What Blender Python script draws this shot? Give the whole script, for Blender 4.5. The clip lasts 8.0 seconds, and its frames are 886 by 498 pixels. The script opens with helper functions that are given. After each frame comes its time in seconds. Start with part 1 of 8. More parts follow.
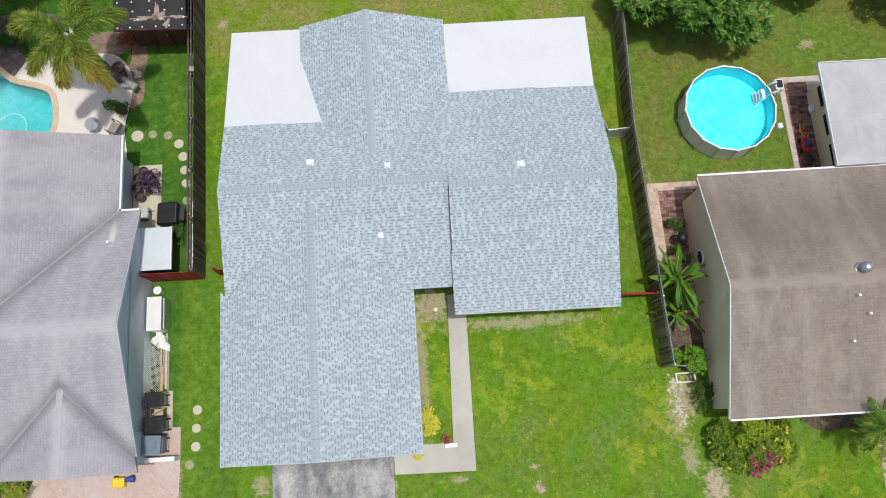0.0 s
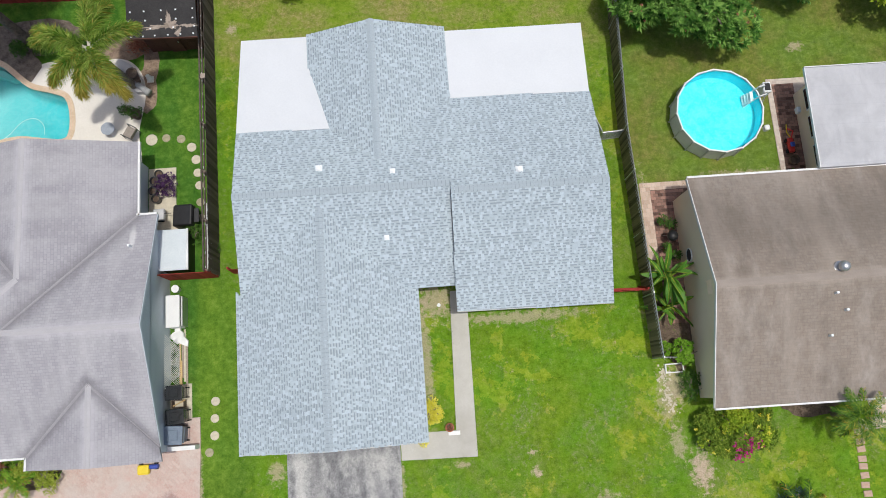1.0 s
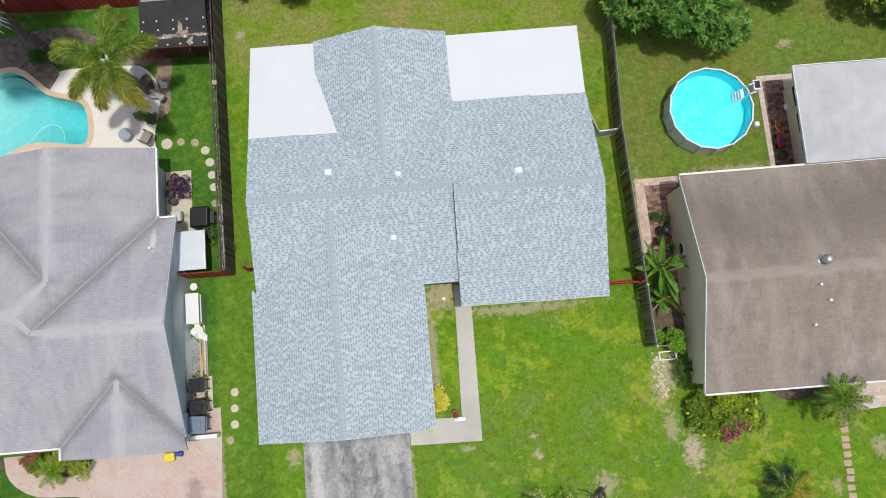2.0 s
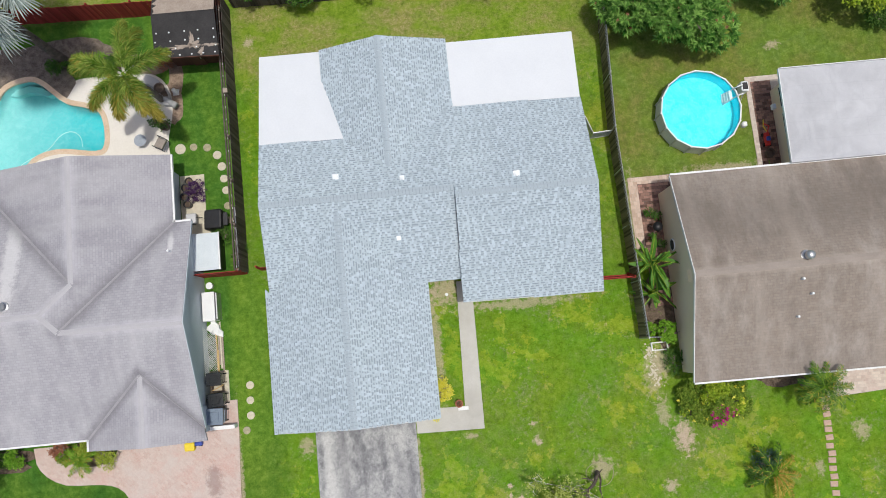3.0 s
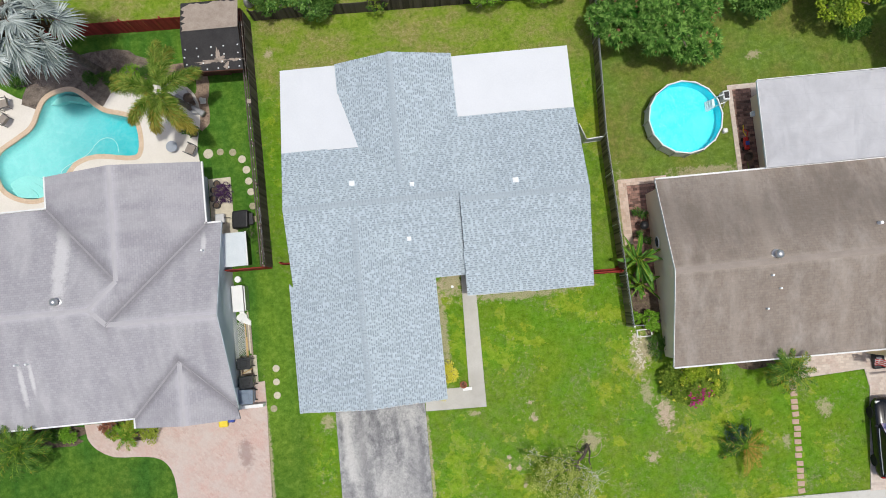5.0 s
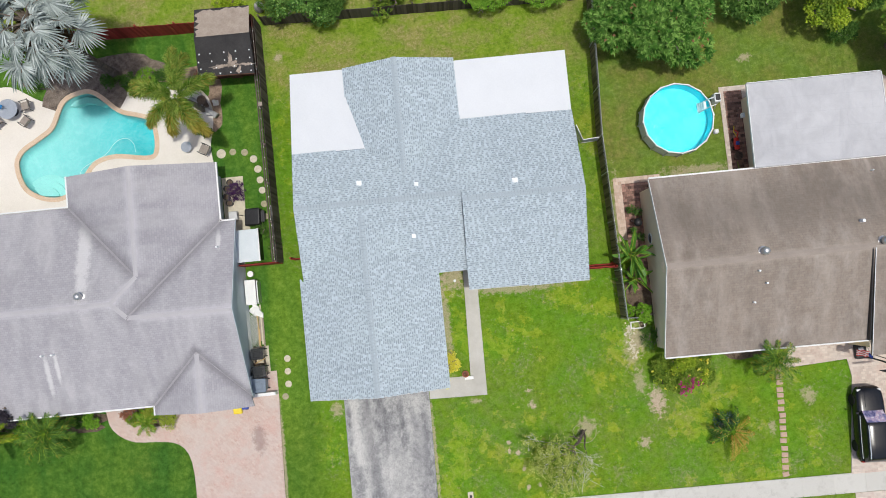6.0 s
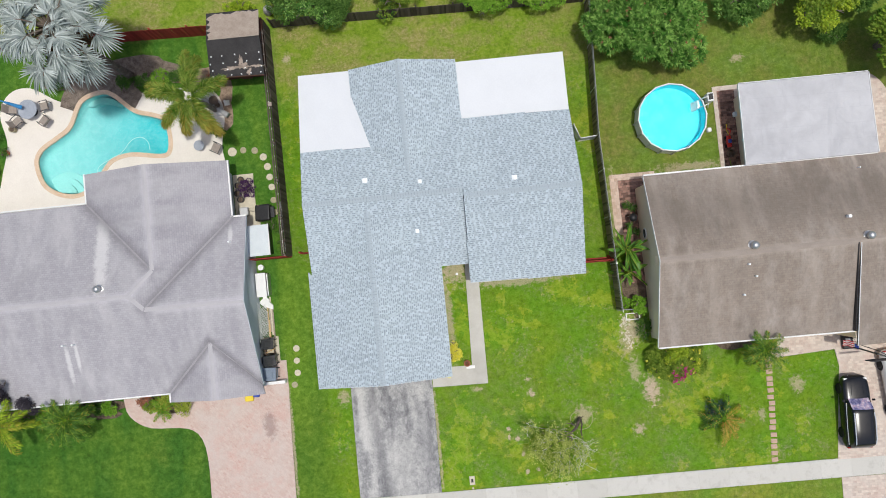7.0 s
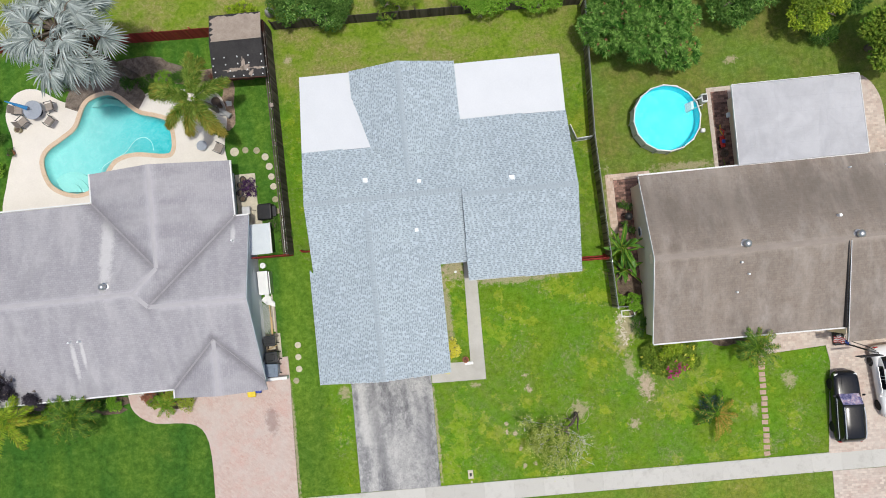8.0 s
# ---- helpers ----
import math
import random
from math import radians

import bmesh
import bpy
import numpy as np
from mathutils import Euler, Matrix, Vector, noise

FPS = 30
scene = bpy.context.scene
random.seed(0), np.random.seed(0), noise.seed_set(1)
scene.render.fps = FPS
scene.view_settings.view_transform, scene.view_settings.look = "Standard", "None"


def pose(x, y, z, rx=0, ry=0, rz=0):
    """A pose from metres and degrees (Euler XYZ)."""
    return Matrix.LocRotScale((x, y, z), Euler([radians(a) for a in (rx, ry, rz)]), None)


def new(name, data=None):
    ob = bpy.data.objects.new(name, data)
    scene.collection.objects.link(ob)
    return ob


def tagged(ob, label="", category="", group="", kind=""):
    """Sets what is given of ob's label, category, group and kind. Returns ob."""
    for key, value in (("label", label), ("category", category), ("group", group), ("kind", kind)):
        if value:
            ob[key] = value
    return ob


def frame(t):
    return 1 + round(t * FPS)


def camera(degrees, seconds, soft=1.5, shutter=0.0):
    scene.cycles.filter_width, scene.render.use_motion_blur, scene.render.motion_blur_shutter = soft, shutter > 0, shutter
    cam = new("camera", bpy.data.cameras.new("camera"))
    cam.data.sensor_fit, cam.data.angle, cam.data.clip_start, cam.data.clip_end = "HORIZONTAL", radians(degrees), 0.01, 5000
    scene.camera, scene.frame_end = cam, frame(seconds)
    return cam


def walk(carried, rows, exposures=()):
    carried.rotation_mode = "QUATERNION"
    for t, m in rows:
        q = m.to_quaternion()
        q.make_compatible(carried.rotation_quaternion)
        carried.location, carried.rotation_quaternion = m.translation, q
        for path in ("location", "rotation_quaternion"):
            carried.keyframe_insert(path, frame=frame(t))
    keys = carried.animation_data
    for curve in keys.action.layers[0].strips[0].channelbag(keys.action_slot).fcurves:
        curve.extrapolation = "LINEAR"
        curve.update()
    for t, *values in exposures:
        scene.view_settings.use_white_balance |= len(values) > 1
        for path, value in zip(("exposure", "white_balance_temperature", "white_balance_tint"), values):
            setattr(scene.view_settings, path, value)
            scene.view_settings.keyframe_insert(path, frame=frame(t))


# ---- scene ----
cam = camera(63.58, 8.0, soft=0.95)
PATH = [
    (0.0, -0.743, 0.014, 32.763, 13.425, -0.412, -4.006),
    (0.5, -0.773, 0.496, 33.738, 12.230, -0.523, -4.150),
    (1.0, -0.897, 0.956, 34.759, 11.087, -0.492, -4.338),
    (1.5, -0.858, 1.456, 35.744, 9.848, -0.253, -4.654),
    (3.0, -0.852, 2.416, 38.675, 7.428, 0.149, -5.658),
    (3.5, -0.849, 2.912, 39.713, 6.461, 0.266, -5.713),
    (4.0, -0.826, 3.150, 40.732, 5.891, 0.403, -5.712),
    (4.5, -0.848, 3.576, 41.758, 5.102, 0.372, -5.737),
    (6.0, -0.820, 4.586, 44.876, 3.053, 0.582, -5.769),
    (6.5, -0.854, 4.605, 45.910, 2.721, 0.657, -5.784),
    (7.0, -0.654, 4.645, 46.679, 2.394, 0.958, -5.780),
    (7.5, -0.641, 4.685, 47.194, 2.213, 0.953, -5.761),
    (8.0, -0.686, 4.671, 47.520, 2.192, 0.810, -5.811),
]
walk(cam, [(t, pose(*row)) for t, *row in PATH])

# ---------------------------------------------------------------- light
world = bpy.data.worlds.new("sky")
scene.world = world
world.use_nodes = True
wn = world.node_tree.nodes
sky = wn.new("ShaderNodeTexSky")
sky.sky_type = "NISHITA"
sky.sun_disc = False
SUN_TO = Vector((0.11, -0.08, 0.99)).normalized()
sky.sun_elevation = math.asin(SUN_TO.z)
sky.sun_rotation = math.atan2(SUN_TO.x, SUN_TO.y)
sky.air_density, sky.dust_density, sky.ozone_density = 1.0, 3.5, 0.6
wn["Background"].inputs["Strength"].default_value = 0.125
world.node_tree.links.new(sky.outputs[0], wn["Background"].inputs["Color"])
sun = new("sun", bpy.data.lights.new("sun", "SUN"))
sun.data.energy, sun.data.angle, sun.data.color = 2.8, radians(1.2), (0.98, 0.965, 0.895)
sun.matrix_world = Matrix.Translation((20, 10, 60)) @ SUN_TO.to_track_quat("Z", "Y").to_matrix().to_4x4()
scene.view_settings.exposure = -0.27

# ---------------------------------------------------------------- materials
MATS = {}


class Nodes:
    """A short way to write a node material."""

    def __init__(self, name, rough=0.8, metal=0.0, spec=0.4):
        self.m = bpy.data.materials.new(name)
        self.m.use_nodes = True
        self.n, self.l = self.m.node_tree.nodes, self.m.node_tree.links
        self.b = self.n["Principled BSDF"]
        self.b.inputs["Roughness"].default_value = rough
        self.b.inputs["Metallic"].default_value = metal
        self.b.inputs["Specular IOR Level"].default_value = spec
        self.co = self.n.new("ShaderNodeTexCoord").outputs["Object"]
        self.wild = None

    def noise(self, scale, detail=4.0, rough=0.6, stretch=None, distort=0.0):
        t = self.n.new("ShaderNodeTexNoise")
        t.inputs["Scale"].default_value, t.inputs["Detail"].default_value = scale, detail
        t.inputs["Roughness"].default_value, t.inputs["Distortion"].default_value = rough, distort
        src = self.co
        if stretch:
            mp = self.n.new("ShaderNodeMapping")
            mp.inputs["Scale"].default_value = stretch
            self.l.new(src, mp.inputs["Vector"])
            src = mp.outputs[0]
        self.l.new(src, t.inputs["Vector"])
        return t.outputs["Fac"]

    def ramp(self, fac, stops):
        r = self.n.new("ShaderNodeValToRGB")
        while len(r.color_ramp.elements) < len(stops):
            r.color_ramp.elements.new(0.5)
        for e, (p, c) in zip(r.color_ramp.elements, stops):
            e.position, e.color = p, (*c, 1) if len(c) == 3 else c
        self.l.new(fac, r.inputs[0])
        return r.outputs[0]

    def grey(self, fac, lo, hi):
        return self.ramp(fac, [(lo, (0, 0, 0)), (hi, (1, 1, 1))])

    def mix(self, fac, a, b, blend="MIX"):
        x = self.n.new("ShaderNodeMix")
        x.data_type, x.blend_type = "RGBA", blend
        for sock, v in ((x.inputs[0], fac), (x.inputs[6], a), (x.inputs[7], b)):
            if isinstance(v, (int, float)):
                sock.default_value = v
            elif isinstance(v, tuple):
                sock.default_value = (*v, 1)
            else:
                self.l.new(v, sock)
        return x.outputs[2]

    def random(self, joined):
        if joined:
            return self.n.new("ShaderNodeNewGeometry").outputs["Random Per Island"]
        return self.n.new("ShaderNodeObjectInfo").outputs["Random"]

    def brick(self, w, h, mortar, c1, c2, cm, turn=0.0, bias=0.0, offset=0.5):
        t = self.n.new("ShaderNodeTexBrick")
        mp = self.n.new("ShaderNodeMapping")
        mp.inputs["Rotation"].default_value = (0, 0, radians(turn))
        self.l.new(self.co, mp.inputs["Vector"])
        self.l.new(mp.outputs[0], t.inputs["Vector"])
        t.offset = offset
        for key, v in (("Scale", 1.0), ("Brick Width", w), ("Row Height", h), ("Mortar Size", mortar), ("Bias", bias), ("Mortar Smooth", 0.3)):
            t.inputs[key].default_value = v
        for key, v in (("Color1", c1), ("Color2", c2), ("Mortar", cm)):
            t.inputs[key].default_value = (*v, 1)
        return t

    def spot(self, cx, cy, rx, ry, ragged_=2.8):
        """1 inside an uneven patch about a place, 0 outside."""
        mp = self.n.new("ShaderNodeMapping")
        mp.inputs["Location"].default_value = (-cx / rx, -cy / ry, 0)
        mp.inputs["Scale"].default_value = (1 / rx, 1 / ry, 0)
        self.l.new(self.co, mp.inputs["Vector"])
        ln = self.n.new("ShaderNodeVectorMath")
        ln.operation = "LENGTH"
        self.l.new(mp.outputs[0], ln.inputs[0])
        ad = self.n.new("ShaderNodeMath")
        ad.operation = "MULTIPLY_ADD"
        self.wild = self.wild or self.noise(3.2, 8, 0.8)
        self.l.new(self.wild, ad.inputs[0])
        ad.inputs[1].default_value = ragged_ * 2
        self.l.new(ln.outputs["Value"], ad.inputs[2])
        r = self.n.new("ShaderNodeMapRange")
        r.inputs["From Min"].default_value, r.inputs["From Max"].default_value = 1.2 + ragged_, 0.55 + ragged_
        self.l.new(ad.outputs[0], r.inputs[0])
        return r.outputs[0]

    def maths(self, op, a, b, c=0.0):
        x = self.n.new("ShaderNodeMath")
        x.operation = op
        for i, v in enumerate((a, b, c)):
            if isinstance(v, (int, float)):
                x.inputs[i].default_value = v
            else:
                self.l.new(v, x.inputs[i])
        return x.outputs[0]

    def stain(self, x0, y0, x1, y1, wide, ragged_=0.5, sharp=0.05):
        """1 along a worn line between two places, fading to both sides and past its ends."""
        half = math.hypot(x1 - x0, y1 - y0) / 2
        mp = self.n.new("ShaderNodeMapping")
        mp.vector_type = "TEXTURE"
        mp.inputs["Location"].default_value = ((x0 + x1) / 2, (y0 + y1) / 2, 0)
        mp.inputs["Rotation"].default_value = (0, 0, math.atan2(y1 - y0, x1 - x0))
        mp.inputs["Scale"].default_value = (half, wide, 1000)
        self.l.new(self.co, mp.inputs["Vector"])
        sp = self.n.new("ShaderNodeSeparateXYZ")
        self.l.new(mp.outputs[0], sp.inputs[0])
        ends = self.maths("MULTIPLY_ADD", self.maths("ABSOLUTE", sp.outputs[0], 0.0), half / wide, -half / wide)
        off = self.maths("MAXIMUM", self.maths("ABSOLUTE", sp.outputs[1], 0.0), ends)
        self.wild = self.wild or self.noise(3.2, 8, 0.8)
        r = self.n.new("ShaderNodeMapRange")
        r.interpolation_type = "SMOOTHSTEP"
        r.inputs["From Min"].default_value, r.inputs["From Max"].default_value = 1.05 + ragged_, sharp + ragged_
        self.l.new(self.maths("MULTIPLY_ADD", self.wild, ragged_ * 2, off), r.inputs[0])
        return r.outputs[0]

    def bump(self, fac, dist, strength=1.0):
        bp = self.n.new("ShaderNodeBump")
        bp.inputs["Distance"].default_value, bp.inputs["Strength"].default_value = dist, strength
        self.l.new(fac, bp.inputs["Height"])
        self.l.new(bp.outputs[0], self.b.inputs["Normal"])

    def done(self, colour=None):
        if isinstance(colour, tuple):
            self.b.inputs["Base Color"].default_value = (*colour, 1)
        elif colour is not None:
            self.l.new(colour, self.b.inputs["Base Color"])
        MATS[self.m.name] = self.m
        return self.m


def plain(name, lo, hi, big=1.2, fine=25.0, rough=0.7, bump=0.004, metal=0.0, spec=0.4):
    """Two tones mixed at two scales, with a fine relief."""
    k = Nodes(name, rough, metal, spec)
    a = k.noise(big, 5)
    b = k.noise(fine, 3)
    c = k.mix(0.45, a, b)
    if bump:
        k.bump(b, bump)
    return k.done(k.ramp(c, [(0.36, lo), (0.64, hi)]))


def leafy(name, dark, mid, light, rough=0.5, trans=0.25):
    k = Nodes(name, rough + 0.1, 0.0, 0.18)
    c = k.ramp(k.random(True), [(0.0, dark), (0.55, mid), (1.0, light)])
    c = k.mix(0.35, c, k.ramp(k.noise(1.6, 3), [(0.35, dark), (0.65, light)]))
    k.b.inputs["Transmission Weight"].default_value = 0.0
    m = k.done(c)
    if trans:
        tr = k.n.new("ShaderNodeBsdfTranslucent")
        k.l.new(c, tr.inputs["Color"])
        mx = k.n.new("ShaderNodeMixShader")
        mx.inputs[0].default_value = trans
        k.l.new(k.b.outputs[0], mx.inputs[1])
        k.l.new(tr.outputs[0], mx.inputs[2])
        k.l.new(mx.outputs[0], k.n["Material Output"].inputs["Surface"])
    return m


# bare sandy places in the lawn: middle, half widths and how bare
SPOTS = [(10.5, 0.2, 0.5, 0.9, 0.6), (10.3, -2.4, 0.35, 0.7, 0.55), (-0.6, 5.2, 0.9, 0.8, 0.7), (11.25, -3.75, 0.5, 0.85, 0.95), (10.2, -6.2, 0.36, 0.34, 0.75), (3.2, 4.1, 3.2, 0.28, 0.6), (10.0, -0.3, 0.5, 1.2, 0.5), (-1.3, 2.2, 0.28, 3.2, 0.6), (15.4, 10.4, 2.2, 0.3, 0.55),
         (1.84, -5.36, 0.15, 0.12, 0.9), (1.79, -5.87, 0.13, 0.15, 0.9), (2.31, -6.0, 0.14, 0.17, 0.9), (3.5, -3.2, 0.2, 0.2, 0.85), (3.4, -2.3, 0.22, 0.11, 0.85), (3.47, -8.05, 0.14, 0.12, 0.85), (2.75, -8.15, 0.13, 0.16, 0.85), (2.6, -7.05, 0.11, 0.12, 0.7),
         (-2.75, -5.5, 0.10, 3.6, 0.6), (-12.15, -5.0, 0.12, 4.2, 0.6), (6.7, -4.9, 0.6, 0.55, 0.6), (10.2, 8.2, 0.3, 2.2, 0.6), (-8.6, -2.3, 0.35, 0.45, 0.6), (20.6, -4.3, 0.4, 0.5, 0.6), (0.0, -2.6, 0.4, 0.14, 0.6), (19.2, 17.2, 0.4, 0.25, 0.6), (18.1, -6.0, 0.2, 0.4, 0.55), (-10.3, 20.3, 0.25, 0.3, 0.7)]


# lawn: fine blades over clumps, broad drifts of hue, straw in the back yard, olive turf behind the brown roof and the watered plot to the west
def lawn_material():
    k = Nodes("lawn_grass", 0.9, 0, 0.12)
    blade = k.noise(15.0, 6, 0.72)
    clump = k.noise(2.4, 7, 0.68, distort=0.3)
    tuft = k.noise(5.5, 5, 0.7)
    drift = k.noise(0.33, 5, 0.6)
    wide = k.noise(0.11, 3, 0.5)
    fine = k.mix(0.42, k.mix(0.5, blade, tuft), clump)
    mul = lambda c, v: k.mix(1.0, c, v, "MULTIPLY")
    green = k.ramp(fine, [(0.36, (0.092, 0.152, 0.010)), (0.455, (0.168, 0.268, 0.015)), (0.545, (0.240, 0.342, 0.026)), (0.65, (0.345, 0.410, 0.074))])
    c = k.mix(k.grey(drift, 0.40, 0.62), mul(green, (0.88, 1.0, 0.95)), mul(green, (1.14, 0.99, 1.05)))
    # thatch showing through, in streaky scraps of two sizes, broken up by the blades
    sift = k.grey(k.mix(0.5, blade, tuft), 0.40, 0.58)
    thatch = k.ramp(blade, [(0.34, (0.27, 0.205, 0.110)), (0.66, (0.52, 0.42, 0.265))])
    c = k.mix(k.maths("MULTIPLY", k.grey(k.mix(0.35, k.noise(1.5, 7, 0.72, distort=0.4), wide), 0.48, 0.68), k.maths("MULTIPLY_ADD", sift, 0.55, 0.05)), c, mul(thatch, (0.74, 0.66, 0.70)))
    c = k.mix(k.maths("MULTIPLY", k.grey(k.mix(0.4, k.noise(4.2, 4, 0.7), k.noise(0.45, 3, 0.5)), 0.545, 0.64), k.maths("MULTIPLY_ADD", sift, 0.65, 0.15)), c, thatch)
    c = k.mix(k.grey(k.mix(0.5, k.noise(1.1, 6, 0.7), k.noise(0.25, 3, 0.5)), 0.46, 0.38), c, mul(c, (0.62, 0.80, 0.70)))
    sep = k.n.new("ShaderNodeSeparateXYZ")
    k.l.new(k.co, sep.inputs[0])
    wob = k.maths("MULTIPLY_ADD", k.noise(0.8, 4, 0.6), 1.4, -0.7)
    px, py = k.maths("ADD", sep.outputs[0], wob), k.maths("ADD", sep.outputs[1], wob)

    def reach(sock, lo, hi):
        r = k.n.new("ShaderNodeMapRange")
        r.interpolation_type = "SMOOTHSTEP"
        for key, v in (("From Min", lo), ("From Max", hi)):
            r.inputs[key].default_value = v
        k.l.new(sock, r.inputs[0])
        return r.outputs[0]

    # straw-mixed back yard
    straw = k.ramp(k.mix(0.5, blade, tuft), [(0.35, (0.17, 0.125, 0.052)), (0.5, (0.30, 0.228, 0.115)), (0.65, (0.50, 0.40, 0.24))])
    yard = k.mix(k.grey(k.mix(0.5, k.noise(0.9, 7, 0.72, (0.8, 1.3, 1.0), 0.5), drift), 0.45, 0.58), mul(green, (0.86, 0.86, 1.1)), k.mix(k.maths("MULTIPLY_ADD", sift, 0.68, 0.26), mul(green, (0.92, 0.88, 1.1)), straw))
    c = k.mix(k.maths("MULTIPLY", reach(py, 16.5, 19.0), 0.85), c, yard)
    # olive turf to the north-east
    olive = k.ramp(fine, [(0.36, (0.075, 0.110, 0.022)), (0.5, (0.135, 0.178, 0.040)), (0.64, (0.235, 0.265, 0.085))])
    olive = k.mix(k.grey(drift, 0.42, 0.62), mul(olive, (0.92, 1.12, 0.85)), mul(olive, (1.22, 1.0, 1.05)))
    c = k.mix(k.maths("MULTIPLY", reach(sep.outputs[0], 9.3, 9.9), reach(py, 8.0, 9.5)), c, olive)
    # darker, more olive weeds in the narrow side yard
    c = k.mix(k.maths("MULTIPLY", k.maths("MULTIPLY", reach(sep.outputs[0], 6.6, 7.4), reach(py, 4.6, 5.6)), 0.4), c, k.mix(k.grey(k.noise(1.3, 6, 0.7), 0.42, 0.6), mul(green, (0.72, 0.78, 0.9)), olive))
    # verge past the sidewalk
    c = k.mix(k.maths("MULTIPLY", reach(sep.outputs[1], -9.9, -10.3), 0.6), c, mul(olive, (1.15, 1.2, 0.9)))
    # watered plot
    lush = k.ramp(k.mix(0.5, k.mix(0.55, blade, tuft), clump), [(0.38, (0.030, 0.095, 0.010)), (0.5, (0.058, 0.158, 0.018)), (0.62, (0.105, 0.225, 0.034))])
    mown = k.mix(0.5, k.noise(0.8, 4, 0.6, (1.0, 0.12, 1.0), 0.2), k.noise(0.42, 5, 0.65))
    lush = k.mix(k.grey(mown, 0.40, 0.62), mul(lush, (0.66, 0.80, 0.85)), mul(lush, (1.42, 1.16, 1.1)))
    lush = k.mix(k.maths("MULTIPLY", k.grey(k.noise(0.55, 6, 0.7), 0.56, 0.72), 0.6), lush, mul(lush, (1.9, 1.25, 1.5)))
    lush = mul(lush, (1.16, 1.10, 1.10))
    lush = k.mix(k.maths("MULTIPLY", reach(sep.outputs[0], -12.6, -12.0), reach(sep.outputs[1], 7.4, 6.6)), lush, k.mix(0.22, mul(lush, (1.15, 1.1, 1.1)), green))
    # front of the plot dimmed in colour, partly for weaker light there
    lush = k.mix(reach(py, -1.0, -3.0), lush, mul(lush, (0.90, 0.88, 0.9)))
    line = k.maths("ADD", px, k.maths("MULTIPLY", reach(sep.outputs[1], 5.0, 8.0), 1.6))
    c = k.mix(k.maths("MAXIMUM", reach(line, -10.6, -8.8), reach(sep.outputs[1], 22.2, 23.2)), lush, c)
    soil = k.ramp(blade, [(0.35, (0.36, 0.27, 0.19)), (0.65, (0.64, 0.52, 0.405))])
    for *s, bare in SPOTS:
        c = k.mix(k.maths("MULTIPLY", k.spot(*s), bare), c, soil)
    k.bump(fine, 0.05, 0.75)
    return k.done(c)


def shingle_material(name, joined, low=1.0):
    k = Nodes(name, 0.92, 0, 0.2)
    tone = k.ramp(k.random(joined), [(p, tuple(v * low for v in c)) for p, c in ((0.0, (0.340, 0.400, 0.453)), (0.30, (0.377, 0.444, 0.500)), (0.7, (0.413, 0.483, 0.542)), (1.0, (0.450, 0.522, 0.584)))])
    grit = k.noise(60.0, 2)
    big = k.noise(0.35, 4)
    c = k.mix(k.grey(grit, 0.3, 0.75), tone, k.mix(1.0, tone, (1.3, 1.28, 1.24), "MULTIPLY"))
    c = k.mix(k.grey(big, 0.40, 0.75), c, k.mix(0.28, c, (0.54, 0.63, 0.65)))
    k.bump(grit, 0.002)
    return k.done(c)


def far_roof(name, lo, hi, streak, course, tab, turn, marks=(), worn=(), faded=0.75, plainer=0.4, pale=(), tinge=None):
    """Small shingles in courses with streaks down the slope; turn 0: the eaves run along x, 90: along y."""
    k = Nodes(name, 0.93, 0, 0.2)
    br = k.brick(tab, course, 0.011, lo, hi, tuple(v * 0.88 for v in lo), turn)
    st = k.noise(0.9, 5, 0.6, (1, 0.12, 1) if not turn else (0.12, 1, 1))
    broad = k.noise(0.22, 3, 0.5)
    tabs = k.mix(plainer, br.outputs["Color"], tuple((u + v) / 2 for u, v in zip(lo, hi)))
    c = k.mix(k.grey(k.mix(0.35, st, broad), 0.47, 0.62), tabs, k.mix(faded, tabs, streak))
    c = k.mix(k.grey(k.mix(0.6, k.noise(1.7, 6, 0.65, (1, 0.2, 1) if not turn else (0.2, 1, 1)), k.noise(0.3, 4, 0.6)), 0.50, 0.64), c, k.mix(0.75 * faded, c, tuple(v * 0.72 for v in lo)))
    if tinge:
        c = k.mix(k.grey(k.mix(0.5, k.noise(0.7, 6, 0.7, (1, 0.35, 1)), k.noise(3.0, 5, 0.7)), 0.42, 0.58), c, k.mix(1.0, c, tinge, "MULTIPLY"))
        c = k.mix(k.grey(k.noise(6.0, 5, 0.75, (1, 0.5, 1)), 0.45, 0.65), c, k.mix(1.0, c, (0.86, 0.85, 0.845), "MULTIPLY"))
    grit = k.noise(30.0, 3)
    c = k.mix(k.grey(grit, 0.25, 0.85), c, k.mix(0.22, c, tuple(v * 0.7 for v in lo)))
    for s in marks:
        c = k.mix(k.spot(*s), c, k.mix(0.6, c, (0.72, 0.71, 0.71)))
    for s in pale:
        c = k.mix(k.maths("MULTIPLY", k.stain(*s[:5], 0.35, -0.1), s[5] if len(s) > 5 else 0.5), c, tuple(v * 1.4 for v in hi))
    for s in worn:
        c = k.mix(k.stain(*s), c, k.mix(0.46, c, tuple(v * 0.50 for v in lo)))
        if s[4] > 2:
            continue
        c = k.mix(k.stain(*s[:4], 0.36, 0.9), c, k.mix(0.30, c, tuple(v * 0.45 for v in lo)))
    k.bump(k.mix(0.5, br.outputs["Fac"], k.noise(7.0, 5, 0.7)), -0.006)
    return k.done(c)


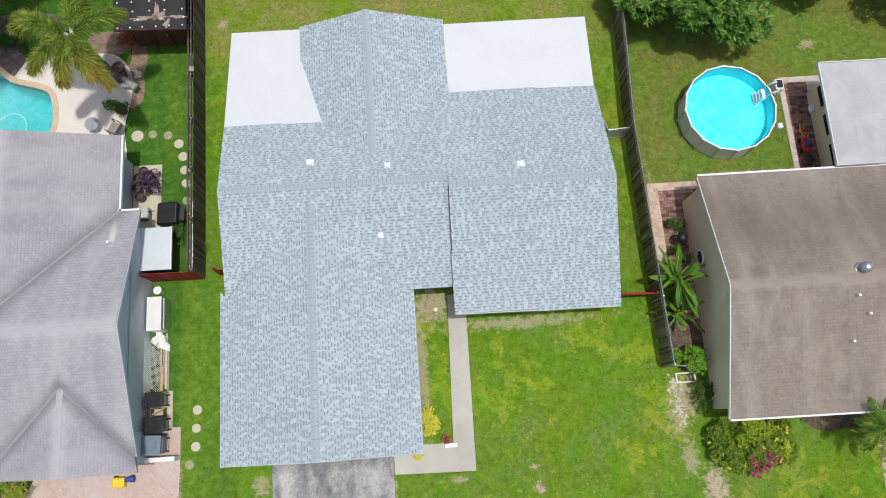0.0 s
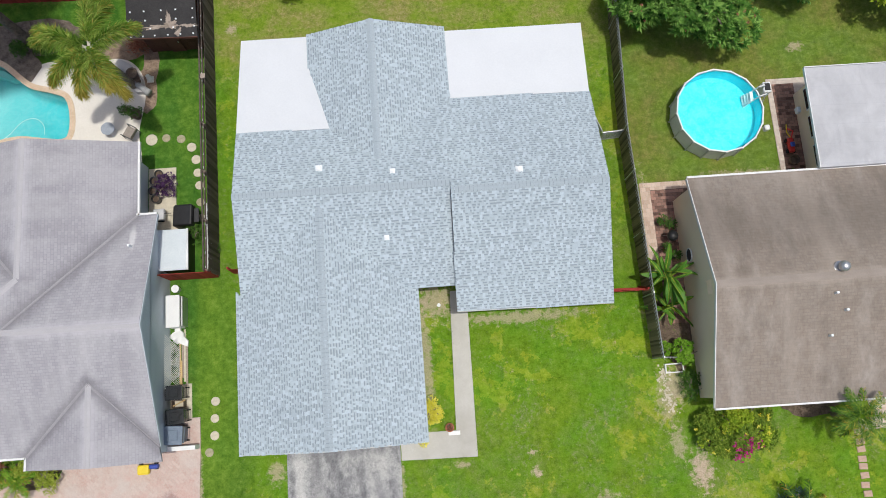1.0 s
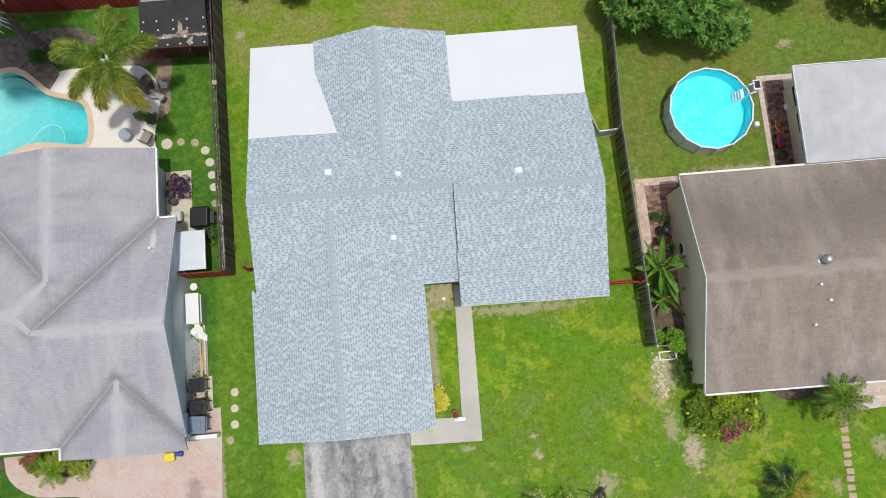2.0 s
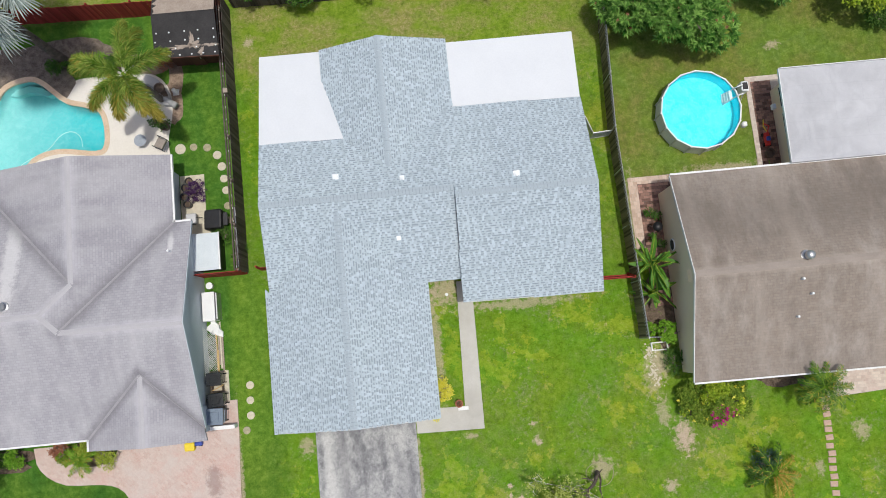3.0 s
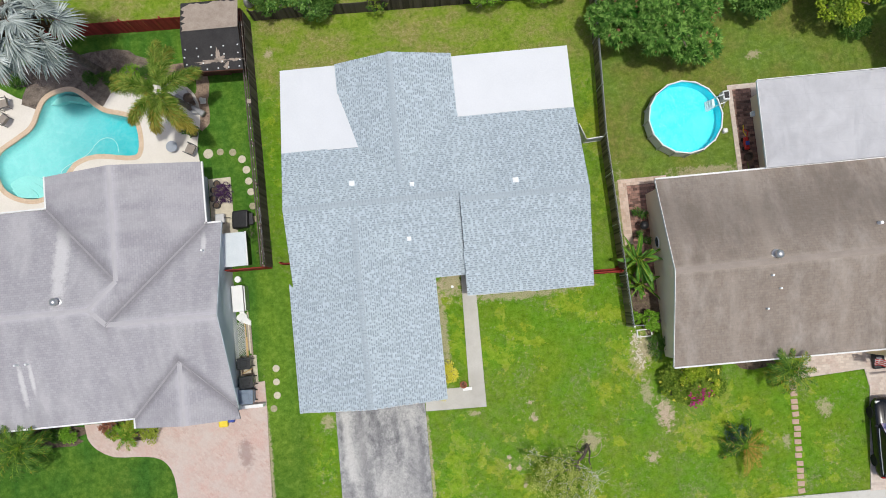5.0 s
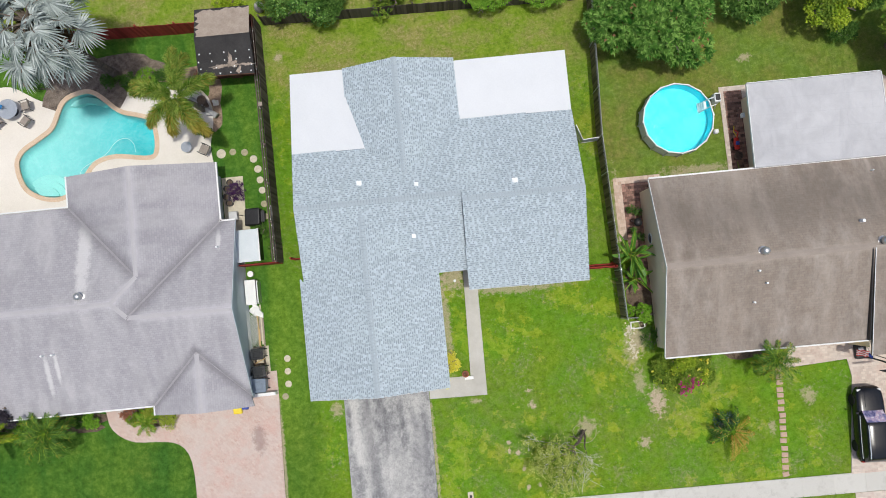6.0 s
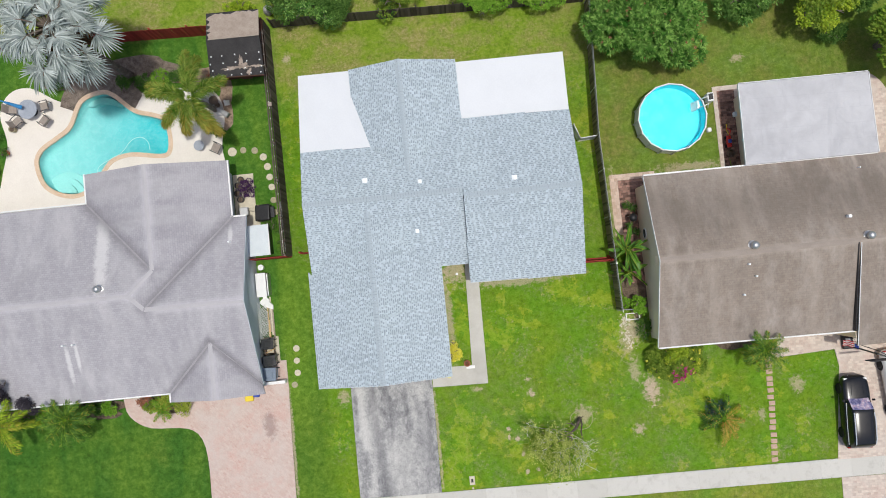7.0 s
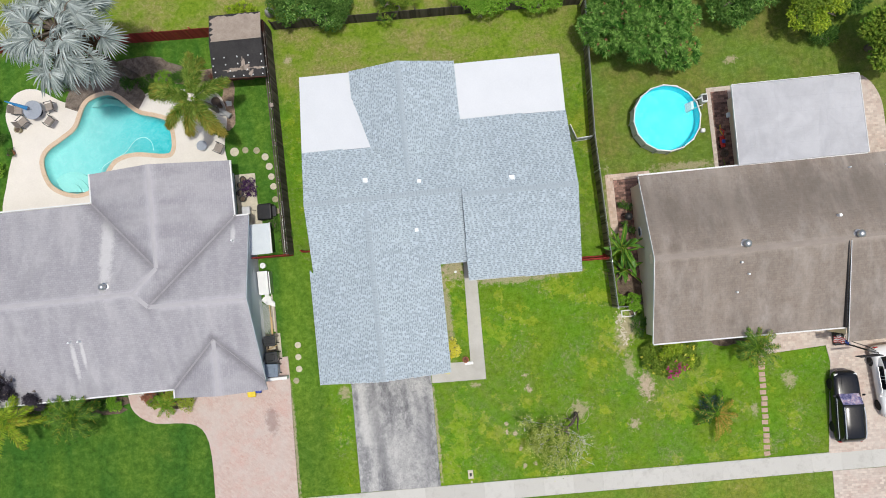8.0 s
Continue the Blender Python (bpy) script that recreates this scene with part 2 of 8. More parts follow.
def pavers(name, c1, c2, cm, w, h, turn=0.0, patch=None, stain=None, dust=0.4):
    k = Nodes(name, 0.85, 0, 0.3)
    br = k.brick(w, h, 0.006, c1, c2, cm, turn)
    c = br.outputs["Color"]
    if patch:
        c = k.mix(k.grey(k.noise(0.55, 5, 0.65), 0.42, 0.7), c, patch)
        c = k.mix(k.maths("MULTIPLY", k.grey(k.noise(0.9, 6, 0.7), 0.50, 0.66), 0.55), c, tuple(v * f for v, f in zip(c1, (1.12, 0.98, 0.98))))
    c = k.mix(k.grey(k.noise(14, 4), 0.35, 0.9), c, k.mix(dust, c, (0.75, 0.7, 0.62)))
    if stain:
        c = k.mix(k.maths("MULTIPLY", k.spot(*stain), 0.8), c, k.mix(0.6, c, (0.20, 0.11, 0.10)))
    k.bump(br.outputs["Fac"], -0.006)
    return k.done(c)


def concrete(name, lo, hi, stain, scale, lines=0.0):
    k = Nodes(name, 0.85, 0, 0.3)
    a = k.noise(scale, 8, 0.75, distort=0.3)
    b = k.noise(scale * 0.35, 5, 0.6, (1.0, 0.35, 1.0))
    f = k.noise(45, 3)
    c = k.ramp(f, [(0.3, lo), (0.7, hi)])
    c = k.mix(k.grey(k.mix(0.5, a, b), 0.42, 0.60), c, stain)
    v = k.n.new("ShaderNodeTexVoronoi")
    v.feature = "DISTANCE_TO_EDGE"
    v.inputs["Scale"].default_value = 0.3
    k.l.new(k.co, v.inputs["Vector"])
    if lines:
        c = k.mix(k.grey(v.outputs["Distance"], 0.0, lines), tuple(x * 0.45 for x in lo), c)
    k.bump(f, 0.002)
    return k.done(c)


LAWN = lawn_material()
SHINGLE, SHINGLE_JOINED = shingle_material("slate_blue_shingle", False), shingle_material("slate_blue_shingles", True)
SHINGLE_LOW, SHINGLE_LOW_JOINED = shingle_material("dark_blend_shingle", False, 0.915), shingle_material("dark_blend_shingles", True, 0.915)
CAP_JOINT = plain("ridge_cap_joint", (0.25, 0.295, 0.325), (0.31, 0.36, 0.39), 1.0, 30, 0.95, 0.002)
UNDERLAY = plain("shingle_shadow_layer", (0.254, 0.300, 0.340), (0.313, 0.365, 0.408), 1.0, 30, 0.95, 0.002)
CAP = plain("ridge_cap_shingle", (0.37, 0.43, 0.48), (0.45, 0.515, 0.565), 2.0, 50, 0.92, 0.002)
MEMBRANE = plain("white_membrane", (0.665, 0.685, 0.715), (0.715, 0.735, 0.765), 0.5, 12, 0.55, 0.003)
WHITE = plain("white_paint", (0.74, 0.74, 0.73), (0.84, 0.84, 0.83), 1.5, 30, 0.5, 0.001)
VENT = plain("white_vent_plastic", (0.80, 0.82, 0.84), (0.9, 0.92, 0.93), 2, 30, 0.35, 0)
STUCCO_GREY = plain("blue_grey_stucco", (0.51, 0.57, 0.61), (0.61, 0.67, 0.705), 0.6, 40, 0.9, 0.006)
STUCCO_BEIGE = plain("beige_stucco", (0.90, 0.74, 0.53), (0.94, 0.80, 0.60), 0.6, 40, 0.9, 0.006)
STUCCO_LIGHT = plain("pale_stucco", (0.55, 0.55, 0.53), (0.66, 0.66, 0.63), 0.6, 40, 0.9, 0.006)
GLASS_DARK = Nodes("dark_window_glass", 0.06, 0, 0.6).done((0.012, 0.016, 0.02))
WORN_L = ((-3.1, 6.57, 1.2, 2.0, 0.75), (0.6, -0.32, 5.9, 4.85, 0.75), (4.13, -2.7, 1.14, -5.62, 0.55), (4.13, -2.7, 6.9, -5.62, 0.55))
PALE_L = ((-19.0, 0.57, -0.22, 0.57, 0.42), (-0.22, 0.57, 1.2, 2.0, 0.40), (1.2, 2.0, 1.2, 8.47, 0.55), (0.6, -0.34, 6.6, -0.36, 0.50), (4.13, -2.7, 4.13, -6.2, 0.50))
ROOF_L_X = far_roof("grey_shingle_eaves_x", (0.368, 0.358, 0.388), (0.440, 0.428, 0.459), (0.55, 0.537, 0.555), 0.13, 0.22, 0, ((-4.6, -3.2, 0.16, 1.3, 1.0), (-4.0, -2.8, 0.13, 0.95, 1.0), (5.8, 3.75, 0.16, 0.6, 0.8), (-1.95, 3.5, 0.45, 2.8, 1.2), (-9.6, 3.6, 0.5, 3.0, 1.2)), WORN_L, 0.55, 0.15, PALE_L)
# same shingles in a darker tone for the slopes facing east and west
ROOF_L_Y = far_roof("grey_shingle_eaves_y", (0.356, 0.345, 0.376), (0.426, 0.414, 0.446), (0.50, 0.487, 0.507), 0.13, 0.22, 90, (), WORN_L, 0.55, 0.15, PALE_L)
CAP_L = plain("grey_ridge_cap", (0.425, 0.413, 0.434), (0.50, 0.487, 0.508), 1, 30, 0.92, 0.003)
VALLEY_L = plain("dark_grey_valley", (0.285, 0.275, 0.29), (0.37, 0.358, 0.377), 1.5, 20, 0.9, 0.003)
# the one wide band in the second list darkens the whole north slope
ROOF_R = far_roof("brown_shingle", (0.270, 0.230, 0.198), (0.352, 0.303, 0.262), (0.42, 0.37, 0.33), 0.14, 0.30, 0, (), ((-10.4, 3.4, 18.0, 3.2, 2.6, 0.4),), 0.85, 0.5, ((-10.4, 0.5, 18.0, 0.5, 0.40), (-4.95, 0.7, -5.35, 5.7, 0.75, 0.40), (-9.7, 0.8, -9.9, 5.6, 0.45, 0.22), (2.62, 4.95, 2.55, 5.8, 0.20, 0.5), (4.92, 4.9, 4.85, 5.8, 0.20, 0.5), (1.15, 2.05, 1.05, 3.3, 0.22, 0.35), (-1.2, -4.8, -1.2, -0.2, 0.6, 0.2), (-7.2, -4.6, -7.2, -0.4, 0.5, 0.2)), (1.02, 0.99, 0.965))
CAP_R = plain("brown_ridge_cap", (0.30, 0.255, 0.222), (0.37, 0.317, 0.277), 1, 30, 0.92, 0.003)
def wrinkled():
    k = Nodes("grey_roll_roofing", 0.8, 0, 0.3)
    a = k.noise(0.45, 7, 0.65, distort=0.6)
    b = k.noise(20, 3)
    k.bump(k.mix(0.45, k.noise(0.42, 3, 0.5, (1.0, 0.7, 1.0), 0.5), k.noise(0.75, 2, 0.4, (0.9, 0.6, 1.0), 0.5)), 1.2, 0.75)
    laps = k.brick(3.1, 0.98, 0.02, (1, 1, 1), (0.985, 0.985, 0.99), (0.94, 0.94, 0.95), 1.5).outputs["Color"]
    return k.done(k.mix(1.0, laps, k.mix(0.25, k.ramp(a, [(0.34, (0.42, 0.42, 0.445)), (0.66, (0.57, 0.57, 0.595))]), k.ramp(b, [(0.3, (0.48, 0.48, 0.49)), (0.7, (0.62, 0.62, 0.63))])), "MULTIPLY"))


PATIO_ROOF = wrinkled()
def driveway_material():
    k = Nodes("weathered_driveway", 0.85, 0, 0.3)
    f = k.noise(26, 5, 0.75)
    spots = k.noise(2.6, 12, 0.82, (1.0, 0.7, 1.0), 0.25)
    bands = k.noise(0.75, 6, 0.65, (1.0, 0.16, 1.0), 0.15)
    broad = k.noise(0.4, 4, 0.55, (1.0, 0.5, 1.0))
    mildew = k.mix(0.30, k.mix(0.45, spots, bands), broad)
    c = k.ramp(mildew, [(0.40, (0.58, 0.57, 0.555)), (0.465, (0.44, 0.435, 0.43)), (0.51, (0.29, 0.29, 0.297)), (0.57, (0.155, 0.155, 0.165))])
    c = k.mix(k.maths("MULTIPLY", k.stain(-7.55, -1.0, -7.45, -5.6, 0.42, 0.6), 0.7), c, (0.62, 0.61, 0.59))
    c = k.mix(k.maths("MULTIPLY", k.stain(-5.2, -6.2, -5.2, -9.2, 1.6, 0.5), 0.45), c, (0.60, 0.59, 0.57))
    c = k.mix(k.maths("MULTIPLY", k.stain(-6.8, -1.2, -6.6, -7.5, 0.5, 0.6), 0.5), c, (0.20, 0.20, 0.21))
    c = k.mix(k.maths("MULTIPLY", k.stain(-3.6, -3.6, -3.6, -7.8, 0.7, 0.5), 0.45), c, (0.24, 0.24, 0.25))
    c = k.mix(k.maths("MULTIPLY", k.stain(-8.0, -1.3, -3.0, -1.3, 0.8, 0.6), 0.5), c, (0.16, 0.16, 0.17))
    c = k.mix(1.0, c, k.ramp(k.mix(0.5, f, k.noise(8.0, 8, 0.85)), [(0.36, (0.50, 0.50, 0.50)), (0.5, (0.95, 0.95, 0.95)), (0.64, (1.28, 1.28, 1.27))]), "MULTIPLY")
    k.bump(f, 0.004)
    return k.done(c)


DRIVE = driveway_material()
WALK = concrete("walkway_concrete", (0.50, 0.48, 0.44), (0.60, 0.585, 0.54), (0.45, 0.43, 0.385), 0.8)
def slab_material():
    k = Nodes("sidewalk_concrete", 0.85, 0, 0.3)
    k.co = k.n["Texture Coordinate"].outputs["Object"]
    f = k.noise(40, 3)
    one = k.random(False)
    ad = k.n.new("ShaderNodeVectorMath")
    ad.operation = "ADD"
    k.l.new(k.co, ad.inputs[0])
    k.l.new(k.mix(1.0, one, (9.0, 9.0, 9.0), "MULTIPLY"), ad.inputs[1])
    k.co = ad.outputs[0]
    st = k.noise(1.3, 7, 0.75)
    c = k.ramp(one, [(0.0, (0.46, 0.445, 0.41)), (0.06, (0.56, 0.545, 0.505)), (1.0, (0.63, 0.615, 0.575))])
    c = k.mix(k.grey(f, 0.3, 0.7), k.mix(0.2, c, (0.3, 0.29, 0.26)), c)
    c = k.mix(k.grey(st, 0.52, 0.72), c, k.mix(0.45, c, (0.30, 0.28, 0.25)))
    k.bump(f, 0.002)
    return k.done(c)


SLAB = slab_material()
DECK = plain("cream_pool_deck", (0.72, 0.67, 0.60), (0.82, 0.77, 0.70), 0.5, 14, 0.8, 0.003)
COPING = plain("terracotta_coping", (0.58, 0.42, 0.28), (0.74, 0.58, 0.43), 1.5, 12, 0.7, 0.006)
PAVE_L = pavers("pink_pavers", (0.52, 0.355, 0.305), (0.60, 0.465, 0.415), (0.50, 0.41, 0.37), 0.24, 0.12, 45, (0.57, 0.49, 0.45), (-13.55, -3.6, 0.42, 0.95, 1.4))
PAVE_R = pavers("tan_pavers", (0.47, 0.36, 0.305), (0.70, 0.60, 0.52), (0.50, 0.45, 0.40), 0.23, 0.155, 2, (0.62, 0.545, 0.485))
PAVE_DARK = pavers("mottled_red_pavers", (0.09, 0.045, 0.035), (0.40, 0.22, 0.17), (0.10, 0.08, 0.07), 0.24, 0.16, 0, None, None, 0.12)
PAVE_EDGE = pavers("pink_edge_pavers", (0.48, 0.33, 0.25), (0.66, 0.51, 0.42), (0.44, 0.36, 0.30), 0.22, 0.22, 0)
STONE = plain("pale_stepping_stone", (0.52, 0.47, 0.36), (0.68, 0.62, 0.50), 6, 40, 0.9, 0.006)
STONE_OLD = plain("mossy_stepping_stone", (0.28, 0.27, 0.17), (0.48, 0.42, 0.29), 5, 30, 0.9, 0.006)
STONE_OLD2 = plain("weathered_grey_stone", (0.26, 0.26, 0.26), (0.46, 0.45, 0.44), 3, 25, 0.9, 0.006)
DEAD_FROND = plain("brown_dead_frond", (0.04, 0.024, 0.014), (0.17, 0.10, 0.055), 3, 20, 0.9, 0.005)
BRICK = plain("pink_brick", (0.44, 0.29, 0.22), (0.56, 0.41, 0.33), 4, 30, 0.85, 0.005)
MULCH_GREY = plain("grey_brown_mulch", (0.085, 0.066, 0.052), (0.30, 0.245, 0.20), 3.0, 16, 0.95, 0.05)
MULCH_TAN = plain("tan_bark_mulch", (0.17, 0.115, 0.08), (0.42, 0.31, 0.23), 3.0, 16, 0.95, 0.04)
MULCH = plain("brown_mulch", (0.055, 0.038, 0.026), (0.21, 0.155, 0.115), 3.0, 16, 0.95, 0.05)
def boards(name, dark, light, rough=0.9):
    """Weathered wood, each board with a tone of its own and grain along it."""
    k = Nodes(name, rough, 0, 0.25)
    g = k.noise(9.0, 5, 0.7, (4.0, 4.0, 0.5))
    c = k.ramp(k.mix(0.55, k.random(False), g), [(0.25, dark), (0.75, light)])
    k.bump(g, 0.006)
    return k.done(c)


FENCE_GREY = boards("weathered_fence_wood", (0.055, 0.045, 0.038), (0.15, 0.125, 0.107))
FENCE_RED = boards("red_stained_wood", (0.24, 0.026, 0.022), (0.42, 0.055, 0.045), 0.75)
SHED_RED = plain("brown_red_wood", (0.085, 0.03, 0.02), (0.16, 0.06, 0.042), 1.5, 20, 0.8, 0.004)
SHED_TAR = plain("black_roof_felt", (0.022, 0.021, 0.022), (0.05, 0.047, 0.047), 1.5, 20, 0.85, 0.004)
SHED_TAN = plain("torn_tan_felt", (0.30, 0.24, 0.20), (0.43, 0.36, 0.30), 2, 16, 0.9, 0.008)
SLAT = boards("olive_brown_privacy_slat", (0.085, 0.068, 0.045), (0.30, 0.245, 0.165), 0.75)
STEEL = plain("galvanised_steel", (0.45, 0.46, 0.47), (0.62, 0.63, 0.64), 3, 30, 0.4, 0.0, 0.8)
GREY_STEEL = plain("grey_painted_steel", (0.50, 0.50, 0.51), (0.62, 0.62, 0.63), 3, 20, 0.5, 0.0, 0.1)
PALE_PANEL = plain("pale_pool_wall", (0.76, 0.77, 0.79), (0.86, 0.87, 0.88), 2, 12, 0.55, 0.002)
BIN_BLACK = plain("shiny_black_bin_plastic", (0.012, 0.013, 0.015), (0.03, 0.032, 0.036), 3, 30, 0.22, 0.001, 0.0, 0.7)
CABINET_TOP = plain("pale_blue_grey_sheet", (0.54, 0.60, 0.64), (0.66, 0.71, 0.74), 1.5, 18, 0.55, 0.001)
BLACK = plain("black_plastic", (0.010, 0.010, 0.011), (0.028, 0.028, 0.03), 3, 30, 0.45, 0.002)
CHARCOAL = plain("charcoal_fabric", (0.03, 0.03, 0.033), (0.07, 0.07, 0.075), 4, 40, 0.8, 0.004)
BLUE_BIN = plain("blue_grey_plastic", (0.13, 0.17, 0.23), (0.19, 0.24, 0.31), 3, 30, 0.45, 0.001)
BROWN = plain("brown_wicker", (0.09, 0.065, 0.05), (0.18, 0.13, 0.10), 6, 50, 0.75, 0.004)
TAUPE = plain("taupe_sling_fabric", (0.26, 0.22, 0.19), (0.38, 0.33, 0.29), 5, 60, 0.8, 0.002)
TABLE_TOP = plain("grey_blue_table_glass", (0.30, 0.33, 0.38), (0.42, 0.45, 0.50), 2, 20, 0.3, 0)
UMBRELLA = plain("blue_umbrella_canvas", (0.02, 0.17, 0.42), (0.06, 0.30, 0.60), 5, 40, 0.7, 0.003)
LUMBER = plain("yellow_lumber", (0.50, 0.33, 0.14), (0.64, 0.47, 0.24), 2, 25, 0.8, 0.002)
TERRA = plain("terracotta_pot", (0.30, 0.09, 0.045), (0.44, 0.17, 0.09), 4, 30, 0.7, 0.002)
RED = plain("red_plastic", (0.50, 0.02, 0.02), (0.62, 0.05, 0.04), 4, 30, 0.4, 0)
YELLOW = plain("yellow_plastic", (0.75, 0.55, 0.02), (0.85, 0.66, 0.05), 4, 30, 0.45, 0)
BLUE = plain("blue_plastic", (0.03, 0.06, 0.32), (0.05, 0.10, 0.42), 4, 30, 0.45, 0)
BARK = plain("grey_brown_bark", (0.12, 0.095, 0.075), (0.27, 0.22, 0.18), 4, 25, 0.95, 0.02)
DARK_BARK = plain("dark_split_bark", (0.05, 0.04, 0.034), (0.17, 0.135, 0.11), 5, 22, 0.95, 0.03)
PALE_BARK = plain("pale_bleached_bark", (0.46, 0.43, 0.37), (0.66, 0.63, 0.57), 4, 25, 0.9, 0.01)
BLACK_CAR = Nodes("black_car_paint", 0.25, 0.0, 0.6).done((0.008, 0.009, 0.012))
WHITE_CAR = Nodes("white_car_paint", 0.15, 0.0, 0.5).done((0.80, 0.80, 0.80))
CHROME = Nodes("chrome", 0.3, 0.5, 0.6).done((0.86, 0.87, 0.88))
def screen_reflection():
    """Windscreen glass with a pale sky reflection painted in, in blue and pink tints."""
    k = Nodes("windscreen_with_reflection", 0.08, 0.0, 0.7)
    return k.done(k.ramp(k.noise(3.2, 4, 0.7, distort=0.5), [(0.36, (0.09, 0.09, 0.22)), (0.5, (0.33, 0.31, 0.50)), (0.58, (0.52, 0.36, 0.46)), (0.66, (0.70, 0.72, 0.78))]))


SCREEN_REFLECTION = screen_reflection()
GLASS_BLACK = Nodes("black_side_glass", 0.05, 0.0, 0.6).done((0.008, 0.009, 0.011))
TYRE = Nodes("tyre_rubber", 0.85, 0.0, 0.3).done((0.015, 0.015, 0.016))
ALLOY = Nodes("alloy_wheel", 0.45, 0.6, 0.5).done((0.34, 0.345, 0.35))
TAIL_RED = Nodes("red_lamp_lens", 0.2, 0.0, 0.5).done((0.35, 0.01, 0.01))
FLAG_CLOTH = plain("white_flag_cloth", (0.68, 0.66, 0.66), (0.78, 0.77, 0.76), 3, 30, 0.8, 0)

LEAF_RUBBER = leafy("glossy_dark_leaf", (0.014, 0.07, 0.010), (0.060, 0.215, 0.022), (0.36, 0.58, 0.14), 0.26, 0.22)
LEAF_MID = leafy("mid_green_leaf", (0.030, 0.085, 0.012), (0.070, 0.170, 0.026), (0.15, 0.27, 0.055))
LEAF_BRIGHT = leafy("bright_green_leaf", (0.08, 0.24, 0.012), (0.20, 0.42, 0.03), (0.36, 0.55, 0.08))
LEAF_FERN = leafy("fern_green_leaf", (0.05, 0.14, 0.012), (0.13, 0.28, 0.025), (0.30, 0.44, 0.05))
LEAF_DEEP = leafy("deep_green_frond", (0.03, 0.10, 0.012), (0.085, 0.20, 0.024), (0.22, 0.36, 0.06), 0.4)
LEAF_SOFT = leafy("soft_olive_leaf", (0.14, 0.21, 0.022), (0.37, 0.46, 0.07), (0.68, 0.70, 0.24), 0.6, 0.35)
LEAF_PLUME = leafy("plume_palm_leaflet", (0.042, 0.145, 0.013), (0.205, 0.395, 0.036), (0.62, 0.71, 0.18), 0.36, 0.5)
LEAF_GOLD = leafy("golden_palm_leaflet", (0.20, 0.185, 0.02), (0.44, 0.37, 0.05), (0.70, 0.58, 0.15), 0.45, 0.4)
LEAF_BACK = leafy("olive_green_leaf", (0.075, 0.16, 0.014), (0.17, 0.29, 0.028), (0.34, 0.43, 0.06))
LEAF_BLUE = leafy("blue_green_strap_leaf", (0.012, 0.032, 0.02), (0.03, 0.075, 0.045), (0.15, 0.24, 0.18), 0.35, 0.1)
LEAF_OLIVE = leafy("pale_olive_leaf", (0.20, 0.28, 0.025), (0.36, 0.45, 0.055), (0.54, 0.58, 0.12))
LEAF_YELLOW = leafy("yellow_croton_leaf", (0.62, 0.56, 0.03), (0.80, 0.74, 0.06), (0.86, 0.83, 0.22))
LEAF_LIME = leafy("lime_yellow_leaf", (0.15, 0.28, 0.014), (0.30, 0.44, 0.025), (0.52, 0.60, 0.06))
LEAF_PALM = leafy("palm_leaflet", (0.06, 0.17, 0.012), (0.17, 0.34, 0.022), (0.36, 0.47, 0.06), 0.42)
LEAF_PALM_TIP = leafy("yellowing_palm_leaflet", (0.24, 0.21, 0.020), (0.36, 0.32, 0.035), (0.50, 0.45, 0.08), 0.5)
LEAF_SILVER = leafy("silver_fan_leaf", (0.18, 0.225, 0.21), (0.40, 0.46, 0.44), (0.70, 0.75, 0.735), 0.55, 0.12)
LEAF_BANANA = leafy("banana_leaf", (0.026, 0.11, 0.014), (0.080, 0.24, 0.028), (0.25, 0.45, 0.065), 0.3, 0.28)
LEAF_DUSK = leafy("dusky_grey_leaf", (0.02, 0.018, 0.024), (0.055, 0.048, 0.062), (0.11, 0.095, 0.12))
LEAF_PURPLE = leafy("purple_leaf", (0.035, 0.012, 0.05), (0.075, 0.03, 0.10), (0.14, 0.07, 0.17))
LEAF_DRY = leafy("dry_golden_frond", (0.26, 0.16, 0.025), (0.50, 0.33, 0.05), (0.66, 0.50, 0.13))
FLOWER_PINK = leafy("magenta_bract", (0.45, 0.01, 0.16), (0.62, 0.03, 0.28), (0.75, 0.12, 0.42), 0.7)
FLOWER_RED = leafy("red_flower", (0.24, 0.07, 0.045), (0.38, 0.15, 0.09), (0.55, 0.30, 0.19), 0.7)


def water_material(name, tint):
    k = Nodes(name, 0.03, 0, 0.5)
    k.b.inputs["Transmission Weight"].default_value = 1.0
    k.b.inputs["IOR"].default_value = 1.33
    k.bump(k.noise(4.5, 3, 0.55, (1.0, 0.6, 1.0), 0.8), 0.03, 0.55)
    return k.done(tint)


def basin_material(name, deep, shallow, y0, y1):
    """Plaster or liner; the water's depth tint is put into its colour, with soft patches."""
    k = Nodes(name, 0.6, 0, 0.3)
    k.bump(k.noise(6, 3), 0.004)
    sep = k.n.new("ShaderNodeSeparateXYZ")
    k.l.new(k.co, sep.inputs[0])
    r = k.n.new("ShaderNodeMapRange")
    r.inputs["From Min"].default_value, r.inputs["From Max"].default_value = y0, y1
    k.l.new(sep.outputs[2], r.inputs[0])
    c = k.ramp(r.outputs[0], [(0.0, deep), (1.0, shallow)])
    return k.done(k.mix(k.grey(k.noise(2.2, 5, 0.7, distort=1.0), 0.4, 0.75), c, k.mix(0.25, c, (0.6, 0.85, 0.85))))


